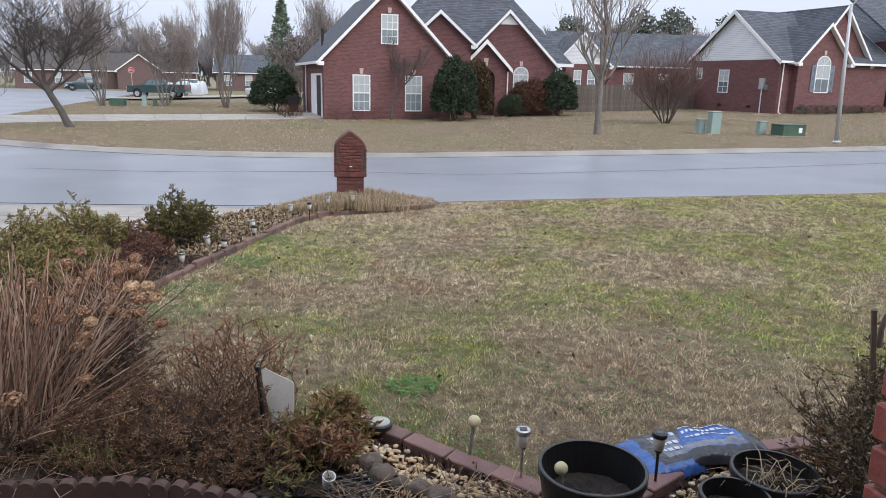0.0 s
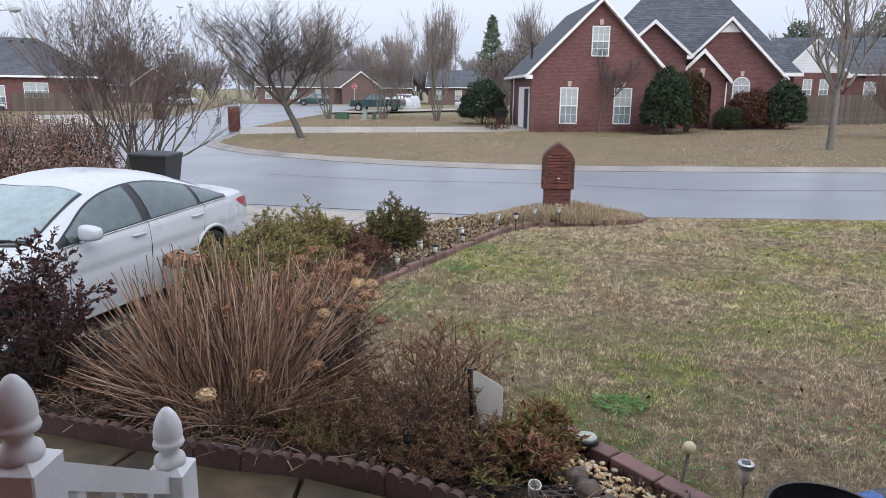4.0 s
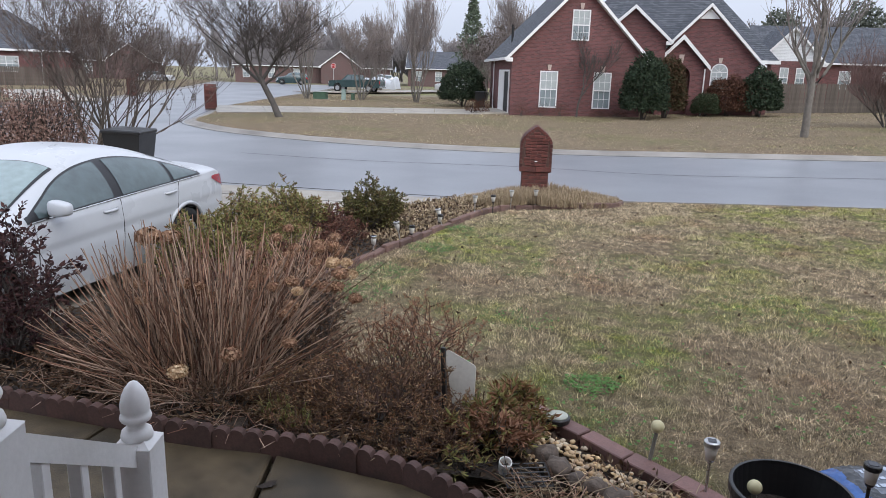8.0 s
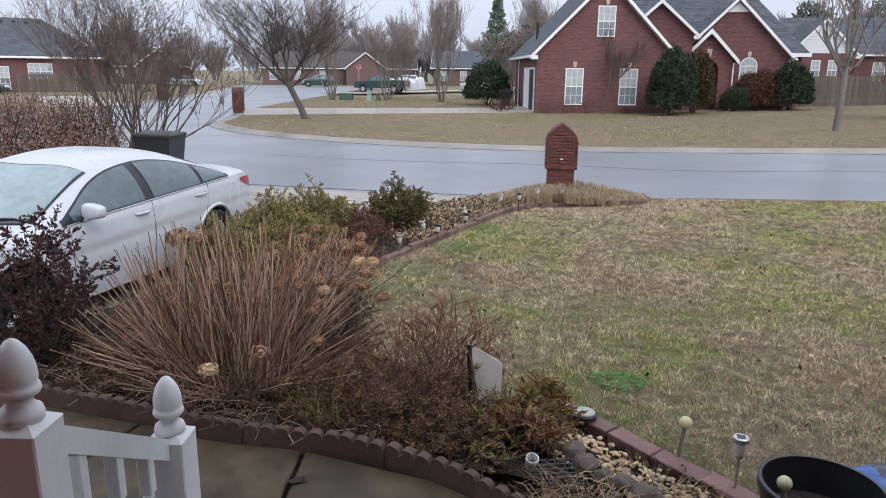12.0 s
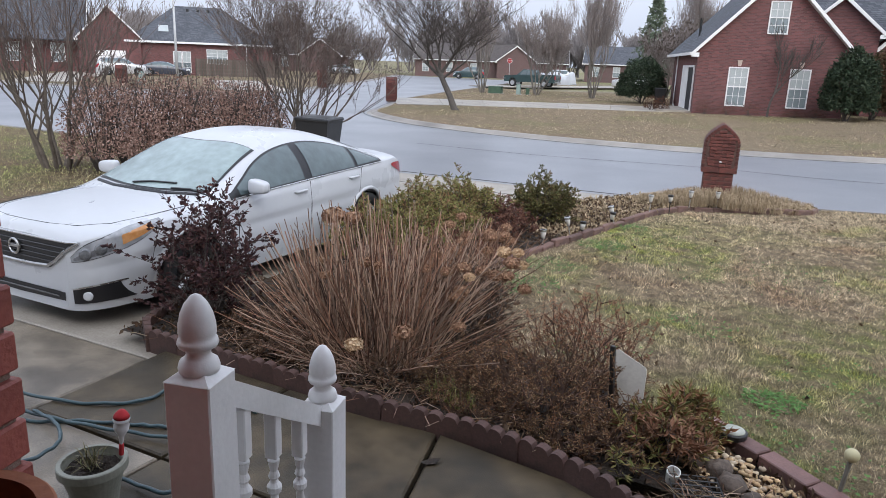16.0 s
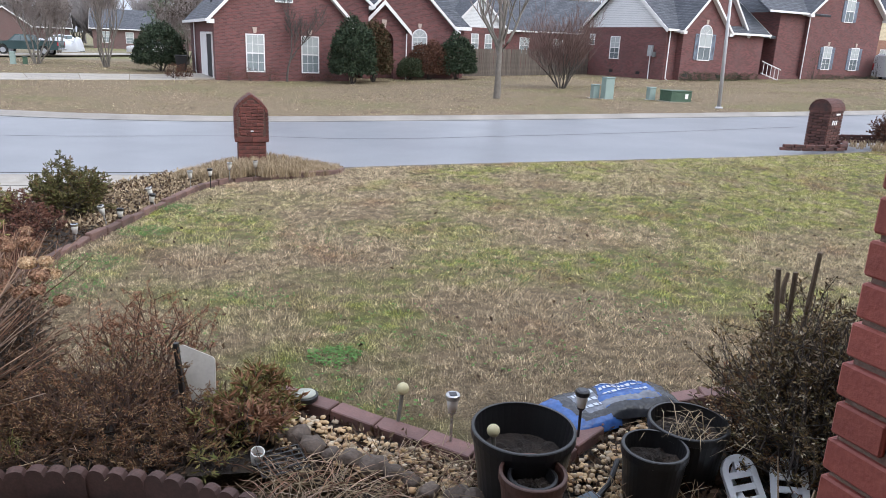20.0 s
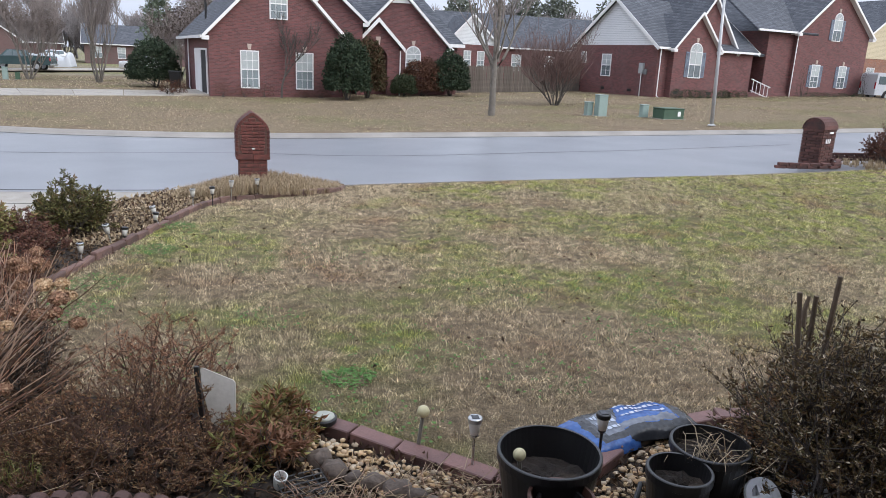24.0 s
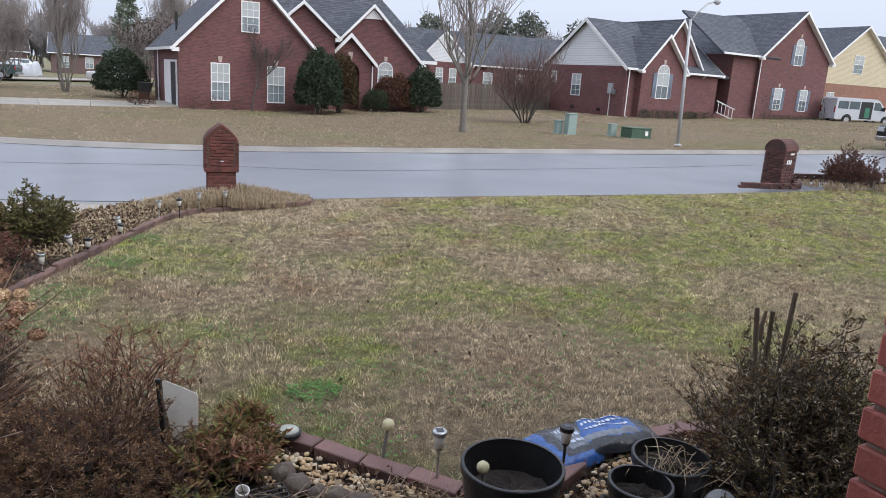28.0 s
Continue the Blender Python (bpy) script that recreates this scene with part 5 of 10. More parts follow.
def edger_mesh(w, scallops, h, t=0.05):
    top = []
    n = 7
    for s in range(scallops):
        for k in range(n + (s == scallops - 1)):
            u = k / n
            top.append((-w / 2 + w * (s + u) / scallops, h - 0.035 + 0.04 * math.sqrt(max(0, 1 - (2 * u - 1) ** 2))))
    o = [(-w / 2, -0.06)] + top + [(w / 2, -0.06)]
    return Acc().prism(o[::-1], -t / 2, t / 2).mesh("edging_block")


scallop = edger_mesh(0.285, 3, 0.122)
scallop.materials.append(EDGER)
edging = thing("scalloped_edging", pose(0, 0, 0), "brown scalloped concrete edging along the front walk", "edging")
rng = random.Random(3)
edge_line = smooth_line([(-4.42, 4.6), (-4.38, 4.1), (-4.1, 3.76), (-3.4, 3.71), (-2.75, 3.70), (-2.3, 3.63), (-1.9, 3.65), (-1.5, 3.68), (-1.05, 3.63), (-0.62, 3.48), (-0.32, 3.32), (-0.1, 3.19), (0.05, 3.08)], 14)


def along(line, step):
    """Points with headings every step metres."""
    out, acc = [], 0.0
    for p, q in zip(line, line[1:]):
        L = math.hypot(q[0] - p[0], q[1] - p[1])
        while acc <= L:
            t = acc / L if L else 0
            out.append((p[0] + (q[0] - p[0]) * t, p[1] + (q[1] - p[1]) * t, math.degrees(math.atan2(q[1] - p[1], q[0] - p[0]))))
            acc += step
        acc -= L
    return out


for x, y, an in along(edge_line, 0.29):
    part("edging_block", scallop, None, edging, m=pose(x, y, 0.0 + rng.uniform(-0.015, 0.012), rng.uniform(-5, 5), rng.uniform(-2, 2), an + rng.uniform(-4, 4)))

# raised border of the long bed beside the lawn
border = thing("bed_border", pose(0, 0, 0), "reddish concrete border stones along the planting bed", "edging")
stone = Acc().chamfer(-0.145, 0.145, -0.04, 0.04, -0.05, 0.075, 0.012).mesh("border_stone")
stone.materials.append(mat("faded_red_concrete", (0.16, 0.092, 0.075), (0.10, 0.06, 0.05), 0.8, 8, 70, 0.35, rand=0.25, dirt=(0.05, 0.04, 0.034), dirt_amount=0.6))
for x, y, an in along(BED_EDGE, 0.30):
    part("border_stone", stone, None, border, m=pose(x, y, gz(x, y) + rng.uniform(-0.015, 0.02), rng.uniform(-6, 6), rng.uniform(-3, 3), an + rng.uniform(-5, 5)))

paver_red = mat("red_paver", (0.20, 0.10, 0.085), (0.13, 0.07, 0.062), 0.6, 8, 80, 0.2, rand=0.25, dirt=(0.05, 0.035, 0.03), dirt_amount=0.4)
pavers = thing("paver_border", pose(0, 0, 0), "wet reddish brick pavers bordering the gravel bed", "edging")
paver = Acc().chamfer(-0.148, 0.148, -0.06, 0.06, -0.03, 0.045, 0.006).mesh("paver")
paver.materials.append(paver_red)
for line in ([(-0.33, 4.52), (-0.04, 4.30), (0.37, 4.0), (0.79, 3.68), (1.02, 3.58)], [(1.18, 3.62), (1.36, 3.76), (1.6, 3.97), (1.88, 4.12), (2.4, 4.24), (2.7, 4.2)]):
    for x, y, an in along(line, 0.305):
        part("paver", paver, None, pavers, m=pose(x, y, 0.035 + rng.uniform(-0.008, 0.008), rng.uniform(-3, 3), rng.uniform(-2, 2), an + rng.uniform(-2, 2)))

gravel = Acc()
rng = random.Random(12)
ico = [(0, 0, 1), (0.89, 0, 0.45), (0.28, 0.85, 0.45), (-0.72, 0.53, 0.45), (-0.72, -0.53, 0.45), (0.28, -0.85, 0.45), (0.72, 0.53, -0.45), (-0.28, 0.85, -0.45), (-0.89, 0, -0.45), (-0.28, -0.85, -0.45), (0.72, -0.53, -0.45), (0, 0, -1)]
ico_f = [(0, 1, 2), (0, 2, 3), (0, 3, 4), (0, 4, 5), (0, 5, 1), (1, 6, 2), (2, 7, 3), (3, 8, 4), (4, 9, 5), (5, 10, 1), (2, 6, 7), (3, 7, 8), (4, 8, 9), (5, 9, 10), (1, 10, 6), (6, 11, 7), (7, 11, 8), (8, 11, 9), (9, 11, 10), (10, 11, 6)]


def pebble(acc, x, y, z, r, rng, flat=0.6):
    an = rng.uniform(0, 6.28)
    sx, sy = r * rng.uniform(0.75, 1.3), r * rng.uniform(0.7, 1.05)
    ca, sa = math.cos(an), math.sin(an)
    j = [rng.uniform(0.85, 1.15) for _ in ico]
    acc.add([(x + (px * sx * ca - py * sy * sa) * k, y + (px * sx * sa + py * sy * ca) * k, z + pz * r * flat * k) for (px, py, pz), k in zip(ico, j)], ico_f)


band1 = [(-0.33, 4.4), (-0.04, 4.2), (0.37, 3.88), (0.79, 3.56), (1.1, 3.45)]
band2 = [(1.1, 3.45), (1.4, 3.66), (1.62, 3.85), (1.9, 4.0), (2.4, 4.12)]
for line, width in ((band1, 0.36), (band2, 0.34)):
    for x, y, an in along(line, 0.012):
        for _ in range(6):
            u = rng.random() ** 0.8 * width
            nx, ny = math.sin(radians(an)), -math.cos(radians(an))
            pebble(gravel, x + nx * u, y + ny * u, 0.035 + rng.uniform(0, 0.02), rng.uniform(0.011, 0.024), rng)
PEBBLE = foliage("river_pebbles", [(0.40, 0.25, 0.13), (0.60, 0.45, 0.27), (0.48, 0.31, 0.17), (0.68, 0.58, 0.43), (0.32, 0.24, 0.17), (0.56, 0.40, 0.22)], 0.45)
tagged(part("river_gravel", gravel, PEBBLE, smooth=True), "wet tan river pebbles beside the pavers", "gravel", kind="stuff")
rocks = thing("rock_row", pose(0, 0, 0), "row of brown field rocks behind the gravel", "rocks")
ROCK = mat("brown_field_rock", (0.13, 0.095, 0.072), (0.06, 0.046, 0.036), 0.75, 6, 50, 0.6, rand=0.25)
def rock_mesh(r, seed):
    """A rounded, dented stone."""
    a = Acc()
    nu_, nv_ = 14, 9
    for i in range(nv_ + 1):
        th_ = math.pi * i / nv_
        for k in range(nu_):
            ph_ = 2 * math.pi * k / nu_
            d = Vector((math.sin(th_) * math.cos(ph_), math.sin(th_) * math.sin(ph_), math.cos(th_)))
            q = r * (1 + 0.35 * noise.noise(d * 1.6 + Vector((seed * 3.1, 0, 0))) + 0.12 * noise.noise(d * 4 + Vector((0, seed, 0))))
            a.v.append((d.x * q * 1.25, d.y * q, d.z * q * 0.8))
    for i in range(nv_):
        for k in range(nu_):
            k2 = (k + 1) % nu_
            a.f.append((i * nu_ + k, (i + 1) * nu_ + k, (i + 1) * nu_ + k2, i * nu_ + k2))
    return a


for q, (x, y, an) in enumerate(along([(-0.3, 4.06), (-0.1, 3.92), (0.1, 3.78), (0.5, 3.45), (0.75, 3.3)], 0.125)):
    part("rock", rock_mesh(rng.uniform(0.045, 0.072), q), ROCK, rocks, m=pose(x + rng.uniform(-0.03, 0.03), y - 0.05 + rng.uniform(-0.03, 0.03), 0.06, 0, 0, rng.uniform(0, 180)), smooth=True)

# ---------------------------------------------------------------- garden lights and ornaments
CHROME = mat("brushed_steel", (0.55, 0.55, 0.55), (0.45, 0.45, 0.45), 0.28, 6, 60, 0.03, metal=0.9)
FROST = mat("frosted_plastic", (0.74, 0.73, 0.70), (0.66, 0.65, 0.62), 0.3, 6, 40, 0.0)
DARK_CAP = mat("solar_cell", (0.03, 0.032, 0.04), (0.02, 0.02, 0.028), 0.25)


def solar_light(x, y, h, steel=True, lean=(0, 0), label="steel solar path light with frosted lens"):
    th = thing("solar_light", pose(x, y, gz(x, y), lean[0], lean[1], 0), label, "garden light", "solar path lights")
    part("stake", Acc().tube([(0, 0, -0.05), (0, 0, h - 0.1)], [0.006, 0.009], 8), CHROME if steel else BLACK_PLASTIC, th)
    part("collar", Acc().lathe([(0.010, h - 0.125), (0.022, h - 0.11), (0.02, h - 0.095), (0.012, h - 0.092)], 12), CHROME if steel else BLACK_PLASTIC, th)
    part("lens", Acc().lathe([(0.024, h - 0.1), (0.034, h - 0.03), (0.034, h - 0.028), (0.0, h - 0.028)], 14), FROST, th, "frosted lens", smooth=True)
    part("cap", Acc().lathe([(0.036, h - 0.03), (0.04, h - 0.026), (0.04, h - 0.004), (0.036, h)], 16), CHROME if steel else BLACK_PLASTIC, th)
    part("solar_cell", Acc().box(-0.02, 0.02, -0.02, 0.02, h, h + 0.002), DARK_CAP, th)
    return th


solar_light(0.655, 3.80, 0.365)
solar_light(1.375, 3.77, 0.37, False, label="black solar path light beside the soil bags")
solar_light(-2.56, 8.06, 0.24)
solar_light(-2.72, 7.25, 0.30)
for (sx_, sy_, sh_, lx, ly, st) in ((-2.42, 8.72, 0.30, 8, -10, True), (-2.33, 8.85, 0.22, -4, 4, False), (-2.12, 9.75, 0.30, 3, -14, True), (-2.18, 9.7, 0.22, 0, 10, False), (-1.86, 10.75, 0.33, 0, 0, True), (-1.64, 11.1, 0.30, 0, 0, False), (-1.42, 11.5, 0.33, 0, 2, True), (-1.05, 11.75, 0.32, 2, 0, True)):
    solar_light(sx_, sy_, sh_, st, (lx, ly))
solar_light(-0.28, 4.38, 0.13, True, label="short steel solar light tilted in the gravel")


def orb_light(x, y, h, lx, ly, r=0.036):
    th = thing("orb_stake", pose(x, y, 0, lx, ly, 0), "yellowed glass orb on a thin stake", "garden light", "orb stakes")
    part("stake", Acc().tube([(0, 0, -0.03), (0, 0, h)], 0.011, 8), mat("grey_stake", (0.2, 0.19, 0.16)), th)
    prof = [(r * math.sin(math.pi * k / 12), h + r - 0.006 - r * math.cos(math.pi * k / 12)) for k in range(13)]
    part("orb", Acc().lathe(prof, 18), mat("yellowed_orb", (0.55, 0.5, 0.3), (0.46, 0.41, 0.24), 0.4), th, smooth=True)


orb_light(0.385, 4.05, 0.25, 0, 6)
orb_light(0.80, 3.36, 0.37, 0, -4, 0.032)
dish = thing("dish_light", pose(-0.14, 4.34, 0.08), "flat round garden light with pale lid on a paver", "garden light")
part("base", Acc().lathe([(0.07, 0.0), (0.078, 0.01), (0.08, 0.035), (0.076, 0.04)], 24), BLACK_PLASTIC, dish)
part("lid", Acc().lathe([(0.066, 0.038), (0.064, 0.046), (0.03, 0.05), (0.0, 0.05)], 24), mat("pale_lid", (0.42, 0.43, 0.36), (0.34, 0.35, 0.3), 0.4), dish, "pale round lid", smooth=True)

# ---------------------------------------------------------------- pots, bags, hose
def pot(name, x, y, z, r_top, r_bot, h, material, label, soil=0.75, ribs=0, rim=0.008, lean=(0, 0)):
    th = thing(name, pose(x, y, z, lean[0], lean[1], 0), label, "plant pot")
    t = 0.008
    prof = [(r_bot, 0), (r_bot + (r_top - r_bot) * 0.45, h * 0.45), (r_top, h - 0.045), (r_top + rim, h - 0.04), (r_top + rim, h - 0.004), (r_top + rim - 0.004, h), (r_top - t, h), (r_top - t, h - 0.02), (r_bot - t, 0.02)]
    part("body", Acc().lathe(prof, 40), material, th, smooth=False)
    rs = r_bot + (r_top - r_bot) * soil - t
    a = Acc()
    n = 28
    rng_ = random.Random(name + str(x))
    a.v = [(0, 0, h * soil)]
    for j in range(1, 6):
        for k in range(n):
            a.v.append((rs * j / 5 * math.cos(2 * math.pi * k / n), rs * j / 5 * math.sin(2 * math.pi * k / n), h * soil + rng_.uniform(-0.012, 0.012)))
    a.f = [(0, 1 + k, 1 + (k + 1) % n) for k in range(n)]
    for j in range(4):
        a.f += [(1 + j * n + k, 1 + (j + 1) * n + k, 1 + (j + 1) * n + (k + 1) % n, 1 + j * n + (k + 1) % n) for k in range(n)]
    part("soil", a, MULCH, th, "dark potting soil")
    return th


pot("planter_tub", 0.915, 3.34, 0.0, 0.245, 0.19, 0.42, BLACK_PLASTIC, "large black plastic tub with wet soil", 0.62, rim=0.008)
pot("plant_pot", 0.885, 3.06, 0.0, 0.145, 0.11, 0.36, mat("faded_brown_plastic", (0.10, 0.045, 0.032), (0.055, 0.026, 0.02), 0.5, 5, 50, 0.15), "faded brown plastic pot holding a smaller pot", 0.6)
pot("plant_pot", 0.885, 3.06, 0.16, 0.105, 0.085, 0.18, BLACK_PLASTIC, "small black nursery pot with gravelly soil", 0.7)
pot("plant_pot", 1.57, 3.27, 0.0, 0.155, 0.13, 0.32, BLACK_PLASTIC, "black plastic nursery pot with dead leaves", 0.72)
pot("plant_pot", 1.85, 3.47, 0.0, 0.20, 0.17, 0.33, BLACK_PLASTIC, "wide black nursery pot with dried grass", 0.75)
TERRA = mat("terracotta", (0.36, 0.13, 0.06), (0.27, 0.095, 0.045), 0.75, 5, 60, 0.2)
GREYGREEN = mat("grey_green_plastic", (0.24, 0.24, 0.195), (0.17, 0.17, 0.14), 0.5, 5, 50, 0.1)
pot("plant_pot", -2.74, 2.24, 0.0, 0.138, 0.095, 0.24, GREYGREEN, "grey-green pot with trimmed dry stems", 0.82, rim=0.015)
def porch_stand(x, y, z, r, label):
    """A three-legged stand on the porch whose top lies at z."""
    st_ = thing("plant_stand", pose(x, y, 0.6), label, "plant stand", "porch plant stands")
    part("top", Acc().lathe([(r + 0.005, z - 0.63), (r + 0.01, z - 0.62), (r + 0.01, z - 0.605), (r + 0.005, z - 0.6)], 20), TERRA, st_)
    for k in range(3):
        an = 2 * math.pi * k / 3
        part("leg", Acc().tube([(r * math.cos(an), r * math.sin(an), 0), (r * 0.8 * math.cos(an), r * 0.8 * math.sin(an), z - 0.62)], 0.015, 6), TERRA, st_)


porch_stand(-0.845, 0.71, 1.345, 0.1, "brick-red wooden plant stand on the porch")
pot("plant_pot", -0.845, 0.71, 1.345, 0.108, 0.075, 0.2, TERRA, "orange terracotta pot on the porch", 0.8, rim=0.014)
porch_stand(0.67, 1.16, 1.29, 0.09, "brick-red wooden plant stand on the porch")
pot("plant_pot", 0.67, 1.16, 1.29, 0.1, 0.075, 0.18, TERRA, "orange terracotta pot with dry twigs", 0.8, rim=0.012)

pot("plant_pot", 0.15, 3.15, 0.0, 0.06, 0.042, 0.12, TERRA, "small orange terracotta pot in the bed", 0.8, rim=0.008)
pot("plant_pot", 0.62, 2.97, 0.0, 0.082, 0.065, 0.2, mat("pale_plastic_pot", (0.42, 0.42, 0.42), (0.3, 0.3, 0.31), 0.4), "pale plastic pot with dark soil", 0.8, rim=0.008)
# festive stake ornament in the grey-green pot: a plain round-headed shape
orn = thing("stake_ornament", pose(-2.66, 2.33, 0.19, 4, 6, 30), "small red and white holiday figure on a stake", "ornament")
RED = mat("red_felt", (0.42, 0.02, 0.025), (0.33, 0.015, 0.02), 0.8)
a = Acc().lathe([(0.006, 0.0), (0.006, 0.12), (0.010, 0.13), (0.012, 0.16), (0.02, 0.175), (0.033, 0.2), (0.035, 0.22), (0.029, 0.238), (0.036, 0.244), (0.038, 0.254), (0.034, 0.263), (0.026, 0.275), (0.012, 0.295), (0.0, 0.3)], 14)
part("body", a, mat("white_felt", (0.62, 0.6, 0.6), (0.55, 0.53, 0.53), 0.8), orn, smooth=True)
part("hat", Acc().lathe([(0.0365, 0.264), (0.03, 0.28), (0.015, 0.298), (0.0, 0.304)], 14), RED, orn, "red hat", smooth=True)
part("scarf", Acc().lathe([(0.0095, 0.06), (0.0115, 0.065), (0.0115, 0.115), (0.0095, 0.12)], 12), RED, orn, "red and white striped band")

HOSE = mat("blue_green_hose", (0.055, 0.095, 0.105), (0.04, 0.07, 0.08), 0.35, 5, 60, 0.05)
hose = thing("garden_hose", pose(0, 0, 0), "blue-green rubber garden hose in loose coils", "hose")
def hose_run(pts, z=0.012):
    l = smooth_line(pts, 10)
    part("coil", Acc().tube([(x, y, z + 0.004 * math.sin(i)) for i, (x, y) in enumerate(l)], 0.011, 8), HOSE, hose, smooth=True)
hose_run([(-4.2, 2.45), (-3.72, 2.58), (-3.5, 2.71), (-3.2, 2.84), (-3.05, 2.9), (-2.8, 3.0), (-2.6, 2.95), (-2.55, 2.75)])
hose_run([(-4.3, 2.6), (-3.8, 2.62), (-3.4, 2.68), (-3.0, 2.78), (-2.7, 2.85), (-2.45, 2.7), (-2.5, 2.45), (-2.75, 2.42), (-2.95, 2.38)], 0.03)
hose_run([(-3.75, 2.62), (-3.55, 2.6), (-3.38, 2.52), (-3.3, 2.42), (-3.3, 2.25), (-3.45, 2.05)], 0.05)
hose_run([(-4.2, 2.75), (-3.7, 2.85), (-3.4, 3.05), (-3.35, 3.3), (-3.1, 3.4), (-2.7, 3.3)], 0.014)

# soil bags
BAG_W = mat("dark_bag_plastic", (0.04, 0.043, 0.05), (0.02, 0.022, 0.026), 0.22, 6, 25, 0.4)
BAG_B = mat("blue_bag_print", (0.05, 0.14, 0.40), (0.025, 0.07, 0.23), 0.22, 6, 25, 0.3)
BAG_INK = mat("pale_bag_lettering", (0.55, 0.6, 0.68), (0.4, 0.45, 0.55), 0.3)
BAG_S = mat("silver_bag_print", (0.20, 0.22, 0.26), (0.10, 0.11, 0.135), 0.25, 3, 25, 0.5)


def soil_bag(x, y, z, rz, tilt, L=0.66, W=0.42, H=0.12, seed=0):
    th = thing("soil_bag", pose(x, y, z, tilt, 0, rz), "dark plastic soil bag with blue printed band", "bag", "soil bags")
    nx, ny = 80, 56
    def top(u, v):
        e = (1 - abs(u) ** 4) * (1 - abs(v) ** 4)
        wr = 0.016 * noise.noise(Vector((u * 2.5 + seed, v * 3, seed))) + 0.005 * noise.noise(Vector((u * 13, v * 11, seed)))
        return max(0.004, H * max(e, 0) ** 0.55 + wr * (0.3 + e))
    grid = [[(u * L / 2 * (1 - 0.05 * v * v), v * W / 2 * (1 - 0.06 * u * u), top(u, v)) for v in [2 * j / ny - 1 for j in range(ny + 1)]] for u in [2 * i / nx - 1 for i in range(nx + 1)]]
    def patch(cond):
        a = Acc()
        idx = {}
        for i in range(nx):
            for j in range(ny):
                u, v = 2 * (i + 0.5) / nx - 1, 2 * (j + 0.5) / ny - 1
                if cond(u, v):
                    f = []
                    for p in ((i, j), (i + 1, j), (i + 1, j + 1), (i, j + 1)):
                        if p not in idx:
                            idx[p] = len(a.v)
                            a.v.append(grid[p[0]][p[1]])
                        f.append(idx[p])
                    a.f.append(tuple(f))
        return a
    edge = lambda u, v: 0.06 * noise.noise(Vector((u * 2.5, v * 2.5, seed + 4)))
    if seed < 5:
        blue = lambda u, v: u < -0.62 + edge(u, v) or (v < -0.72 and u < 0.3)
        pale = lambda u, v: -0.35 < u < 0.28 and -0.5 < v + edge(u, v) < 0.55
        rows, r0, r1 = (-0.28, 0.02, 0.32), -0.3, 0.2
    else:
        blue = lambda u, v: u < 0.48 + edge(u, v) and v > -0.62 + edge(v, u)
        pale = lambda u, v: u < 0.42 and v < -0.3 + edge(u, v) and v > -0.6
        rows, r0, r1 = (-0.05, 0.25, 0.52), -0.72, 0.3
    part("bag", patch(lambda u, v: not pale(u, v) and not blue(u, v)), BAG_W, th, smooth=True)
    part("print_band", patch(lambda u, v: blue(u, v) and not pale(u, v)), BAG_B, th, "blue printed band", smooth=True)
    part("print_panel", patch(lambda u, v: pale(u, v)), BAG_S, th, "silver printed panel", smooth=True)
    part("underside", Acc().box(-L / 2 * 0.93, L / 2 * 0.93, -W / 2 * 0.93, W / 2 * 0.93, 0.0, 0.003), BAG_W, th)
    rb = random.Random(seed)
    for v0 in rows:  # lettering too small to read, as bars
        u0 = r0
        while u0 < r1:
            du = rb.uniform(0.05, 0.13)
            a = Acc()
            for uu, vv in ((u0, v0), (u0 + du, v0), (u0 + du, v0 + 0.13), (u0, v0 + 0.13)):
                a.v.append((uu * L / 2 * (1 - 0.05 * vv * vv), vv * W / 2 * (1 - 0.06 * uu * uu), top(uu, vv) + 0.004))
            a.f.append((0, 1, 2, 3))
            part("print_bar", a, BAG_INK, th)
            u0 += du + 0.035
    return th


soil_bag(1.56, 4.08, 0.05, 22, 4, seed=1, L=0.58, W=0.40, H=0.085)
soil_bag(1.86, 4.14, 0.07, 6, -4, seed=7, L=0.56, W=0.40, H=0.095)

# white resin chair lying folded on its side by the pots
RESIN = mat("white_resin", (0.74, 0.77, 0.80), (0.62, 0.65, 0.68), 0.4, 6, 40, 0.08, dirt=(0.3, 0.3, 0.27), dirt_amount=0.4)
chair = thing("resin_chair", pose(2.13, 3.1, 0.02, -4, 0, -20), "white plastic garden chair lying on its side", "chair")
for k in range(2):
    a = Acc()
    n_, ro, ri = 14, 0.088, 0.056
    for i in range(n_):  # rounded head of the moulded panel
        t0, t1 = math.pi * i / n_, math.pi * (i + 1) / n_
        a.prism([(r_ * math.cos(t_), 0.15 + r_ * math.sin(t_)) for r_, t_ in ((ri, t0), (ro, t0), (ro, t1), (ri, t1))], -0.014, 0.014)
    a.box(-ro, -ri, -0.014, 0.014, 0.0, 0.15).box(ri, ro, -0.014, 0.014, 0.0, 0.15)
    for z_ in (0.0, 0.062, 0.124):
        a.box(-ri, ri, -0.012, 0.012, z_, z_ + 0.03)
    a.box(-0.014, 0.014, -0.012, 0.012, 0.154, 0.208)
    part("back_panel", a, RESIN, chair, m=pose(-0.1 + 0.2 * k, 0.03 * k, 0.03, -38, -10, 18 - 30 * k))
part("seat", Acc().chamfer(-0.2, 0.2, -0.15, 0.1, 0.0, 0.03, 0.01), RESIN, chair, m=pose(0, -0.06, 0.01, 6, 0, 0))
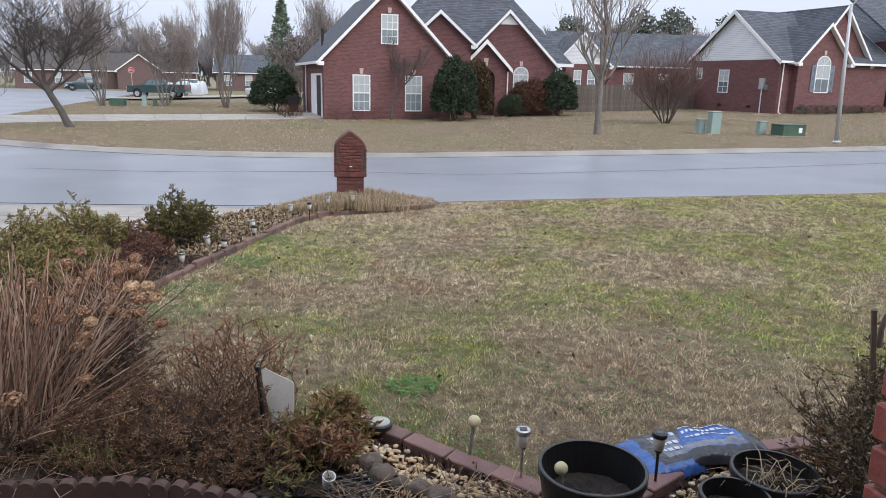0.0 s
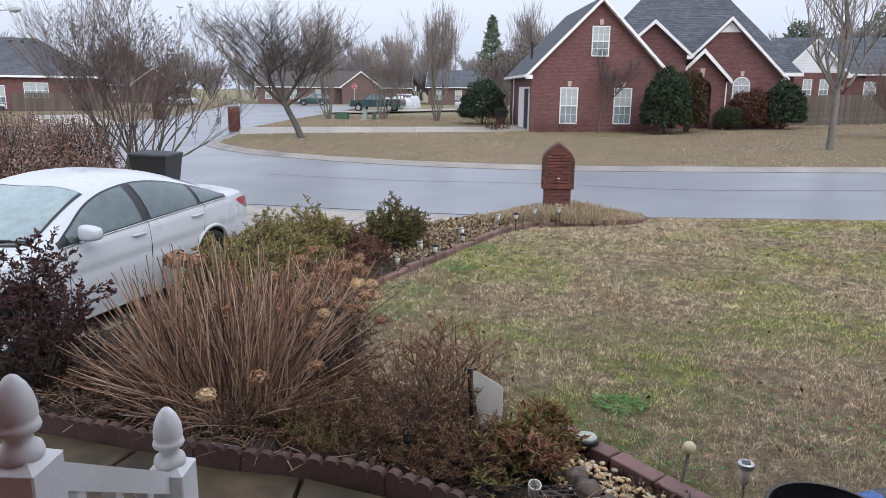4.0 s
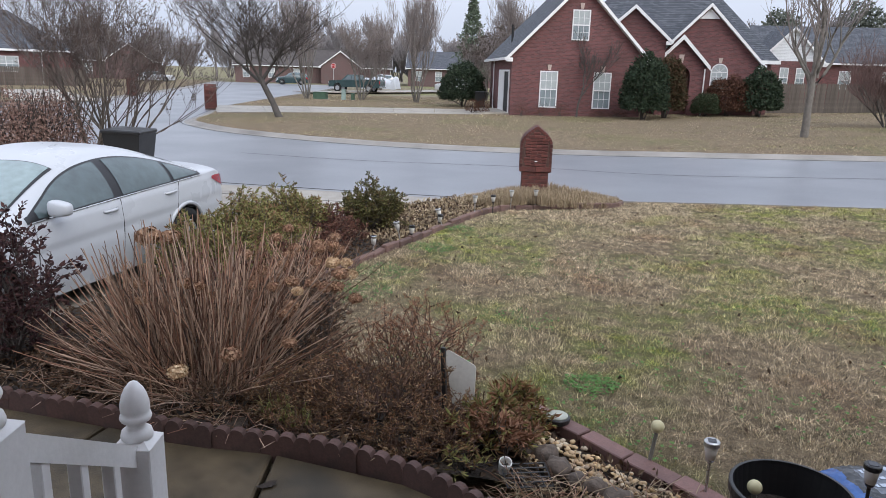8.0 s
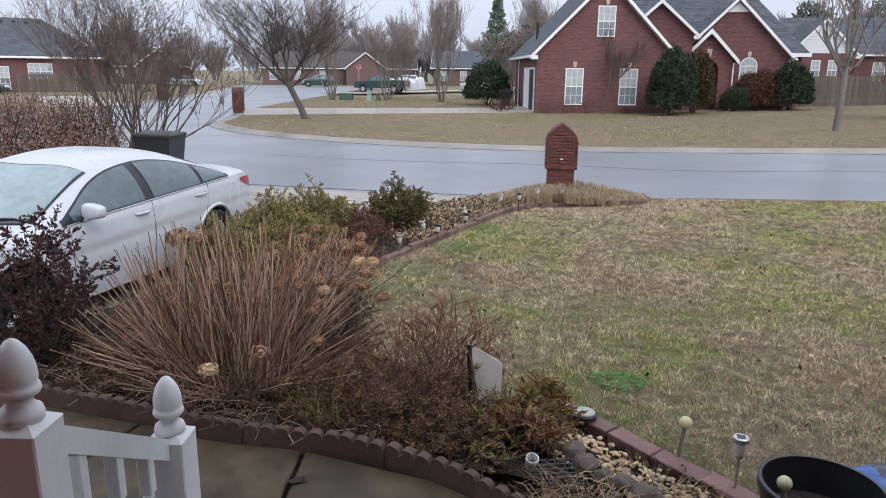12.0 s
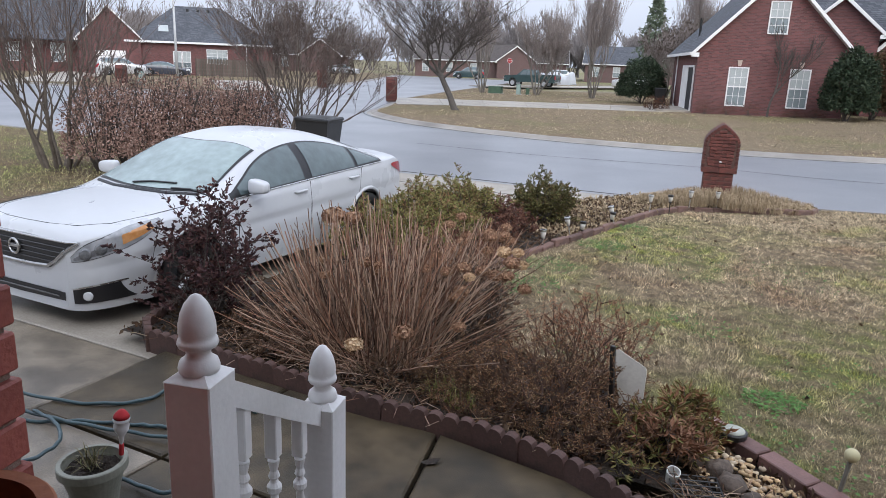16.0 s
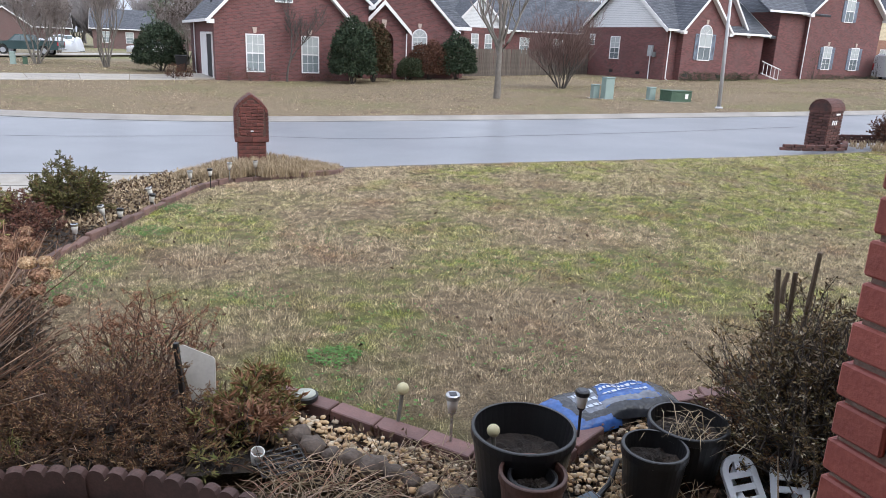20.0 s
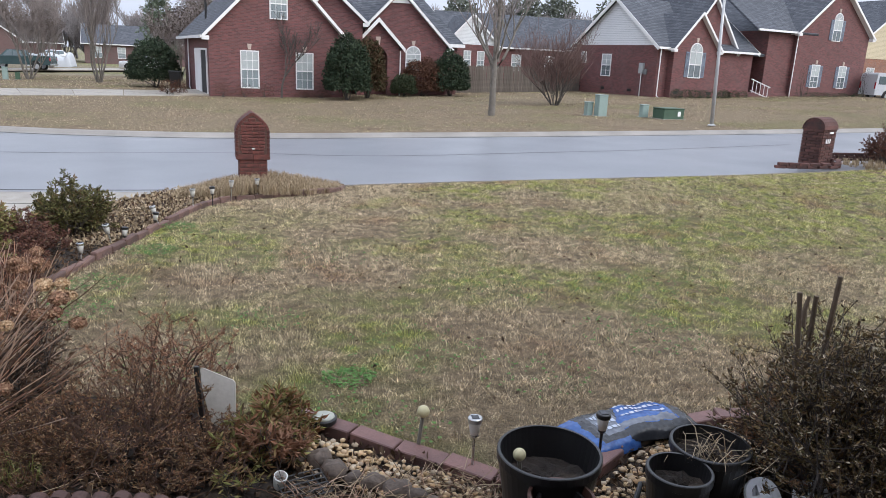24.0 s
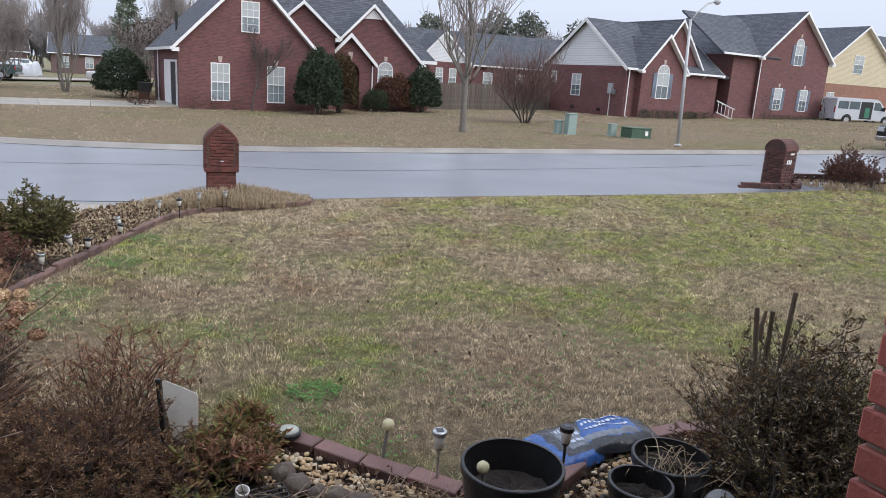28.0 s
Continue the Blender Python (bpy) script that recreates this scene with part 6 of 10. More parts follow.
for k in range(2):
    part("leg", Acc().tube([(-0.12 + 0.24 * k, -0.1, 0.04), (-0.16 + 0.3 * k, 0.15, 0.06), (-0.1 + 0.3 * k, 0.34, 0.05)], [0.02, 0.018, 0.015], 8), RESIN, chair)

blower = thing("garden_tool", pose(1.22, 3.22, 0.03, 0, 0, 25), "grey-blue plastic garden tool with a black cord", "tool")
part("head", Acc().chamfer(-0.09, 0.09, -0.05, 0.05, 0, 0.05, 0.015), mat("grey_blue_plastic", (0.14, 0.18, 0.21)), blower)
part("handle", Acc().tube([(0.08, 0, 0.03), (0.18, 0.02, 0.06), (0.32, 0.1, 0.10), (0.42, 0.15, 0.04)], 0.014, 8), BLACK_PLASTIC, blower)

sign = thing("yard_sign", pose(-0.80, 4.22, 0.0, 0, 0, -20), "white plastic yard sign on a black stake", "sign")
pts = [(0.02, 0.16), (0.15, 0.12), (0.17, 0.14), (0.15, 0.41), (0.138, 0.425), (-0.05, 0.475), (-0.08, 0.46)]
part("panel", Acc().prism(pts, -0.006, 0.0), mat("grey_white_plastic", (0.58, 0.55, 0.49), (0.48, 0.45, 0.40), 0.4), sign, m=pose(0, 0.012, 0, -10, 0, 0))
part("stake", Acc().chamfer(-0.014, 0.014, -0.012, 0.012, 0.0, 0.52, 0.003), BLACK_PLASTIC, sign, m=pose(0, 0, 0, 0, -4, 0))
crate = thing("nursery_tray", pose(-0.25, 3.72, 0.02, 4, 0, 20), "black wire nursery tray", "tray")
a = Acc()
for k in range(6):
    a.tube([(-0.12 + 0.048 * k, -0.1, 0.05), (-0.12 + 0.048 * k, 0.1, 0.05)], 0.004, 4)
    a.tube([(-0.12, -0.1 + 0.04 * k, 0.05), (0.12, -0.1 + 0.04 * k, 0.05)], 0.004, 4)
part("mesh", a, BLACK_PLASTIC, crate)
part("cup", Acc().lathe([(0.026, 0.0), (0.034, 0.05), (0.036, 0.085), (0.031, 0.085), (0.028, 0.05), (0.022, 0.01)], 16), FROST, thing("plastic_cup", pose(-0.38, 3.78, 0.03, 20, 10, 0), "small white plastic cup in the bed", "cup"))
for (sx_, sy_) in ((-1.55, 3.35), (-2.4, 4.6)):
    lf = thing("fallen_leaf", pose(sx_, sy_, 0.006, 8, 5, sx_ * 90), "curled dark fallen leaf", "leaf")
    part("blade", Acc().add([(-0.06, 0, 0.012), (-0.02, 0.03, 0.0), (0.03, 0.025, 0.006), (0.06, 0, 0.014), (0.03, -0.025, 0.004), (-0.02, -0.03, 0.008)], [(0, 1, 2, 3, 4, 5)]), MULCH, lf)

# ---------------------------------------------------------------- street furniture
lampm = thing("street_lamp", pose(14.15, 24.55, 0.36, 0, -2.2, 0), "tall grey steel street lamp with cobra head", "street lamp")
part("pole", Acc().tube([(0, 0, 0), (0, 0, 2.5), (0, 0, 4.5)], [0.07, 0.058, 0.045], 12), STEEL, lampm, smooth=True)
part("arm", Acc().tube([(0, 0, 4.4), (0.25, 0, 4.75), (0.6, 0, 5.05), (0.85, 0, 5.12)], 0.03, 8), STEEL, lampm, smooth=True)
part("head", Acc().lathe([(0.0, -0.12), (0.09, -0.08), (0.13, 0.0), (0.1, 0.05), (0.0, 0.07)], 14, 0.98, 0, 5.13), STEEL, lampm, smooth=True)
part("base", Acc().lathe([(0.14, 0), (0.14, 0.03), (0.1, 0.06)], 12), STEEL, lampm)
lamp2 = thing("street_lamp", pose(-38.0, 36.0, -0.2), "tall grey steel street lamp on the corner", "street lamp")
part("pole", Acc().tube([(0, 0, 0), (0, 0, 3), (0, 0, 6.1)], [0.1, 0.08, 0.06], 10), STEEL, lamp2, smooth=True)
part("arm", Acc().tube([(0, 0, 6.0), (0.6, 0.1, 6.4), (1.4, 0.2, 6.62), (2.2, 0.3, 6.68)], 0.035, 8), STEEL, lamp2)
part("head", Acc().lathe([(0.0, -0.42), (0.1, -0.36), (0.17, -0.1), (0.15, 0.2), (0.06, 0.36), (0.0, 0.38)], 14), STEEL, lamp2, m=pose(2.5, 0.34, 6.66, 0, 84, 8), smooth=True)



def utility_box(x, y, w, d, h, material, label, name="utility_box", rz=10):
    th = thing(name, pose(x, y, gz(x, y) - 0.01, 0, 0, rz), label, "utility box")
    part("cabinet", Acc().chamfer(-w / 2, w / 2, -d / 2, d / 2, 0, h, 0.02), material, th)
    part("lid", Acc().chamfer(-w / 2 - 0.015, w / 2 + 0.015, -d / 2 - 0.015, d / 2 + 0.015, h, h + 0.05, 0.015), material, th)
    part("pad", Acc().box(-w / 2 - 0.08, w / 2 + 0.08, -d / 2 - 0.08, d / 2 + 0.08, -0.03, 0.04), CONCRETE, th)
    return th


utility_box(11.28, 29.4, 0.28, 0.28, 0.55, MINT_BOX, "short pale green utility pedestal")
utility_box(11.7, 29.1, 0.42, 0.36, 0.86, MINT_BOX, "tall pale green utility pedestal")
utility_box(13.45, 28.7, 0.3, 0.26, 0.5, MINT_BOX, "narrow pale green utility pedestal")
ub = utility_box(14.2, 28.0, 1.0, 0.75, 0.42, GREEN_BOX, "low dark green transformer box")
part("tag", Acc().box(0.18, 0.32, -0.385, -0.375, 0.15, 0.34), WHITE, ub)
utility_box(-21.1, 50.8, 0.95, 0.8, 0.5, GREEN_BOX, "dark green transformer box by the trees")
utility_box(-18.2 - 1.0, 50.6, 0.3, 0.3, 0.75, MINT_BOX, "grey utility pedestal by the trees")
utility_box(-18.6, 50.9, 0.25, 0.25, 0.45, GREEN_BOX, "small green utility pedestal by the trees")
utility_box(-40.5, 35.2, 0.3, 0.3, 0.9, MINT_BOX, "pale green utility pedestal on the corner")

stop = thing("stop_sign", pose(-31.5, 79.5, -0.2, 0, 0, 20), "red octagonal stop sign on a steel post", "sign")
part("post", Acc().tube([(0, 0, 0), (0, 0, 2.7)], 0.03, 6), STEEL, stop)
o8 = lambda r: [(r * math.cos(math.pi * (2 * k + 1) / 8), 2.6 + r * math.sin(math.pi * (2 * k + 1) / 8)) for k in range(8)]
part("plate", Acc().prism(o8(0.28), -0.05, -0.035), RED, stop, "red octagonal plate")
part("border", Acc().prism(o8(0.31), -0.034, -0.03), WHITE, stop)
tx = bpy.data.curves.new("stop_text", "FONT")
tx.body, tx.size, tx.align_x, tx.align_y, tx.extrude = "STOP", 0.19, "CENTER", "CENTER", 0.003
to = new("lettering", tx)
to.parent, to.matrix_basis = stop, pose(0, -0.055, 2.6, 90, 0, 0)
tx.materials.append(WHITE)

bin_ = thing("wheelie_bin", pose(-8.2, 11.35, 0.0, 0, 2, 12), "black plastic wheeled bin behind the parked car", "bin")
part("body", Acc().add([(-0.25, -0.27, 0.08), (0.25, -0.27, 0.08), (0.25, 0.27, 0.08), (-0.25, 0.27, 0.08), (-0.32, -0.36, 0.92), (0.32, -0.36, 0.92), (0.32, 0.36, 0.92), (-0.32, 0.36, 0.92)], [(0, 1, 5, 4), (1, 2, 6, 5), (2, 3, 7, 6), (3, 0, 4, 7), (3, 2, 1, 0), (4, 5, 6, 7)]), BLACK_PLASTIC, bin_)
part("lid", Acc().chamfer(-0.34, 0.34, -0.4, 0.38, 0.92, 0.99, 0.02), BLACK_PLASTIC, bin_)
part("handle", Acc().tube([(-0.25, 0.38, 0.95), (-0.25, 0.46, 0.95), (0.25, 0.46, 0.95), (0.25, 0.38, 0.95)], 0.015, 6), BLACK_PLASTIC, bin_)
for s in (-1, 1):
    part("wheel", Acc().tube([(s * 0.22, 0.28, 0.1), (s * 0.29, 0.28, 0.1)], 0.1, 14), BLACK_PLASTIC, bin_)
bin2 = copy_thing(bin_, pose(-8.0, 44.9, 0.0, 0, 0, 5))
tagged(bin2, "black plastic wheeled bin beside the brick house", "bin")

# board fence between the houses
fence = thing("board_fence", pose(0, 0, 0), "weathered dark wooden privacy fence between houses", "fence")
board = Acc().prism([(-0.068, 0), (0.068, 0), (0.068, 1.72), (0.03, 1.8), (-0.03, 1.8), (-0.068, 1.72)], -0.01, 0.01).mesh("board")
board.materials.append(FENCE)
rng = random.Random(21)
for (xa, ya), (xb, yb) in (((8.6, 47.5), (15.0, 50.5)), ((15.0, 50.5), (20.0, 53.5))):
    L = math.hypot(xb - xa, yb - ya)
    an = math.degrees(math.atan2(yb - ya, xb - xa))
    n = int(L / 0.15)
    for k in range(n):
        t = (k + 0.5) / n
        X, Y = xa + (xb - xa) * t, ya + (yb - ya) * t
        part("board", board, None, fence, m=pose(X, Y, gz(X, Y) + rng.uniform(-0.02, 0.02), 0, rng.uniform(-1, 1), an))
    for z_ in (0.4, 1.4):
        part("rail", Acc().tube([(xa, ya + 0.04, gz(xa, ya) + z_), (xb, yb + 0.04, gz(xb, yb) + z_)], 0.04, 4), FENCE, fence)
f2 = thing("board_fence", pose(0, 0, 0), "weathered grey wooden fence beside the low house", "fence")
for (xa, ya), (xb, yb) in (((-57.5, 58.0), (-51.5, 64.5)),):
    L = math.hypot(xb - xa, yb - ya)
    an = math.degrees(math.atan2(yb - ya, xb - xa))
    n = int(L / 0.15)
    for k in range(n):
        t = (k + 0.5) / n
        part("board", board, None, f2, m=pose(xa + (xb - xa) * t, ya + (yb - ya) * t - 1.2, -0.35, 0, 0, an))


# ---------------------------------------------------------------- vehicles
CAR_WHITE = mat("white_car_paint", (0.50, 0.515, 0.54), (0.485, 0.50, 0.525), 0.3, 2, 20, 0.0, spec=0.35, coat=0.1)
CAR_GREY = mat("blue_grey_car_paint", (0.05, 0.055, 0.075), (0.04, 0.045, 0.06), 0.25, 2, 20, 0.0, coat=0.5)
CAR_SILVER = mat("silver_car_paint", (0.5, 0.5, 0.5), (0.46, 0.46, 0.46), 0.3, 2, 20, 0.0, metal=0.3, coat=0.5)
CAR_GREEN = mat("dark_green_truck_paint", (0.022, 0.05, 0.05), (0.018, 0.04, 0.042), 0.25, 2, 20, 0.0, coat=0.5)
CAR_BLACK = mat("black_car_paint", (0.02, 0.02, 0.022), (0.016, 0.016, 0.018), 0.25, 2, 20, 0.0, coat=0.5)
# teal base colours of both glasses stand in for reflected sky and cabin
CAR_GLASS = mat("tinted_car_glass", (0.085, 0.12, 0.125), (0.055, 0.075, 0.08), 0.1, 1.5, 10, 0.0, spec=0.9)
WIND_GLASS = mat("windscreen_glass", (0.27, 0.345, 0.345), (0.17, 0.215, 0.215), 0.1, 1.2, 10, 0.0, spec=0.9)
TRIM_SHADE_BLACK = mat("black_trim_and_shade", (0.015, 0.015, 0.017), (0.01, 0.01, 0.012), 0.4)
RUBBER = mat("tyre_rubber", (0.02, 0.02, 0.02), (0.014, 0.014, 0.014), 0.85)
ALLOY = mat("alloy_wheel", (0.5, 0.5, 0.51), (0.4, 0.4, 0.41), 0.3, 5, 30, 0.0, metal=0.8)
LAMP_RED = mat("red_tail_lens", (0.35, 0.02, 0.03), (0.25, 0.012, 0.02), 0.12)
LAMP_CLEAR = mat("clear_headlight_lens", (0.60, 0.61, 0.63), (0.46, 0.47, 0.49), 0.06, 3, 12, 0.0, spec=0.8)
LAMP_AMBER = mat("amber_lens", (0.54, 0.28, 0.12), (0.44, 0.19, 0.06), 0.15, 14, 40)


def curve(tab, x):
    """Smooth interpolation in a table of (x, value)."""
    if x <= tab[0][0]:
        return tab[0][1]
    for i in range(len(tab) - 1):
        (xa, va), (xb, vb) = tab[i], tab[i + 1]
        if x <= xb:
            t = (x - xa) / (xb - xa)
            m0 = ((vb - va) / (xb - xa) + ((va - tab[i - 1][1]) / (xa - tab[i - 1][0]) if i else (vb - va) / (xb - xa))) / 2
            m1 = ((vb - va) / (xb - xa) + ((tab[i + 2][1] - vb) / (tab[i + 2][0] - xb) if i + 2 < len(tab) else (vb - va) / (xb - xa))) / 2
            h = xb - xa
            return (2 * t ** 3 - 3 * t * t + 1) * va + (t ** 3 - 2 * t * t + t) * h * m0 + (-2 * t ** 3 + 3 * t * t) * vb + (t ** 3 - t * t) * h * m1
    return tab[-1][1]


SEDAN = dict(L=4.86, axles=(0.98, 3.76), wheel=0.335,
             top=[(0, 0.765), (0.05, 0.815), (0.25, 0.862), (0.65, 0.897), (1.0, 0.918), (1.2, 0.938), (1.43, 1.06), (1.73, 1.228), (2.03, 1.355), (2.4, 1.42), (2.78, 1.435), (3.15, 1.41), (3.5, 1.34), (3.87, 1.23), (4.2, 1.13), (4.4, 1.095), (4.65, 1.075), (4.78, 1.03), (4.86, 0.86)],
             belt=[(0, 0.72), (0.1, 0.765), (0.4, 0.80), (1.0, 0.838), (1.5, 0.885), (2.5, 0.935), (3.5, 0.975), (4.2, 0.99), (4.7, 0.95), (4.86, 0.78)],
             width=[(0, 0.60), (0.03, 0.69), (0.08, 0.755), (0.2, 0.825), (0.45, 0.882), (0.95, 0.908), (2.5, 0.915), (3.8, 0.91), (4.3, 0.875), (4.6, 0.82), (4.78, 0.75), (4.86, 0.66)],
             ws=(1.36, 2.12), rear=(3.62, 4.22), side=(1.62, 4.02), pillar=(2.74, 3.62), roofdrop=0.10)
SUV = dict(L=4.7, axles=(0.9, 3.6), wheel=0.36,
           top=[(0, 0.7), (0.1, 0.9), (0.7, 1.05), (1.2, 1.12), (1.5, 1.3), (1.9, 1.58), (2.3, 1.68), (3.4, 1.68), (4.1, 1.6), (4.45, 1.3), (4.65, 1.05), (4.7, 0.8)],
           belt=[(0, 0.62), (0.3, 0.8), (1.2, 1.0), (3.5, 1.08), (4.4, 1.08), (4.7, 0.78)],
           width=[(0, 0.62), (0.2, 0.82), (0.8, 0.92), (3.8, 0.93), (4.4, 0.88), (4.7, 0.76)],
           ws=(1.3, 2.0), rear=(4.05, 4.45), side=(1.6, 4.1), pillar=(2.55, 3.5), roofdrop=0.1)

def vehicle(name, m, spec, paint, label, nx=70, nu=22, detail=False, group=""):
    """A car body drawn out along x from the nose; glass, lamps and trim are cut from the same skin."""
    th = thing(name, m, label, "car", group)
    L, R = spec["L"], spec["wheel"]
    xs = [L * (0.5 - 0.5 * math.cos(math.pi * (0.04 + 0.92 * i / nx))) for i in range(nx + 1)]
    xs = [L * (x - xs[0]) / (xs[-1] - xs[0]) for x in xs]
    low = 0.2
    half = []
    n1 = nu // 2
    for x in xs:
        w, b, t = curve(spec["width"], x), curve(spec["belt"], x), curve(spec["top"], x)
        t = max(t, b + 0.02)
        row = []
        for j in range(n1):
            s = j / n1
            z = low + (b - low) * s
            bulge = 1 - 0.07 * (1 - s) ** 3 - 0.03 * max(0, s - 0.7) / 0.3 - 0.012 * math.exp(-((s - 0.62) / 0.06) ** 2)
            row.append((x, w * bulge, z))
        hgt = t - b
        tall = min(1, max(0, (hgt - 0.10) / 0.3))
        for j in range(nu + 1):
            an = math.pi / 2 * j / nu
            ex = 0.95 - 0.45 * tall
            yy = math.cos(an) ** ex
            zz = math.sin(an) ** (0.95 - 0.05 * tall)
            y = w * 0.955 * yy * (1 - 0.20 * tall * zz * min(1, hgt / 0.45))
            row.append((x, y, b + hgt * zz))
        half.append(row)
    nr = len(half[0])
    mirror = [[(x, -y, z) for x, y, z in row] for row in half]

    def kind(i, j):
        p = [half[i + a][j + b] for a in (0, 1) for b in (0, 1)]
        x, y, z = (sum(q[k] for q in p) / 4 for k in range(3))
        b, t = curve(spec["belt"], x), curve(spec["top"], x)
        for ax in spec["axles"]:
            if (x - ax) ** 2 + (z - R) ** 2 < (R + 0.055) ** 2 and j < n1:
                return None
        if detail:
            return "body"
        up = j >= n1
        frac = (z - b) / max(0.05, t - b)
        hgt = t - b
        if up and hgt > 0.16:
            side_like = y > curve(spec["width"], x) * 0.60 and z < t - spec["roofdrop"] * 0.75
            if spec["side"][0] < x < spec["side"][1] and side_like and z > b + 0.035 and z < t - spec["roofdrop"] * 0.55 and y > 0.5:
                if all(abs(x - q) > 0.035 for q in spec["pillar"]):
                    return "side_glass"
                return "pillar"
        if up and spec["ws"][0] < x < spec["ws"][1] and z > b + 0.1 and y < curve(spec["width"], x) * (0.80 - 0.12 * (x - spec["ws"][0])):
            if frac > 0.55:
                return "windscreen"
        if up and spec["rear"][0] < x < spec["rear"][1] and y < curve(spec["width"], x) * 0.66 and frac > 0.6:
            return "rear_glass"
        if x > L - 0.35 and y > curve(spec["width"], x) * 0.8 and b - 0.25 < z < b - 0.02:
            return "tail_lamp"
        if x < 0.4 and y > curve(spec["width"], x) * 0.66 and b - 0.22 < z < b - 0.03:
            return "headlight"
        if x < 0.06 and z > 0.45:
            return "grille"
        return "body"
    groups = {}
    for i in range(len(xs) - 1):
        for j in range(nr - 1):
            k = kind(i, j)
            if k:
                groups.setdefault(k, []).append((i, j))
    mats_ = dict(body=paint, side_glass=CAR_GLASS, pillar=TRIM_SHADE_BLACK, windscreen=WIND_GLASS, rear_glass=CAR_GLASS, tail_lamp=LAMP_RED, headlight=LAMP_CLEAR, amber_lens=LAMP_AMBER, grille=TRIM_SHADE_BLACK, lower_grille=TRIM_SHADE_BLACK, fog_recess=TRIM_SHADE_BLACK)
    for k, cells in groups.items():
        sides = ((half, False), (mirror, True))
        if k in ("body", "windscreen", "rear_glass", "grille", "lower_grille"):
            batches = [sides]
        else:
            batches = [(sides[0],), (sides[1],)]
        for batch in batches:
            a = Acc()
            for rows, flip in batch:
                idx = {}
                for i, j in cells:
                    f = []
                    for p in ((i, j), (i + 1, j), (i + 1, j + 1), (i, j + 1)):
                        if p not in idx:
                            idx[p] = len(a.v)
                            a.v.append(rows[p[0]][p[1]])
                        f.append(idx[p])
                    a.f.append(tuple(f[::-1] if flip else f))
            if k == "body":
                for rows_i in (0, -1):
                    ring = [half[rows_i][j] for j in range(nr)] + [mirror[rows_i][j] for j in range(nr - 1, -1, -1)]
                    o = len(a.v)
                    a.v.extend(ring)
                    a.f.append(tuple(range(o, o + len(ring))) if rows_i else tuple(range(o + len(ring) - 1, o - 1, -1)))
            me = a.mesh(k, True, True)
            part(k, me, mats_[k], th)
    part("underbody", Acc().box(0.45, L - 0.45, -0.62, 0.62, 0.18, 0.55), TRIM_SHADE_BLACK, th)
    for ax in spec["axles"]:
        for s in (-1, 1):
            wy = s * (curve(spec["width"], ax) - 0.11)
            wh = new("wheel")
            wh.parent, wh.matrix_basis = th, pose(ax, wy, R, 90, 0, 0)
            part("tyre", Acc().lathe([(R * 0.62, -0.10), (R * 0.93, -0.11), (R, -0.075), (R, 0.075), (R * 0.93, 0.11), (R * 0.62, 0.10)], 28, close=True), RUBBER, wh, smooth=True)
            a = Acc().lathe([(R * 0.63, -0.09), (R * 0.66, 0.0), (R * 0.63, 0.09), (R * 0.58, 0.06), (R * 0.58, -0.06)], 28, close=True)
            for q in range(5):
                an = 2 * math.pi * q / 5
                c, s_ = math.cos(an), math.sin(an)
                a.tube([(0.03 * c, 0.03 * s_, 0.07 if s < 0 else -0.07), (R * 0.6 * c, R * 0.6 * s_, 0.085 if s < 0 else -0.085)], [0.035, 0.028], 6)
            a.lathe([(0.06, -0.085), (0.06, 0.085)], 12)
            part("rim", a, ALLOY, wh)
            part("wheel_well", Acc().lathe([(R + 0.06, -0.12), (R + 0.06, 0.10)], 20), TRIM_SHADE_BLACK, th, m=pose(ax, s * (abs(wy) - 0.16), R, 90, 0, 0))
    return th


car = vehicle("parked_sedan", pose(-5.51, 3.72, -0.105, 0, 0.7, 90), SEDAN, CAR_WHITE, "white four-door sedan parked on the driveway", 210, 44, True)


def skin(x, z, s):
    """Point of the near car's skin on side s at length x and height z."""
    w, b, t = curve(SEDAN["width"], x), curve(SEDAN["belt"], x), curve(SEDAN["top"], x)
    t = max(t, b + 0.02)
    if z <= b:
        q = (z - 0.2) / (b - 0.2)
        return Vector((x, s * w * (1 - 0.07 * (1 - q) ** 3 - 0.03 * max(0, q - 0.7) / 0.3), z))
    hgt = t - b
    tall = min(1, max(0, (hgt - 0.10) / 0.3))
    zz = min(1, (z - b) / hgt)
    an = math.asin(zz ** (1 / (0.95 - 0.05 * tall)))
    return Vector((x, s * w * 0.955 * math.cos(an) ** (0.95 - 0.45 * tall) * (1 - 0.20 * tall * zz * min(1, hgt / 0.45)), z))


def skin_top(x, y):
    """The same skin found from above, at length x and offset y."""
    lo, hi = curve(SEDAN["belt"], x), max(curve(SEDAN["top"], x), curve(SEDAN["belt"], x) + 0.02)
    for _ in range(22):
        mid = (lo + hi) / 2
        lo, hi = (mid, hi) if skin(x, mid, 1).y > abs(y) else (lo, mid)
    return Vector((x, y, lo))


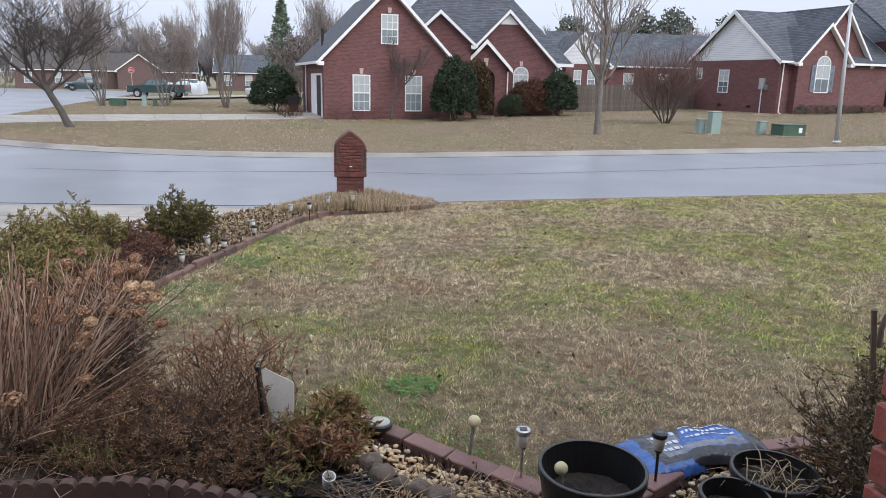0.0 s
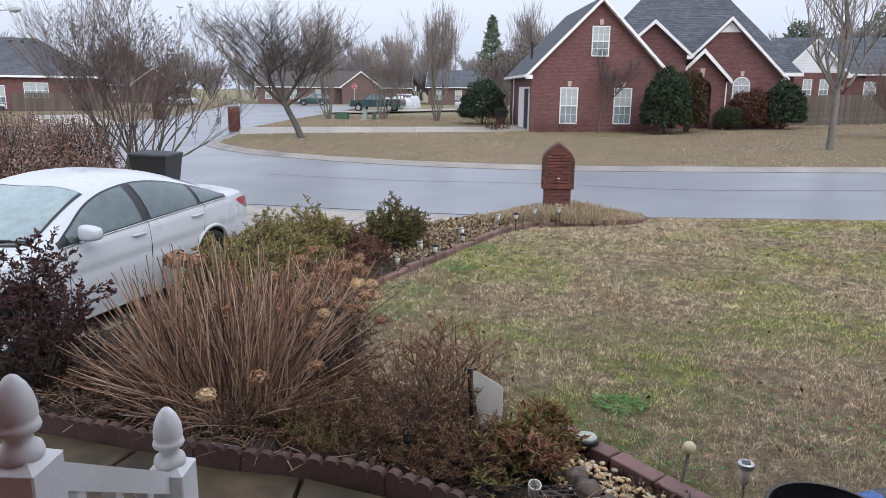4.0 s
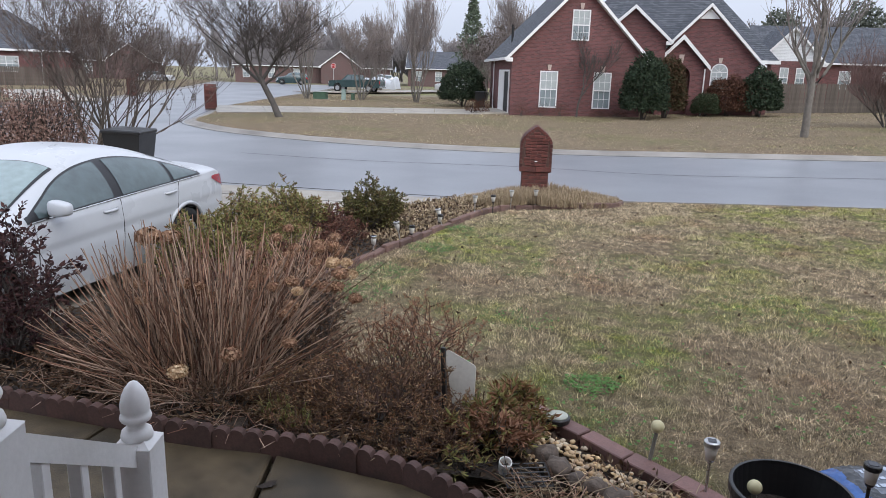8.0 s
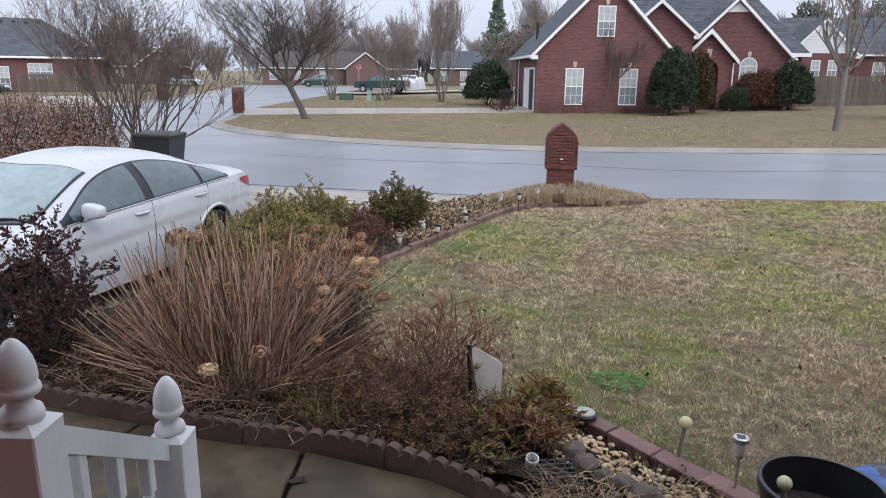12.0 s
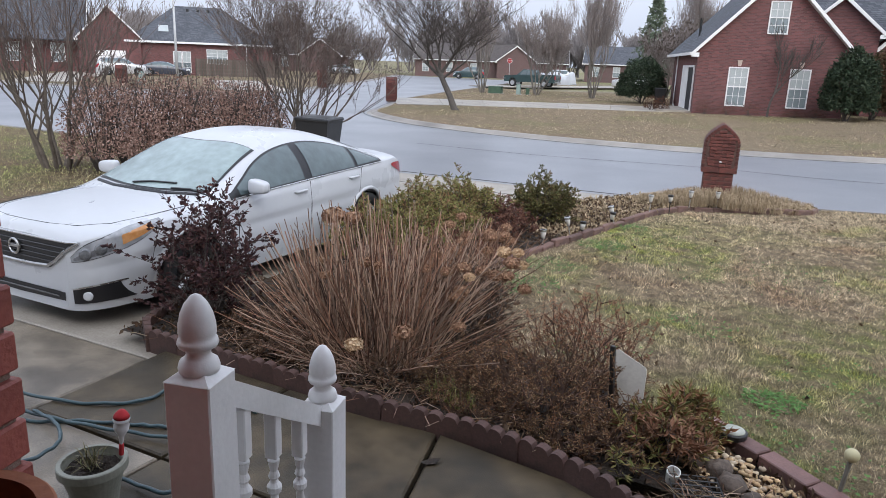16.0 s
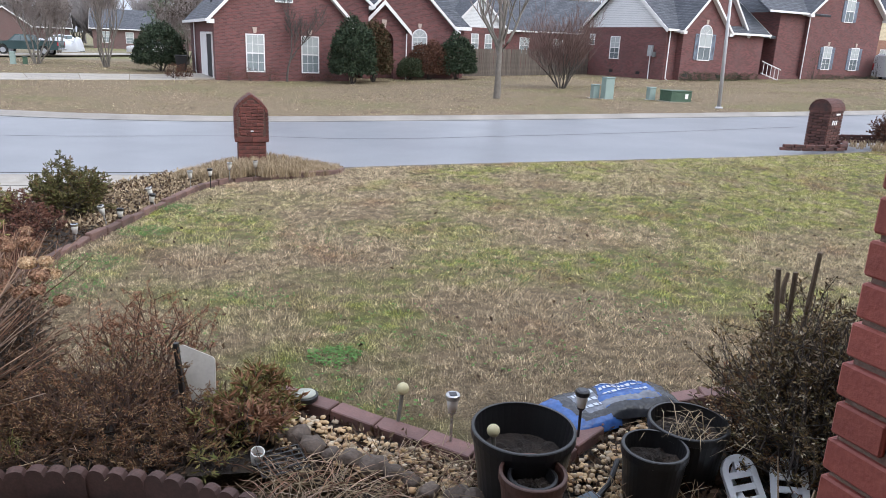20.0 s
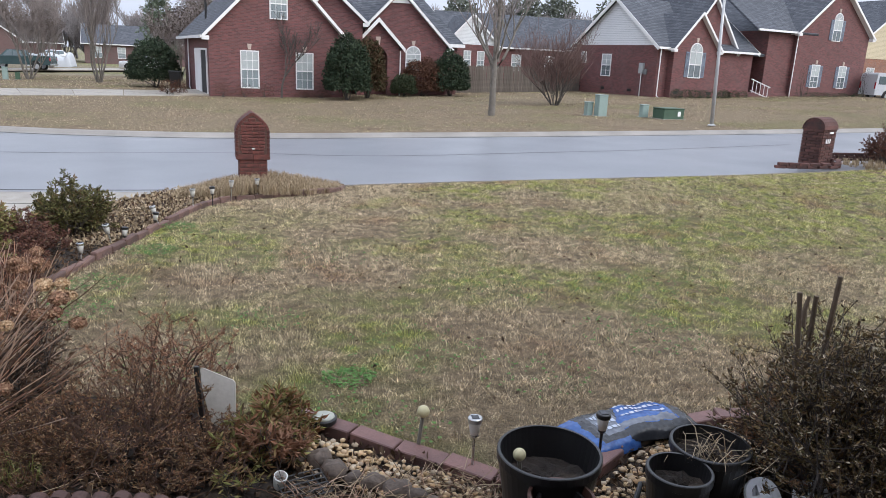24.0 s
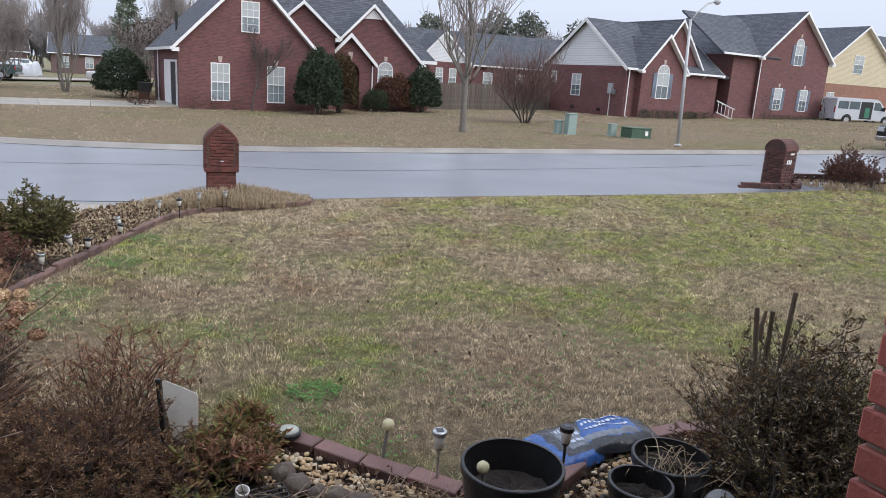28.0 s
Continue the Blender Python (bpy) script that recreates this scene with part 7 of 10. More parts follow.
def skin_patch(name, f, nu_, nv_, material, off, label=""):
    """A sheet f(u, v) on the skin, set off along its normal."""
    a = Acc()
    centre = Vector((2.6, 0, 0.75))
    for i in range(nu_ + 1):
        for j in range(nv_ + 1):
            u, v = i / nu_, j / nv_
            e = 0.01
            p = f(u, v)
            du = f(min(1, u + e), v) - f(max(0, u - e), v)
            dv = f(u, min(1, v + e)) - f(u, max(0, v - e))
            nn = du.cross(dv)
            nn = nn.normalized() if nn.length > 1e-9 else Vector((0, 0, 1))
            if nn.dot(p - centre) < 0:
                nn = -nn
            a.v.append(tuple(p + nn * off))
    for i in range(nu_):
        for j in range(nv_):
            o = i * (nv_ + 1) + j
            a.f.append((o, o + 1, o + nv_ + 2, o + nv_ + 1))
    return part(name, a, material, car, label, smooth=True)


DLO_TOP = [(1.50, 0.93), (1.73, 1.045), (1.98, 1.165), (2.23, 1.245), (2.55, 1.295), (2.88, 1.305), (3.25, 1.265), (3.58, 1.195), (3.9, 1.105), (4.1, 1.03)]
def dlo(x0, x1, s, grow_=0.0):
    """Window sheet between the belt and the roof rail, from x0 to x1."""
    def f(u, v):
        x = x0 + (x1 - x0) * u
        zb = curve(SEDAN["belt"], x) + 0.028 - grow_
        zt = max(zb + 0.004, curve(DLO_TOP, x) + grow_)
        return skin(x, zb + (zt - zb) * v, s)
    return f
for s in (-1, 1):
    skin_patch("window_frame", dlo(1.48, 4.13, s, 0.016), 60, 14, TRIM_SHADE_BLACK, 0.004)
    skin_patch("side_glass", dlo(1.61, 2.58, s), 34, 12, CAR_GLASS, 0.009)
    skin_patch("side_glass", dlo(2.71, 3.52, s), 28, 12, CAR_GLASS, 0.009)
    skin_patch("side_glass", dlo(3.58, 4.06, s, -0.006), 16, 10, CAR_GLASS, 0.009)
    skin_patch("tail_lamp", lambda u, v: skin(4.38 + 0.47 * u, (0.94 - 0.17 * u ** 0.8) + (0.014 + 0.19 * u ** 0.7) * v * (1 - 0.25 * u), s), 20, 8, LAMP_RED, 0.008, "red tail lamp")


def screen(xb, xt, yb, yt, bow, grow_=0.0):
    def f(u, v):
        q = 2 * u - 1
        y = q * (yb + (yt - yb) * v + grow_)
        x0, x1 = xb + bow * q * q - grow_, xt + bow * 0.9 * q * q + grow_
        return skin_top(x0 + (x1 - x0) * v, y)
    return f
skin_patch("windscreen_surround", screen(1.25, 1.98, 0.70, 0.575, 0.13, 0.022), 40, 30, TRIM_SHADE_BLACK, 0.004)
skin_patch("windscreen", screen(1.25, 1.98, 0.70, 0.575, 0.13), 40, 30, WIND_GLASS, 0.008)
skin_patch("rear_glass", screen(4.20, 3.62, 0.62, 0.56, -0.08), 30, 20, CAR_GLASS, 0.006)
for s in (-1, 1):
    for ax in SEDAN["axles"]:
        pts = [skin(ax + 0.395 * math.cos(math.pi * (k / 24 * 1.16 - 0.08)), max(0.22, 0.335 + 0.395 * math.sin(math.pi * (k / 24 * 1.16 - 0.08))), s) for k in range(25)]
        part("arch_lip", Acc().tube([p + Vector((0, -s * 0.008, 0)) for p in pts], 0.024, 6), CAR_WHITE, car, smooth=True)
# trim of the near car: side seen is its left, local -y
for s in (-1, 1):
    mir = new("door_mirror")
    mir.parent, mir.matrix_basis = car, pose(1.72, s * 0.90, 0.945, 0, 0, s * 8)
    part_ = Acc()
    for i in range(13):
        la = math.pi * (i / 12 - 0.5)
        for k in range(20):
            lo_ = 2 * math.pi * k / 20
            pw = lambda v, e: math.copysign(abs(v) ** e, v)
            cy_ = pw(math.cos(la), 0.5)
            yy = cy_ * pw(math.sin(lo_), 0.55)
            part_.v.append((0.062 * cy_ * pw(math.cos(lo_), 0.7), s * 0.115 + 0.115 * yy, 0.062 + 0.066 * pw(math.sin(la), 0.55) * (1 - 0.18 * s * yy)))
    for i in range(12):
        for k in range(20):
            part_.f.append((i * 20 + k, i * 20 + (k + 1) % 20, (i + 1) * 20 + (k + 1) % 20, (i + 1) * 20 + k))
    part("housing", part_, CAR_WHITE, mir, smooth=True)
    part("arm", Acc().tube([(0.02, -s * 0.05, 0.0), (0.0, s * 0.03, 0.03)], 0.022, 6), TRIM_SHADE_BLACK, mir)
    for hx, hz in ((2.48, 0.855), (3.46, 0.895)):
        w_ = curve(SEDAN["width"], hx) * 0.985
        part("door_handle", Acc().tube([(hx - 0.1, s * (w_ - 0.012), hz - 0.004), (hx - 0.07, s * (w_ + 0.022), hz), (hx + 0.07, s * (w_ + 0.022), hz + 0.004), (hx + 0.1, s * (w_ - 0.012), hz + 0.006)], 0.013, 8), CAR_WHITE, car, smooth=True)
    for dx in (1.54, 2.65, 3.64):
        pts = []
        for k in range(9):
            z_ = 0.30 + (curve(SEDAN["belt"], dx) - 0.30) * k / 8
            x_ = dx + (0.10 if dx > 3.5 else 0.0) * (1 - k / 8) * -1.8 * (1 if dx > 3.5 else 0)
            sfrac = (z_ - 0.2) / (curve(SEDAN["belt"], x_) - 0.2)
            bl = 1 - 0.07 * (1 - sfrac) ** 3 - 0.03 * max(0, sfrac - 0.7) / 0.3
            pts.append((x_, s * (curve(SEDAN["width"], x_) * bl - 0.0015), z_))
        part("door_seam", Acc().tube(pts, 0.004, 4), TRIM_SHADE_BLACK, car)
    # window surround
    pts = []
    for k in range(25):
        x_ = 1.50 + (4.12 - 1.50) * k / 24
        pts.append(tuple(skin(x_, curve(SEDAN["belt"], x_) + 0.012, s) + Vector((0, s * 0.006, 0))))
    part("window_trim", Acc().tube(pts, 0.008, 5), CHROME, car, "chrome window trim")


def front_x(y, z):
    """How far back the front skin lies at y, z."""
    y = abs(y)
    s = min(1, max(0, (z - 0.2) / 0.53))
    y /= 1 - 0.07 * (1 - s) ** 3 - 0.03 * max(0, s - 0.7) / 0.3
    w = SEDAN["width"]
    if y <= w[0][1]:
        return 0.0
    lo, hi = 0.0, 1.2
    for _ in range(24):
        mid = (lo + hi) / 2
        lo, hi = (mid, hi) if curve(w, mid) < y else (lo, mid)
    return lo


def panel(name, y0, y1, zlo, zhi, material, off=0.005, ny=24, nz=8, label="", lift=0.0):
    a = Acc()
    for i in range(ny + 1):
        y = y0 + (y1 - y0) * i / ny
        for j in range(nz + 1):
            z = zlo(y) + (zhi(y) - zlo(y)) * j / nz
            a.v.append((front_x(y, z) - off - lift * math.sin(math.pi * j / nz), y * (1 + off * 0.4), z))
    for i in range(ny):
        for j in range(nz):
            o = i * (nz + 1) + j
            a.f.append((o, o + 1, o + nz + 2, o + nz + 1))
    return part(name, a, material, car, label, smooth=True)


panel("grille", -0.68, 0.68, lambda y: 0.525 + 0.215 * max(0, abs(y) - 0.40) / 0.28, lambda y: 0.745, TRIM_SHADE_BLACK, 0.008, ny=40)
panel("lower_intake", -0.55, 0.55, lambda y: 0.265 + 0.02 * abs(y), lambda y: 0.345, TRIM_SHADE_BLACK)
panel("plate_shelf", -0.5, 0.5, lambda y: 0.355, lambda y: 0.375, CAR_WHITE, 0.012)
for s in (-1, 1):
    panel("fog_recess", s * 0.63, s * 0.84, lambda y: 0.262 + 0.04 * max(0, abs(y) - 0.6), lambda y: 0.375 + 0.22 * (abs(y) - 0.63), TRIM_SHADE_BLACK, 0.012)
    panel("fog_surround", s * 0.63, s * 0.855, lambda y: 0.375 + 0.22 * (abs(y) - 0.63), lambda y: 0.388 + 0.22 * (abs(y) - 0.63), CHROME, 0.016, nz=2)
    def lamp_skin(u, v, ua=0.0, ub=1.0, va=0.0, vb=1.0):
        """The swept headlight on the corner of the nose: u from the grille to the wing, v upwards."""
        u, v = ua + (ub - ua) * u, va + (vb - va) * v
        x_ = curve([(0, 0.012), (0.25, 0.05), (0.5, 0.15), (0.75, 0.36), (1, 0.70)], u)
        zl = curve([(0, 0.60), (0.3, 0.615), (0.6, 0.655), (0.8, 0.71), (1, 0.835)], u)
        zh = curve([(0, 0.635), (0.3, 0.725), (0.6, 0.79), (0.8, 0.83), (1, 0.85)], u)
        return skin(x_, zl + (zh - zl) * v, s)
    skin_patch("headlight", lamp_skin, 40, 12, mat("smoked_clear_lens", (0.34, 0.35, 0.37), (0.22, 0.23, 0.245), 0.06, 5, 20, 0.0, spec=0.9), 0.008, "clear swept-back headlight")
    skin_patch("amber_lens", lambda u, v: lamp_skin(u, v, 0.7, 0.92, 0.25, 0.8), 16, 8, LAMP_AMBER, 0.012, "amber turn signal lens")
    skin_patch("lamp_liner", lambda u, v: lamp_skin(u, v, 0.06, 0.62, 0.12, 0.5), 16, 6, mat("grey_lamp_liner", (0.2, 0.205, 0.215), (0.1, 0.1, 0.11), 0.2), 0.011)
    for va in (0.0, 1.0):
        part("headlight_bezel", Acc().tube([lamp_skin(k / 24, va) for k in range(25)], 0.006, 5), TRIM_SHADE_BLACK, car)
    for pu in (0.3, 0.5):
        pc_ = lamp_skin(pu, 0.42)
        out_ = Vector((-1.0 + pu * 0.9, s * (0.4 + pu), 0.15))
        part("projector", Acc().lathe([(0.042, 0.0), (0.046, 0.012), (0.034, 0.022), (0.0, 0.028)], 18), mat("projector_lens", (0.16, 0.165, 0.17), (0.05, 0.05, 0.055), 0.05, spec=0.9), car, m=Matrix.Translation(pc_) @ out_.to_track_quat("Z", "Y").to_matrix().to_4x4())
    part("fog_lamp", Acc().lathe([(0.036, 0.0), (0.04, 0.008), (0.03, 0.02), (0.0, 0.024)], 14), LAMP_CLEAR, car, m=pose(front_x(0.72, 0.33) - 0.002, s * 0.72, 0.328, 0, -90, -s * 35))
for k in range(4):
    z_ = 0.575 + 0.042 * k
    yy = 0.40 + 0.28 * max(0, z_ - 0.525) / 0.22 - 0.03
    part("grille_bar", Acc().tube([(front_x(q * yy, z_) - 0.012, q * yy, z_) for q in (-1, -0.75, -0.5, -0.25, 0, 0.25, 0.5, 0.75, 1)], 0.006, 6), mat("grey_grille_bar", (0.06, 0.06, 0.065)), car)
part("grille_chrome", Acc().tube([(front_x(y, z) - 0.012, y, z) for y, z in ((-0.70, 0.752), (-0.58, 0.672), (-0.47, 0.585), (-0.38, 0.538), (-0.2, 0.526), (0, 0.523), (0.2, 0.526), (0.38, 0.538), (0.47, 0.585), (0.58, 0.672), (0.70, 0.752))], 0.014, 6), CHROME, car, "chrome grille surround")
part("grille_brow", Acc().tube([(front_x(y, 0.75) - 0.008, y, 0.75) for y in [-0.7 + 0.1 * k for k in range(15)]], 0.009, 6), CHROME, car)
part("badge", Acc().lathe([(0.056, -0.012), (0.068, 0.0), (0.068, 0.008), (0.056, 0.016), (0.048, 0.008)], 28, close=True), CHROME, car, m=pose(-0.022, 0, 0.645, 0, -90, 0), smooth=True)
part("badge_bar", Acc().chamfer(-0.028, -0.012, -0.072, 0.072, 0.633, 0.657, 0.003), CHROME, car)
part("intake_bar", Acc().tube([(front_x(q * 0.48, 0.305) - 0.01, q * 0.48, 0.305) for q in (-1, -0.75, -0.5, -0.25, 0, 0.25, 0.5, 0.75, 1)], 0.007, 6), mat("grey_intake_bar", (0.1, 0.1, 0.1)), car)
part("hood_seam", Acc().tube([skin_top(x_, y_) for x_, y_ in ((1.16, -0.74), (0.7, -0.72), (0.36, -0.67), (0.17, -0.5), (0.11, -0.25), (0.1, 0.0), (0.11, 0.25), (0.17, 0.5), (0.36, 0.67), (0.7, 0.72), (1.16, 0.74))], 0.004, 4), TRIM_SHADE_BLACK, car)
for y_ in (-0.45, 0.05):
    part("wiper", Acc().tube([tuple(skin_top(1.27, y_ + 0.1) + Vector((0, 0, 0.02))), tuple(skin_top(1.31, y_ - 0.1) + Vector((0, 0, 0.02))), tuple(skin_top(1.34, y_ - 0.4) + Vector((0, 0, 0.02)))], 0.009, 5), TRIM_SHADE_BLACK, car)
part("cowl", Acc().tube([skin_top(x_, y_) for x_, y_ in ((1.3, -0.66), (1.22, -0.35), (1.2, 0), (1.22, 0.35), (1.3, 0.66))], 0.02, 6), TRIM_SHADE_BLACK, car)

def pickup(m, paint, label):
    """A boxy pickup, nose at x = 0: bonnet, cab with windows, open bed, bumpers and wheels."""
    th = thing("pickup_truck", m, label, "truck")
    lower = [(0.05, 0.48), (0.0, 0.62), (0.02, 1.0), (0.12, 1.08), (1.35, 1.16), (5.42, 1.16), (5.45, 0.5), (4.72, 0.48), (4.6, 0.78), (4.3, 0.9), (4.0, 0.78), (3.88, 0.48), (1.38, 0.48), (1.25, 0.78), (0.95, 0.9), (0.65, 0.78), (0.52, 0.48)]
    part("body", Acc().prism(lower, -0.94, 0.94), paint, th)
    part("bed_floor", Acc().box(3.35, 5.35, -0.8, 0.8, 1.162, 1.168), TRIM_SHADE_BLACK, th, "dark open bed")
    for s in (-1, 1):
        y0, y1 = sorted((s * 0.80, s * 0.95))
        part("bed_side", Acc().chamfer(3.3, 5.45, y0, y1, 1.155, 1.26, 0.015), paint, th)
    part("tailgate", Acc().chamfer(5.38, 5.47, -0.9, 0.9, 0.7, 1.26, 0.015), paint, th)
    cab = [(1.38, -0.88, 1.15), (3.3, -0.88, 1.15), (3.3, 0.88, 1.15), (1.38, 0.88, 1.15), (1.98, -0.70, 1.72), (3.12, -0.70, 1.72), (3.12, 0.70, 1.72), (1.98, 0.70, 1.72)]
    part("cab", Acc().add(cab, [(0, 1, 5, 4), (1, 2, 6, 5), (2, 3, 7, 6), (3, 0, 4, 7), (4, 5, 6, 7), (3, 2, 1, 0)]), paint, th)
    for s in (-1, 1):
        for xa, xb, xc, xd in ((1.68, 2.38, 2.38, 2.04), (2.46, 3.2, 3.08, 2.46)):
            q = [(xa, s * 0.862, 1.22), (xb, s * 0.862, 1.22), (xc, s * 0.732, 1.64), (xd, s * 0.732, 1.64)]
            part("side_glass", Acc().add([(x, y + s * 0.004, z) for x, y, z in q] + [(x, y - s * 0.02, z) for x, y, z in q], [(0, 1, 2, 3), (7, 6, 5, 4), (0, 4, 5, 1), (1, 5, 6, 2), (2, 6, 7, 3), (3, 7, 4, 0)]), CAR_GLASS, th)
        part("headlight", Acc().chamfer(-0.02, 0.06, *sorted((s * 0.62, s * 0.93)), 0.82, 1.0, 0.01), LAMP_CLEAR, th)
        part("tail_lamp", Acc().chamfer(5.40, 5.48, *sorted((s * 0.78, s * 0.955)), 0.85, 1.15, 0.01), LAMP_RED, th)
        for ax in (0.95, 4.3):
            wh = new("wheel")
            wh.parent, wh.matrix_basis = th, pose(ax, s * 0.83, 0.38, 90, 0, 0)
            part("tyre", Acc().lathe([(0.23, -0.11), (0.35, -0.12), (0.38, -0.08), (0.38, 0.08), (0.35, 0.12), (0.23, 0.11)], 24, close=True), RUBBER, wh, smooth=True)
            part("rim", Acc().lathe([(0.235, -0.1), (0.2, -0.06), (0.06, -0.09), (0.06, 0.09), (0.2, 0.06), (0.235, 0.1)], 20), ALLOY, wh)
    part("grille", Acc().chamfer(-0.02, 0.04, -0.6, 0.6, 0.72, 1.0, 0.01), TRIM_SHADE_BLACK, th)
    part("bumper", Acc().chamfer(-0.08, 0.06, -0.92, 0.92, 0.46, 0.64, 0.03), CHROME, th)
    part("bumper", Acc().chamfer(5.42, 5.56, -0.9, 0.9, 0.46, 0.62, 0.03), CHROME, th)
    return th


pickup(pose(-28.3, 71.0, -0.15, 0, 0, 0), CAR_GREEN, "dark green pickup truck parked on the cross street")
for x, y, rz, sp, pt, nm, lb in ((-47.5, 97.5, 20, SUV, CAR_GREEN, "parked_suv", "dark green sport utility vehicle far down the street"), (-60.4, 92, 200, SEDAN, CAR_WHITE, "parked_car", "white car parked far down the street"),
                                 (-34.5, 98, 15, SUV, CAR_SILVER, "parked_suv", "silver vehicle parked far down the street"), (-20.5, 84.0, 5, SEDAN, CAR_SILVER, "parked_car", "silver car beside a covered car"),
                                 (-58.4, 51.5, 230, SUV, CAR_SILVER, "parked_suv", "silver sport utility vehicle on a driveway"), (-56.0, 54.6, 228, SEDAN, CAR_GREY, "parked_car", "dark blue-grey sedan on a driveway"),
                                 (-75.5, 46.5, 40, SUV, CAR_BLACK, "parked_suv", "black vehicle beside the brick house"),
                                 ):
    zz = gz(x, y) - (0.06 if y < 30 and x > 0 else 0.0)
    v = vehicle(nm, pose(x, y, zz, 0, 0, rz), sp, pt, lb, 50, 18)


def work_van(m, label):
    """A square cargo van, nose at x = 0, its near sliding door open."""
    th = thing("work_van", m, label, "van")
    side = [(0.0, 0.42), (0.0, 0.85), (0.08, 1.02), (0.95, 1.16), (1.62, 1.9), (1.8, 2.02), (5.4, 2.05), (5.52, 1.95), (5.55, 0.42)]
    part("body", Acc().prism(side, -0.93, 0.93), CAR_WHITE, th)
    part("roof", Acc().prism([(1.7, 2.0), (5.5, 2.0), (5.35, 2.12), (1.95, 2.1)], -0.82, 0.82), CAR_WHITE, th)
    part("windscreen", Acc().slab([(1.02, -0.8, 1.225), (1.02, 0.8, 1.225), (1.56, 0.74, 1.835), (1.56, -0.74, 1.835)], -0.012), CAR_GLASS, th)
    for s in (-1, 1):
        y0, y1 = sorted((s * 0.925, s * 0.938))
        part("side_glass", Acc().prism([(1.25, 1.24), (2.15, 1.24), (2.15, 1.84), (1.72, 1.84)], y0, y1), CAR_GLASS, th)
        for xa, xb in ((3.45, 4.35), (4.45, 5.35)):
            part("side_glass", Acc().box(xa, xb, y0, y1, 1.24, 1.84), CAR_GLASS, th)
        part("headlight", Acc().chamfer(-0.02, 0.06, *sorted((s * 0.6, s * 0.9)), 0.72, 0.95, 0.02), LAMP_CLEAR, th)
        part("tail_lamp", Acc().chamfer(5.52, 5.58, *sorted((s * 0.8, s * 0.92)), 0.9, 1.4, 0.01), LAMP_RED, th)
        part("door_mirror", Acc().chamfer(1.3, 1.4, *sorted((s * 0.97, s * 1.15)), 1.2, 1.5, 0.02), TRIM_SHADE_BLACK, th)
        for ax in (0.95, 4.45):
            part("wheel_arch", Acc().lathe([(0.44, -0.02), (0.44, 0.02)], 20), TRIM_SHADE_BLACK, th, m=pose(ax, s * 0.925, 0.4, 90, 0, 0))
            wh = new("wheel")
            wh.parent, wh.matrix_basis = th, pose(ax, s * 0.86, 0.37, 90, 0, 0)
            part("tyre", Acc().lathe([(0.22, -0.1), (0.34, -0.11), (0.37, -0.08), (0.37, 0.08), (0.34, 0.11), (0.22, 0.1)], 24, close=True), RUBBER, wh, smooth=True)
            part("rim", Acc().lathe([(0.23, -0.1), (0.19, -0.07), (0.05, -0.1), (0.05, 0.1), (0.19, 0.07), (0.23, 0.1)], 16), ALLOY, wh)
        # body is solid here; a black sheet paints the shade inside the door
        part("door_opening_shade", Acc().box(2.28, 3.36, *sorted((s * 0.925, s * 0.936)), 0.5, 1.86), TRIM_SHADE_BLACK, th, "dark sheet standing for the unlit van inside")
        part("cargo", Acc().chamfer(2.5, 2.95, *sorted((s * 0.90, s * 0.945)), 0.6, 1.4, 0.01), mat("green_tank", (0.05, 0.2, 0.13)), th, "green tank in the doorway")
    part("grille", Acc().chamfer(-0.03, 0.02, -0.55, 0.55, 0.72, 0.95, 0.01), TRIM_SHADE_BLACK, th)
    part("bumper", Acc().chamfer(-0.1, 0.05, -0.92, 0.92, 0.42, 0.64, 0.03), STEEL, th)
    return th


work_van(pose(48.3, 50.6, 0.72, 0, 0, 176), "white work van with its side door open")
pickup(pose(23.8, 24.6, gz(23.8, 24.6) - 0.08, 0, 0, 6), CAR_BLACK, "black pickup truck parked at the kerb")
# car under a fitted cover
cov = thing("covered_car", pose(-25.2, 84.5, -0.15, 0, 0, 178), "car under a pale grey fitted cover", "car")
a = Acc()
nx_, nu_ = 40, 16
for i in range(nx_ + 1):
    x_ = 4.5 * i / nx_
    t_ = curve([(0, 0.1), (0.05, 0.75), (0.8, 1.0), (1.4, 1.12), (2.1, 1.45), (2.9, 1.42), (3.7, 1.12), (4.35, 1.0), (4.5, 0.1)], x_)
    for j in range(nu_ + 1):
        an = math.pi * j / nu_
        a.v.append((x_, 0.98 * math.copysign(abs(math.cos(an)) ** 0.5, math.cos(an)), max(0.02, t_ * math.sin(an) ** 0.6 + 0.03 * noise.noise(Vector((x_ * 3, j * 0.7, 2))))))
for i in range(nx_):
    for j in range(nu_):
        o = i * (nu_ + 1) + j
        a.f.append((o, o + 1, o + nu_ + 2, o + nu_ + 1))
part("cover", a, mat("pale_car_cover", (0.55, 0.57, 0.6), (0.48, 0.5, 0.53), 0.6, 2, 20, 0.3), cov, smooth=True)


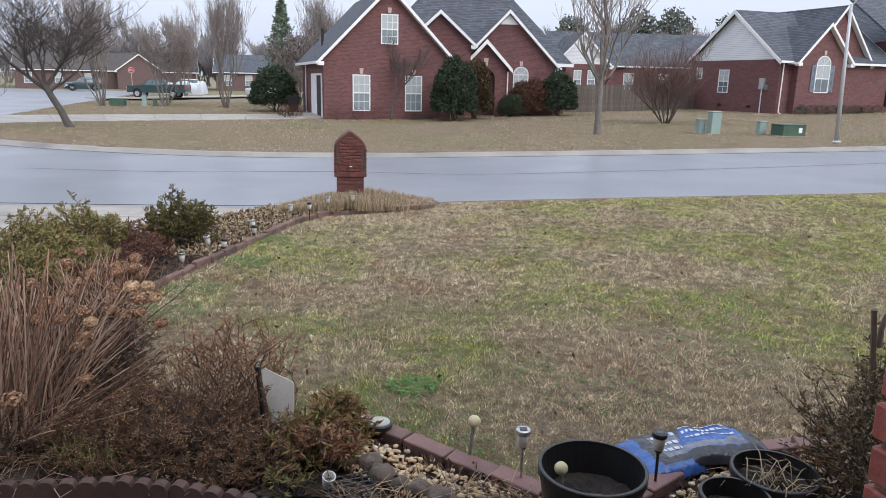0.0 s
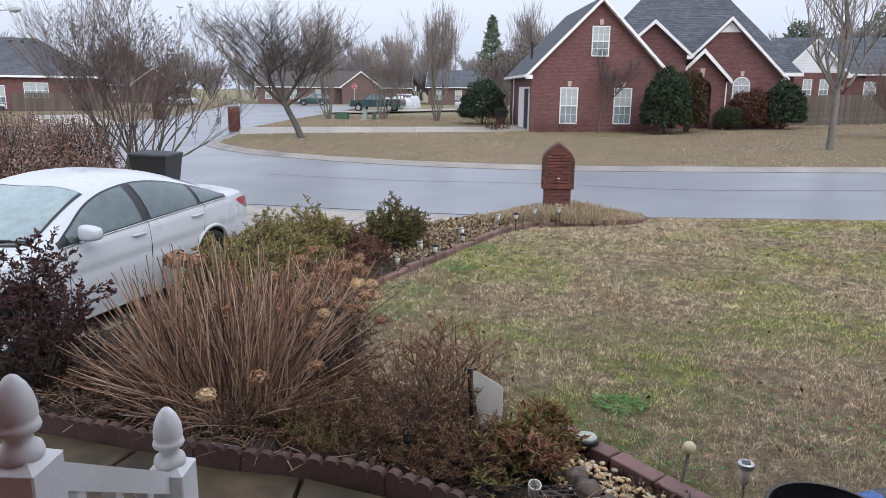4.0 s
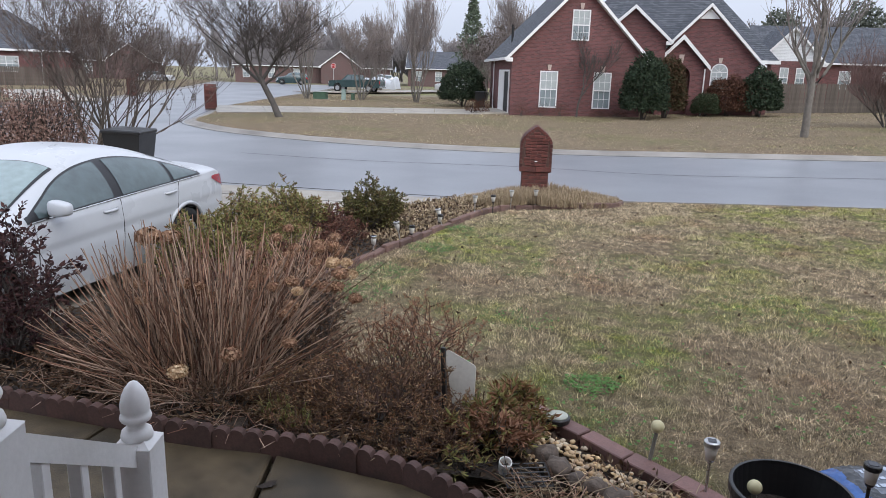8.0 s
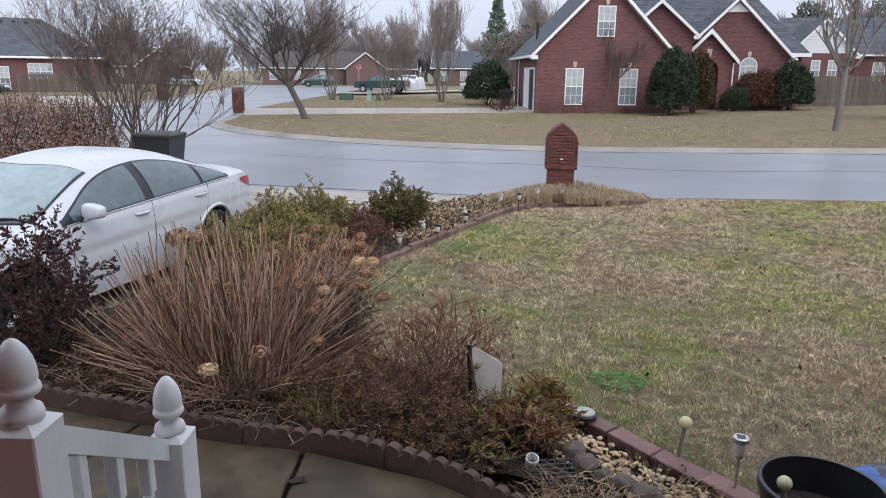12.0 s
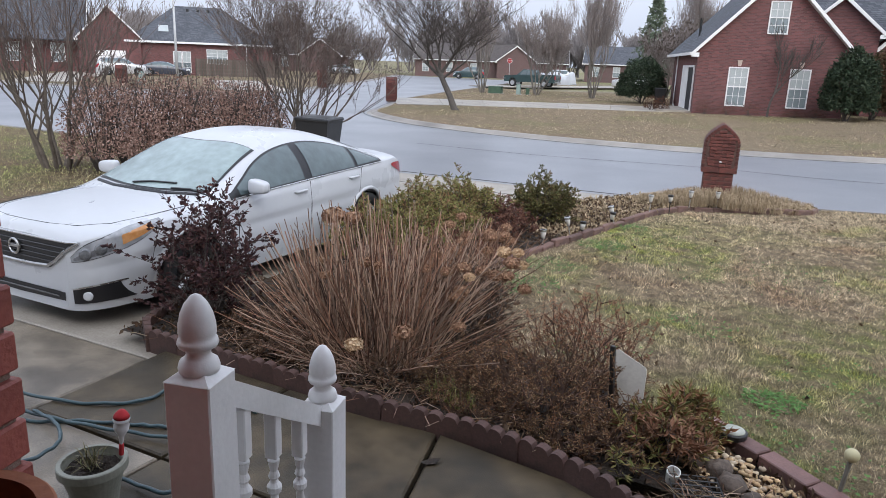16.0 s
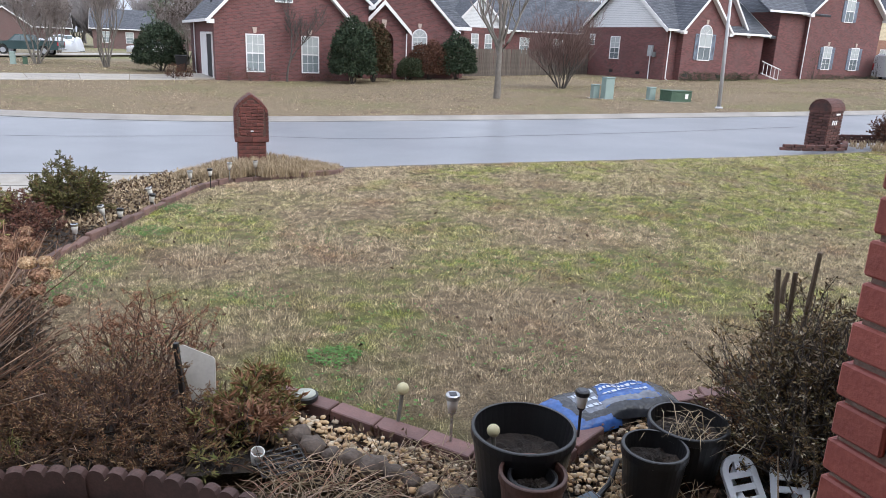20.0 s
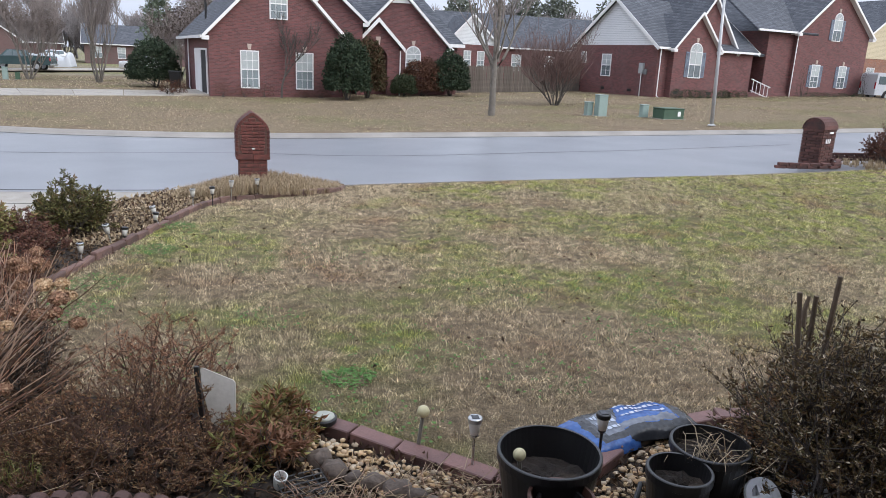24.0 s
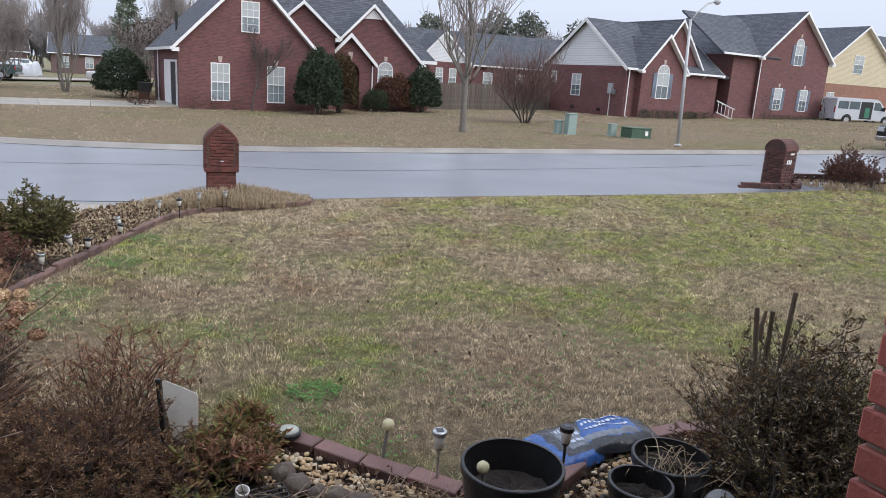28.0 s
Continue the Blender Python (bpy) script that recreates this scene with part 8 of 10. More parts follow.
# ---------------------------------------------------------------- trees and shrubs
def grow(seed, stems, levels, length, spread_, up, ratio=0.72, radius=0.06, kids=(2, 4), wiggle=0.18, sides=(7, 5, 4, 3, 3, 3), twig_level=3, start=(0.3, 1.0), taper=0.62, rmin=0.0025):
    """Branching tubes: thick wood in one mesh, twigs in another. stems: (base, direction, length, radius)."""
    rng = random.Random(seed)
    boles, wood, twigs, tips = [], Acc(), Acc(), []
    def rec(p, d, L, r, lev):
        n = 4 if lev < 2 else 3
        pts, rad = [p.copy()], [r]
        dd = d.copy()
        for k in range(n):
            dd = (dd + Vector((rng.uniform(-1, 1), rng.uniform(-1, 1), rng.uniform(-0.6, 0.8))) * wiggle + Vector((0, 0, up * 0.12))).normalized()
            pts.append(pts[-1] + dd * (L / n))
            rad.append(r * (1 - (1 - taper) * (k + 1) / n))
        if lev == 0:
            boles.append(Acc())
        (boles[-1] if lev == 0 else wood if lev < twig_level else twigs).tube(pts, rad, sides[min(lev, len(sides) - 1)], False)
        if lev >= levels:
            tips.append((pts[-1], dd))
            return
        c = rng.randint(*kids) + (1 if lev == 0 else 0)
        for k in range(c):
            t = start[0] + (start[1] - start[0]) * ((k + rng.random()) / c)
            f = t * n
            i = min(int(f), n - 1)
            q = pts[i].lerp(pts[i + 1], f - i)
            az = rng.uniform(0, 2 * math.pi)
            side = Vector((math.cos(az), math.sin(az), 0.15))
            nd = (dd * (1 - spread_) + side * spread_ + Vector((0, 0, up * 0.4))).normalized()
            rec(q, nd, L * ratio * rng.uniform(0.7, 1.15), max(rmin, rad[i] * 0.6), lev + 1)
        rec(pts[-1], (dd + Vector((rng.uniform(-1, 1), rng.uniform(-1, 1), 0.3)) * 0.2).normalized(), L * ratio, max(rmin, rad[-1] * 0.85), lev + 1)
    for b, d, L, r in stems:
        rec(Vector(b), Vector(d).normalized(), L, r, 0)
    return boles, wood, twigs, tips


def bare_tree(name, x, y, label, stems, seed, bark=BARK, twig=TWIG, group="", category="tree", seeds=0, **kw):
    th = thing(name, pose(x, y, gz(x, y) - 0.03), label, category, group)
    boles, w, t, tips = grow(seed, stems, length=1, **kw)
    for b in boles:
        part("trunk", b, bark, th, smooth=True)
    if w.v:
        tagged(part("branching", w, bark, th, smooth=True), kind="stuff")
    tagged(part("crown", t, twig, th, "bare twigs"), kind="stuff")
    if seeds:
        rng = random.Random(seed)
        a = Acc()
        for p, d in tips:
            if rng.random() < seeds:
                for _ in range(3):
                    q = p + Vector((rng.uniform(-1, 1), rng.uniform(-1, 1), rng.uniform(-1, 1))) * 0.05
                    s = rng.uniform(0.02, 0.045)
                    a.add([(q.x - s, q.y, q.z), (q.x + s, q.y - s, q.z), (q.x, q.y + s, q.z + s)], [(0, 1, 2)])
        tagged(part("seed_head", a, mat("dry_seed_heads", (0.11, 0.08, 0.062)), th, "dark dry seed heads"), kind="stuff")
    return th


def fan(n, lean, L, r, seed, spread_r=0.12):
    """Stems that rise in a vase from one root."""
    rng = random.Random(seed)
    out = []
    for k in range(n):
        an = 2 * math.pi * k / n + rng.uniform(-0.3, 0.3)
        l = lean * rng.uniform(0.4, 1.2)
        out.append(((spread_r * math.cos(an), spread_r * math.sin(an), 0), (l * math.cos(an), l * math.sin(an), 1), L * rng.uniform(0.75, 1.1), r * rng.uniform(0.7, 1.1)))
    return out


# paled twig colour stands in for haze before trees across the street
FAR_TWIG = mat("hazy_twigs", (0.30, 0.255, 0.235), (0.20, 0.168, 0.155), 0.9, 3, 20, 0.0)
# leaning broad tree on the corner across the street
lt = bare_tree("leaning_tree", -14.5, 30.2, "leaning bare tree with a wide low crown", [((-0.78, 0.05, 1.5), (-1.0, 0.1, 0.55), 2.0, 0.085), ((-0.82, 0.05, 1.62), (-0.45, 0.5, 1.0), 1.6, 0.08), ((-0.8, 0.05, 1.6), (0.55, 0.2, 1.0), 1.7, 0.085), ((-0.7, 0.05, 1.4), (0.9, -0.3, 0.75), 1.5, 0.06), ((-0.8, 0.05, 1.6), (-0.35, -0.6, 0.9), 1.5, 0.07)],
               11, levels=5, spread_=0.56, up=0.10, ratio=0.78, kids=(2, 3), twig_level=2, start=(0.3, 1.0), wiggle=0.18, rmin=0.008)
part("bole", Acc().tube([(0.06, 0, -0.05), (-0.02, 0, 0.12), (-0.28, 0.02, 0.7), (-0.55, 0.04, 1.15), (-0.82, 0.05, 1.66)], [0.21, 0.16, 0.135, 0.13, 0.12], 12, False), BARK, lt, smooth=True)
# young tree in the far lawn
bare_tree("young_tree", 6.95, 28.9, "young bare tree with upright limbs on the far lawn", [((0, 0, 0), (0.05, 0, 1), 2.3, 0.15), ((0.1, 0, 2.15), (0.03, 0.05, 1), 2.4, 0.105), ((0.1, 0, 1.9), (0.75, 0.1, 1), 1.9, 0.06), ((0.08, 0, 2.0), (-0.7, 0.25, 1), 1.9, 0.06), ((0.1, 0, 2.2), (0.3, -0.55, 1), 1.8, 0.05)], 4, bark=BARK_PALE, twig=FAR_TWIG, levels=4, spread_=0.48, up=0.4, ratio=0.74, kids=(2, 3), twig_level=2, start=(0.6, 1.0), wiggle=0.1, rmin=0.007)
# row of upright trees by the far driveway
BROWN_TWIG = mat("brown_twigs", (0.17, 0.105, 0.09), (0.10, 0.062, 0.055), 0.9, 3, 20, 0.0)
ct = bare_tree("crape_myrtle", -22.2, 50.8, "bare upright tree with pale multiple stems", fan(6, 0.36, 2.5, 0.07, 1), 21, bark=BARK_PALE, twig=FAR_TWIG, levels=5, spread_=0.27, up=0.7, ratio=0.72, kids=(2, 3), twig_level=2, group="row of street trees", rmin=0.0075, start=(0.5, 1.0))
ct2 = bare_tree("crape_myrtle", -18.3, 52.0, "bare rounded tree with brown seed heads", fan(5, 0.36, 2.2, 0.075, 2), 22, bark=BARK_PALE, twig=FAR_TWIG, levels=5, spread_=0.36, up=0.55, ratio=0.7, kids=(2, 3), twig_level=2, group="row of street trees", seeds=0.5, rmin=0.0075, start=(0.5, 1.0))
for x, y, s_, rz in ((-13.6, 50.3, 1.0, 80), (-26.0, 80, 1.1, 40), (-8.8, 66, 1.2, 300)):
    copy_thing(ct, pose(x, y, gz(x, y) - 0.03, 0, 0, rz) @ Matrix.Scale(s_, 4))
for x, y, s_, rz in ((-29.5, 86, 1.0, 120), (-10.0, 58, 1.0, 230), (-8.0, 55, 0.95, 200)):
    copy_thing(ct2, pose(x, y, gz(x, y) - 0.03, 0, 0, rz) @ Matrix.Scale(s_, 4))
# multi-stemmed trees beside the driveway
CRAPE_TWIG = mat("brown_crape_twigs", (0.135, 0.10, 0.085), (0.08, 0.06, 0.052), 0.9, 3, 20, 0.0)
CRAPE_BARK = mat("smooth_tan_bark", (0.16, 0.132, 0.108), (0.09, 0.074, 0.062), 0.85, 6, 40, 0.3)
bare_tree("crape_myrtle", -12.0, 8.7, "bare multi-stemmed tree beside the driveway hedge", fan(9, 0.58, 1.45, 0.042, 5, 0.22), 31, levels=4, spread_=0.42, up=0.3, ratio=0.78, kids=(2, 2), twig_level=2, start=(0.4, 1.0), seeds=0.3, bark=CRAPE_BARK, twig=CRAPE_TWIG, group="driveway trees", rmin=0.005)
bare_tree("crape_myrtle", -9.8, 12.75, "bare multi-stemmed tree at the end of the hedge", fan(11, 0.42, 1.5, 0.034, 6, 0.24), 32, levels=5, spread_=0.42, up=0.3, ratio=0.71, kids=(2, 2), twig_level=2, start=(0.4, 1.0), seeds=0.4, bark=CRAPE_BARK, twig=CRAPE_TWIG, group="driveway trees", rmin=0.0036)
bare_tree("bare_shrub", 12.0, 35.9, "bare twiggy shrub on the far lawn", fan(13, 0.85, 1.35, 0.035, 7, 0.15), 33, levels=4, spread_=0.45, up=0.3, ratio=0.8, kids=(2, 3), twig_level=2, twig=BROWN_TWIG, category="shrub", rmin=0.008)
bare_tree("wall_tree", -1.75, 38.75, "small bare tree trained up the brick wall", [((0, 0, 0), (0, 0, 1), 1.6, 0.06)], 34, levels=4, spread_=0.42, up=0.5, ratio=0.74, kids=(2, 3), twig_level=2, start=(0.6, 1.0), rmin=0.014, twig=TWIG)
# trees of the background, their haze painted into one pale bark and twig colour
HAZE_TWIG = mat("haze_paled_twigs", (0.30, 0.27, 0.265), (0.21, 0.19, 0.185), 0.95, 2, 10, 0.0)
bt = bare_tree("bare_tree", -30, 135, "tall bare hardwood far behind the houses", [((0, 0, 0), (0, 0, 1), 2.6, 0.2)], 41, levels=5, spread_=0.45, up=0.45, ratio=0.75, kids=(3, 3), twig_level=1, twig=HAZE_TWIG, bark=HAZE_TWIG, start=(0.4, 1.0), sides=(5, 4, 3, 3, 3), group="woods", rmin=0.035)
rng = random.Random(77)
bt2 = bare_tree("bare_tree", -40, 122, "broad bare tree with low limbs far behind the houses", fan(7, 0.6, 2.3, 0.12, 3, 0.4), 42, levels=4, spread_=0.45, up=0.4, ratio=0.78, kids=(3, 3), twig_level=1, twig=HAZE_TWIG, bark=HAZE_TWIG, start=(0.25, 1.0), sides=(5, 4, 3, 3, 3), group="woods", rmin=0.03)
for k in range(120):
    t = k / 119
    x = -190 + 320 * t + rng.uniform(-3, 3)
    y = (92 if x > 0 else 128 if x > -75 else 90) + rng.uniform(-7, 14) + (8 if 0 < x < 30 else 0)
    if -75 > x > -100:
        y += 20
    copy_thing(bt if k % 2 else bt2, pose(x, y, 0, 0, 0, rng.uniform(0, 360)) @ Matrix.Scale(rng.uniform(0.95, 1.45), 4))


def leaf_cloud(acc, pts, size, rng, shape=0.45, droop=0.0):
    """A small folded leaf at each point."""
    for p in pts:
        d = Vector((rng.gauss(0, 1), rng.gauss(0, 1), rng.gauss(0.2, 0.8) - droop)).normalized()
        s = d.cross(Vector((rng.gauss(0, 1), rng.gauss(0, 1), rng.gauss(0, 1)))).normalized()
        u = d.cross(s)
        L = size * rng.uniform(0.6, 1.3)
        w = L * shape
        a, b, c, e = p, p + d * L * 0.5 + s * w * 0.5 + u * w * 0.2, p + d * L, p + d * L * 0.5 - s * w * 0.5 + u * w * 0.2
        acc.add([tuple(a), tuple(b), tuple(c), tuple(e)], [(0, 1, 2), (0, 2, 3)])


def shell_points(n, rx, ry, rz, rng, lumps=6, seed=0, inner=0.35, flat=0.15):
    """Points near the skin of a lumpy bush, thinner inside."""
    out = []
    while len(out) < n:
        d = Vector((rng.gauss(0, 1), rng.gauss(0, 1), rng.gauss(0, 1))).normalized()
        if d.z < -0.55:
            continue
        k = 1 + 0.22 * noise.noise(d * 2.2 + Vector((seed, 0, 0))) + 0.12 * noise.noise(d * 6 + Vector((0, seed, 0)))
        r = k * (1 - inner * rng.random() ** 2.2)
        f = r
        if d.z < 0:  # clipped bushes stay broad to the ground
            f = r * (0.9 + 0.1 * (1 + d.z)) / max(0.25, math.hypot(d.x, d.y))
        p = Vector((d.x * rx * f, d.y * ry * f, rz * 0.75 + d.z * rz * (r if d.z > 0 else 0.75) * (1.25 if d.z > 0 else 1.0)))
        if p.z > 0.0:
            out.append(p)
    return out


def leafy_bush(name, x, y, rx, ry, h, leaves, size, material, label, seed, stems=7, group="", category="shrub", z=None, stemmat=TWIG, inner=0.35, shape=0.45):
    th = thing(name, pose(x, y, gz(x, y) if z is None else z), label, category, group)
    rng = random.Random(seed)
    a = Acc()
    pts = shell_points(leaves, rx, ry, h / 2, rng, seed=seed, inner=inner)
    leaf_cloud(a, pts, size, rng, shape)
    tagged(part("foliage", a, material, th), kind="stuff")
    for k in range(stems):
        p = pts[rng.randrange(len(pts))]
        b = Acc().tube([(rng.uniform(-0.12, 0.12) * rx, rng.uniform(-0.12, 0.12) * ry, -0.02), (p.x * 0.45, p.y * 0.45, p.z * 0.55), tuple(p)], [0.012 + 0.01 * h, 0.008 + 0.004 * h, 0.003], 5, False)
        part("stem", b, stemmat, th)
    return th


HOLLY = foliage("holly_leaves", [(0.022, 0.036, 0.022), (0.036, 0.056, 0.032), (0.06, 0.075, 0.045), (0.018, 0.028, 0.02)], 0.42)
HOLLY_RED = foliage("bronze_green_leaves", [(0.05, 0.04, 0.02), (0.09, 0.05, 0.03), (0.045, 0.055, 0.025)], 0.55)
BRONZE = foliage("bronze_hedge_leaves", [(0.085, 0.038, 0.026), (0.13, 0.065, 0.04), (0.06, 0.032, 0.024), (0.10, 0.05, 0.03)], 0.6)
HEDGE_LEAF = foliage("dry_brown_hedge_leaves", [(0.30, 0.185, 0.15), (0.20, 0.12, 0.10), (0.42, 0.29, 0.24), (0.12, 0.08, 0.068)], 0.65)
BOX_LEAF = foliage("boxwood_leaves", [(0.03, 0.045, 0.025), (0.05, 0.06, 0.03), (0.04, 0.05, 0.03)], 0.55)
OLIVE_LEAF = foliage("olive_green_leaves", [(0.12, 0.13, 0.042), (0.20, 0.195, 0.065), (0.28, 0.25, 0.11), (0.22, 0.12, 0.068), (0.085, 0.085, 0.036)], 0.5)
YEW_LEAF = foliage("olive_yew_leaves", [(0.06, 0.062, 0.024), (0.12, 0.118, 0.045), (0.19, 0.17, 0.072), (0.045, 0.045, 0.02), (0.17, 0.105, 0.05)], 0.5)
BARB_LEAF = foliage("dark_red_leaves", [(0.11, 0.048, 0.038), (0.17, 0.08, 0.056), (0.08, 0.04, 0.034), (0.22, 0.13, 0.09)], 0.6)
PURPLE_LEAF = foliage("purple_black_leaves", [(0.035, 0.018, 0.022), (0.06, 0.03, 0.03), (0.10, 0.05, 0.045), (0.028, 0.016, 0.02)], 0.45)
AZALEA_LEAF = foliage("rusty_evergreen_leaves", [(0.20, 0.09, 0.048), (0.13, 0.07, 0.038), (0.30, 0.165, 0.092), (0.085, 0.052, 0.03), (0.36, 0.24, 0.14), (0.15, 0.105, 0.052)], 0.55)
RUST_TIP = foliage("rusty_leaf_tips", [(0.30, 0.15, 0.09), (0.21, 0.11, 0.07), (0.37, 0.22, 0.14)], 0.65)
PIERIS_LEAF = foliage("pieris_leaves", [(0.16, 0.17, 0.055), (0.27, 0.25, 0.095), (0.24, 0.11, 0.06), (0.30, 0.17, 0.10), (0.10, 0.11, 0.04)], 0.45)

def twig_shrub(name, x, y, rx, ry, h, n, leaf, size, label, seed, per=14, twigmat=TWIG, shape=0.3, low=0.5, group="", dome=0.55, z=0.01):
    """Crooked stems that fork, with leaves in tufts towards the ends of the twigs."""
    th = thing(name, pose(x, y, gz(x, y) + z), label, "shrub", group)
    rng_ = random.Random(seed)
    a, b = Acc(), Acc()
    V = lambda k: Vector((rng_.gauss(0, k), rng_.gauss(0, k), rng_.gauss(0, k * 0.6)))
    def tuft(p, q, count):
        ax = (q - p).normalized()
        for _ in range(count):
            t = rng_.random() ** 0.55
            c = p.lerp(q, t) + V(0.006)
            d = (ax * 0.7 + V(0.75)).normalized()
            s_ = d.cross(V(1.0)).normalized()
            u = d.cross(s_)
            L = size * rng_.uniform(0.55, 1.3)
            w = L * shape * 0.5
            m_ = c + d * (L * 0.5) + u * (w * 0.4)
            a.add([tuple(c), tuple(m_ + s_ * w), tuple(c + d * L), tuple(m_ - s_ * w)], [(0, 1, 2), (0, 2, 3)])
    for k in range(max(6, n // 4)):
        an, rr = rng_.uniform(0, 6.28), math.sqrt(rng_.random())
        tx_, ty_ = rx * rr * math.cos(an), ry * rr * math.sin(an)
        hh = h * (1 - dome * rr * rr) * rng_.uniform(0.72, 1.06) * (1 + 0.22 * noise.noise(Vector((tx_ * 6, ty_ * 6, seed))))
        if rng_.random() < 0.25:
            hh *= rng_.uniform(0.4, 0.8)
        p0, p3 = Vector((tx_ * 0.25, ty_ * 0.25, 0)), Vector((tx_, ty_, hh))
        sway = 0.05 * h + 0.02
        p1, p2 = p0.lerp(p3, 0.36) + V(sway) + Vector((tx_, ty_, 0)) * 0.12, p0.lerp(p3, 0.7) + V(sway)
        b.tube([p0, p1, p2, p3], [0.006, 0.0048, 0.0035, 0.0018], 3, False)
        tuft(p2, p3, per)
        for _ in range(3):
            t = low + (0.95 - low) * rng_.random()
            q = p0.lerp(p1, t / 0.36) if t < 0.36 else p1.lerp(p2, (t - 0.36) / 0.34) if t < 0.7 else p2.lerp(p3, (t - 0.7) / 0.3)
            d = ((p3 - p0).normalized() * 0.45 + V(0.6) + Vector((0, 0, 0.28))).normalized()
            e = q + d * (h * rng_.uniform(0.16, 0.36))
            e.z = max(e.z, 0.02)
            b.tube([q, q.lerp(e, 0.5) + V(0.012), e], [0.0034, 0.0026, 0.0014], 3, False)
            tuft(q.lerp(e, 0.25), e, per)
    tagged(part("branching", b, twigmat, th), kind="stuff")
    tagged(part("foliage", a, leaf, th), kind="stuff")
    return th


# shrubs round the gabled house
leafy_bush("holly_bush", -9.5, 46.6, 1.45, 1.45, 2.75, 8400, 0.17, HOLLY, "clipped dark green holly by the garage", 51)
leafy_bush("holly_bush", 1.6, 38.3, 1.15, 1.1, 3.15, 9200, 0.17, HOLLY, "tall clipped dark green holly against the gable", 52)
leafy_bush("holly_bush", 2.75, 40.2, 1.0, 1.0, 3.1, 6400, 0.17, HOLLY_RED, "tall bronze-green holly beside the entry", 53)
leafy_bush("boxwood", 5.05, 42.6, 0.75, 0.6, 1.25, 4000, 0.12, BOX_LEAF, "low clipped grey-green boxwood", 54)
leafy_bush("hedge_bush", 6.25, 43.4, 1.3, 0.8, 2.1, 6000, 0.14, BRONZE, "clipped bronze-brown shrub under the arched window", 55)
leafy_bush("holly_bush", 8.0, 43.6, 1.1, 1.0, 2.5, 6800, 0.17, HOLLY, "dark green holly at the house corner", 56)
for k, (x, y, r) in enumerate(((-7.4, 39.3, 0.42), (-6.85, 39.0, 0.42))):
    leafy_bush("low_shrub", x, y, r, r, 0.75, 900, 0.06, BRONZE, "small round bronze shrub by the driveway", 60 + k, group="bronze shrubs")
for k, x in enumerate((-4.6, -3.6, -2.6, -0.6, 0.4)):
    leafy_bush("low_shrub", x, 39.05 + (x + 1.9) * 0.287, 0.5, 0.35, 0.75 if k < 3 else 0.45, 500, 0.05, BRONZE, "thin reddish shrub along the brick wall", 70 + k, group="wall shrubs", inner=0.8)
for k in range(9):
    u = 0.6 + 0.85 * k
    x, y = 22.3 + u * 0.951 + 0.31, 45.9 + u * 0.309 - 1.25 - (0.4 if k < 6 else -0.2)
    leafy_bush("low_shrub", x, y, 0.42, 0.4, 0.7, 500, 0.07, BOX_LEAF if k % 3 else HOLLY, "low dark shrub along the brick foundation", 80 + k, group="foundation shrubs", z=0.45)
for k in range(10):
    u = 13.6 + 0.85 * k
    leafy_bush("low_shrub", 22.3 + u * 0.951 + 0.31, 45.9 + u * 0.309 - 1.2, 0.45, 0.4, 0.75 if k not in (0, 9) else 2.6, 450, 0.07, HOLLY, "low dark shrub along the brick foundation" if k not in (0, 9) else "narrow dark conifer at the house corner", 90 + k, group="foundation shrubs", z=0.45)
twig_shrub("round_shrub", 13.15, 15.1, 0.5, 0.48, 0.9, 520, BARB_LEAF, 0.04, "dark red twiggy shrub in the brick border", 101, 22, shape=0.45, low=0.15)
twig_shrub("round_shrub", 13.65, 14.75, 0.36, 0.34, 0.75, 120, BARB_LEAF, 0.045, "small dark red shrub in the brick border", 102, 20, shape=0.45, low=0.15)

# brown hedge between the driveways
hedge = thing("driveway_hedge", pose(0, 0, 0), "overgrown hedge with dry brown leaves", "hedge")
rng = random.Random(9)
hp = [(-11.1, 8.9), (-11.0, 10.0), (-10.85, 11.0), (-10.75, 11.9), (-10.7, 12.6)]
for k in range(9):
    t = k / 8 * (len(hp) - 1)
    i = min(int(t), len(hp) - 2)
    x, y = hp[i][0] + (hp[i + 1][0] - hp[i][0]) * (t - i), hp[i][1] + (hp[i + 1][1] - hp[i][1]) * (t - i)
    a = Acc()
    hgt = 1.6 - 0.015 * k + rng.uniform(-0.12, 0.12)
    leaf_cloud(a, shell_points(4600 if k < 5 else 3400, 0.72, 0.6, hgt / 2, rng, seed=k, inner=0.45), 0.05, rng, 0.55)
    b = Acc()
    for q in range(40):
        an, ll = rng.uniform(0, 6.28), rng.uniform(0.3, 0.9)
        b.tube([(0.1 * math.cos(an), 0.1 * math.sin(an), 0), (ll * 0.6 * math.cos(an), ll * 0.6 * math.sin(an), hgt * 0.6), (ll * math.cos(an), ll * math.sin(an), hgt * rng.uniform(0.8, 1.15))], [0.012, 0.008, 0.003], 4, False)
    cl = part("clump", a, HEDGE_LEAF, hedge, m=pose(x, y, gz(x, y)))
    part("branching", b, TWIG, cl)

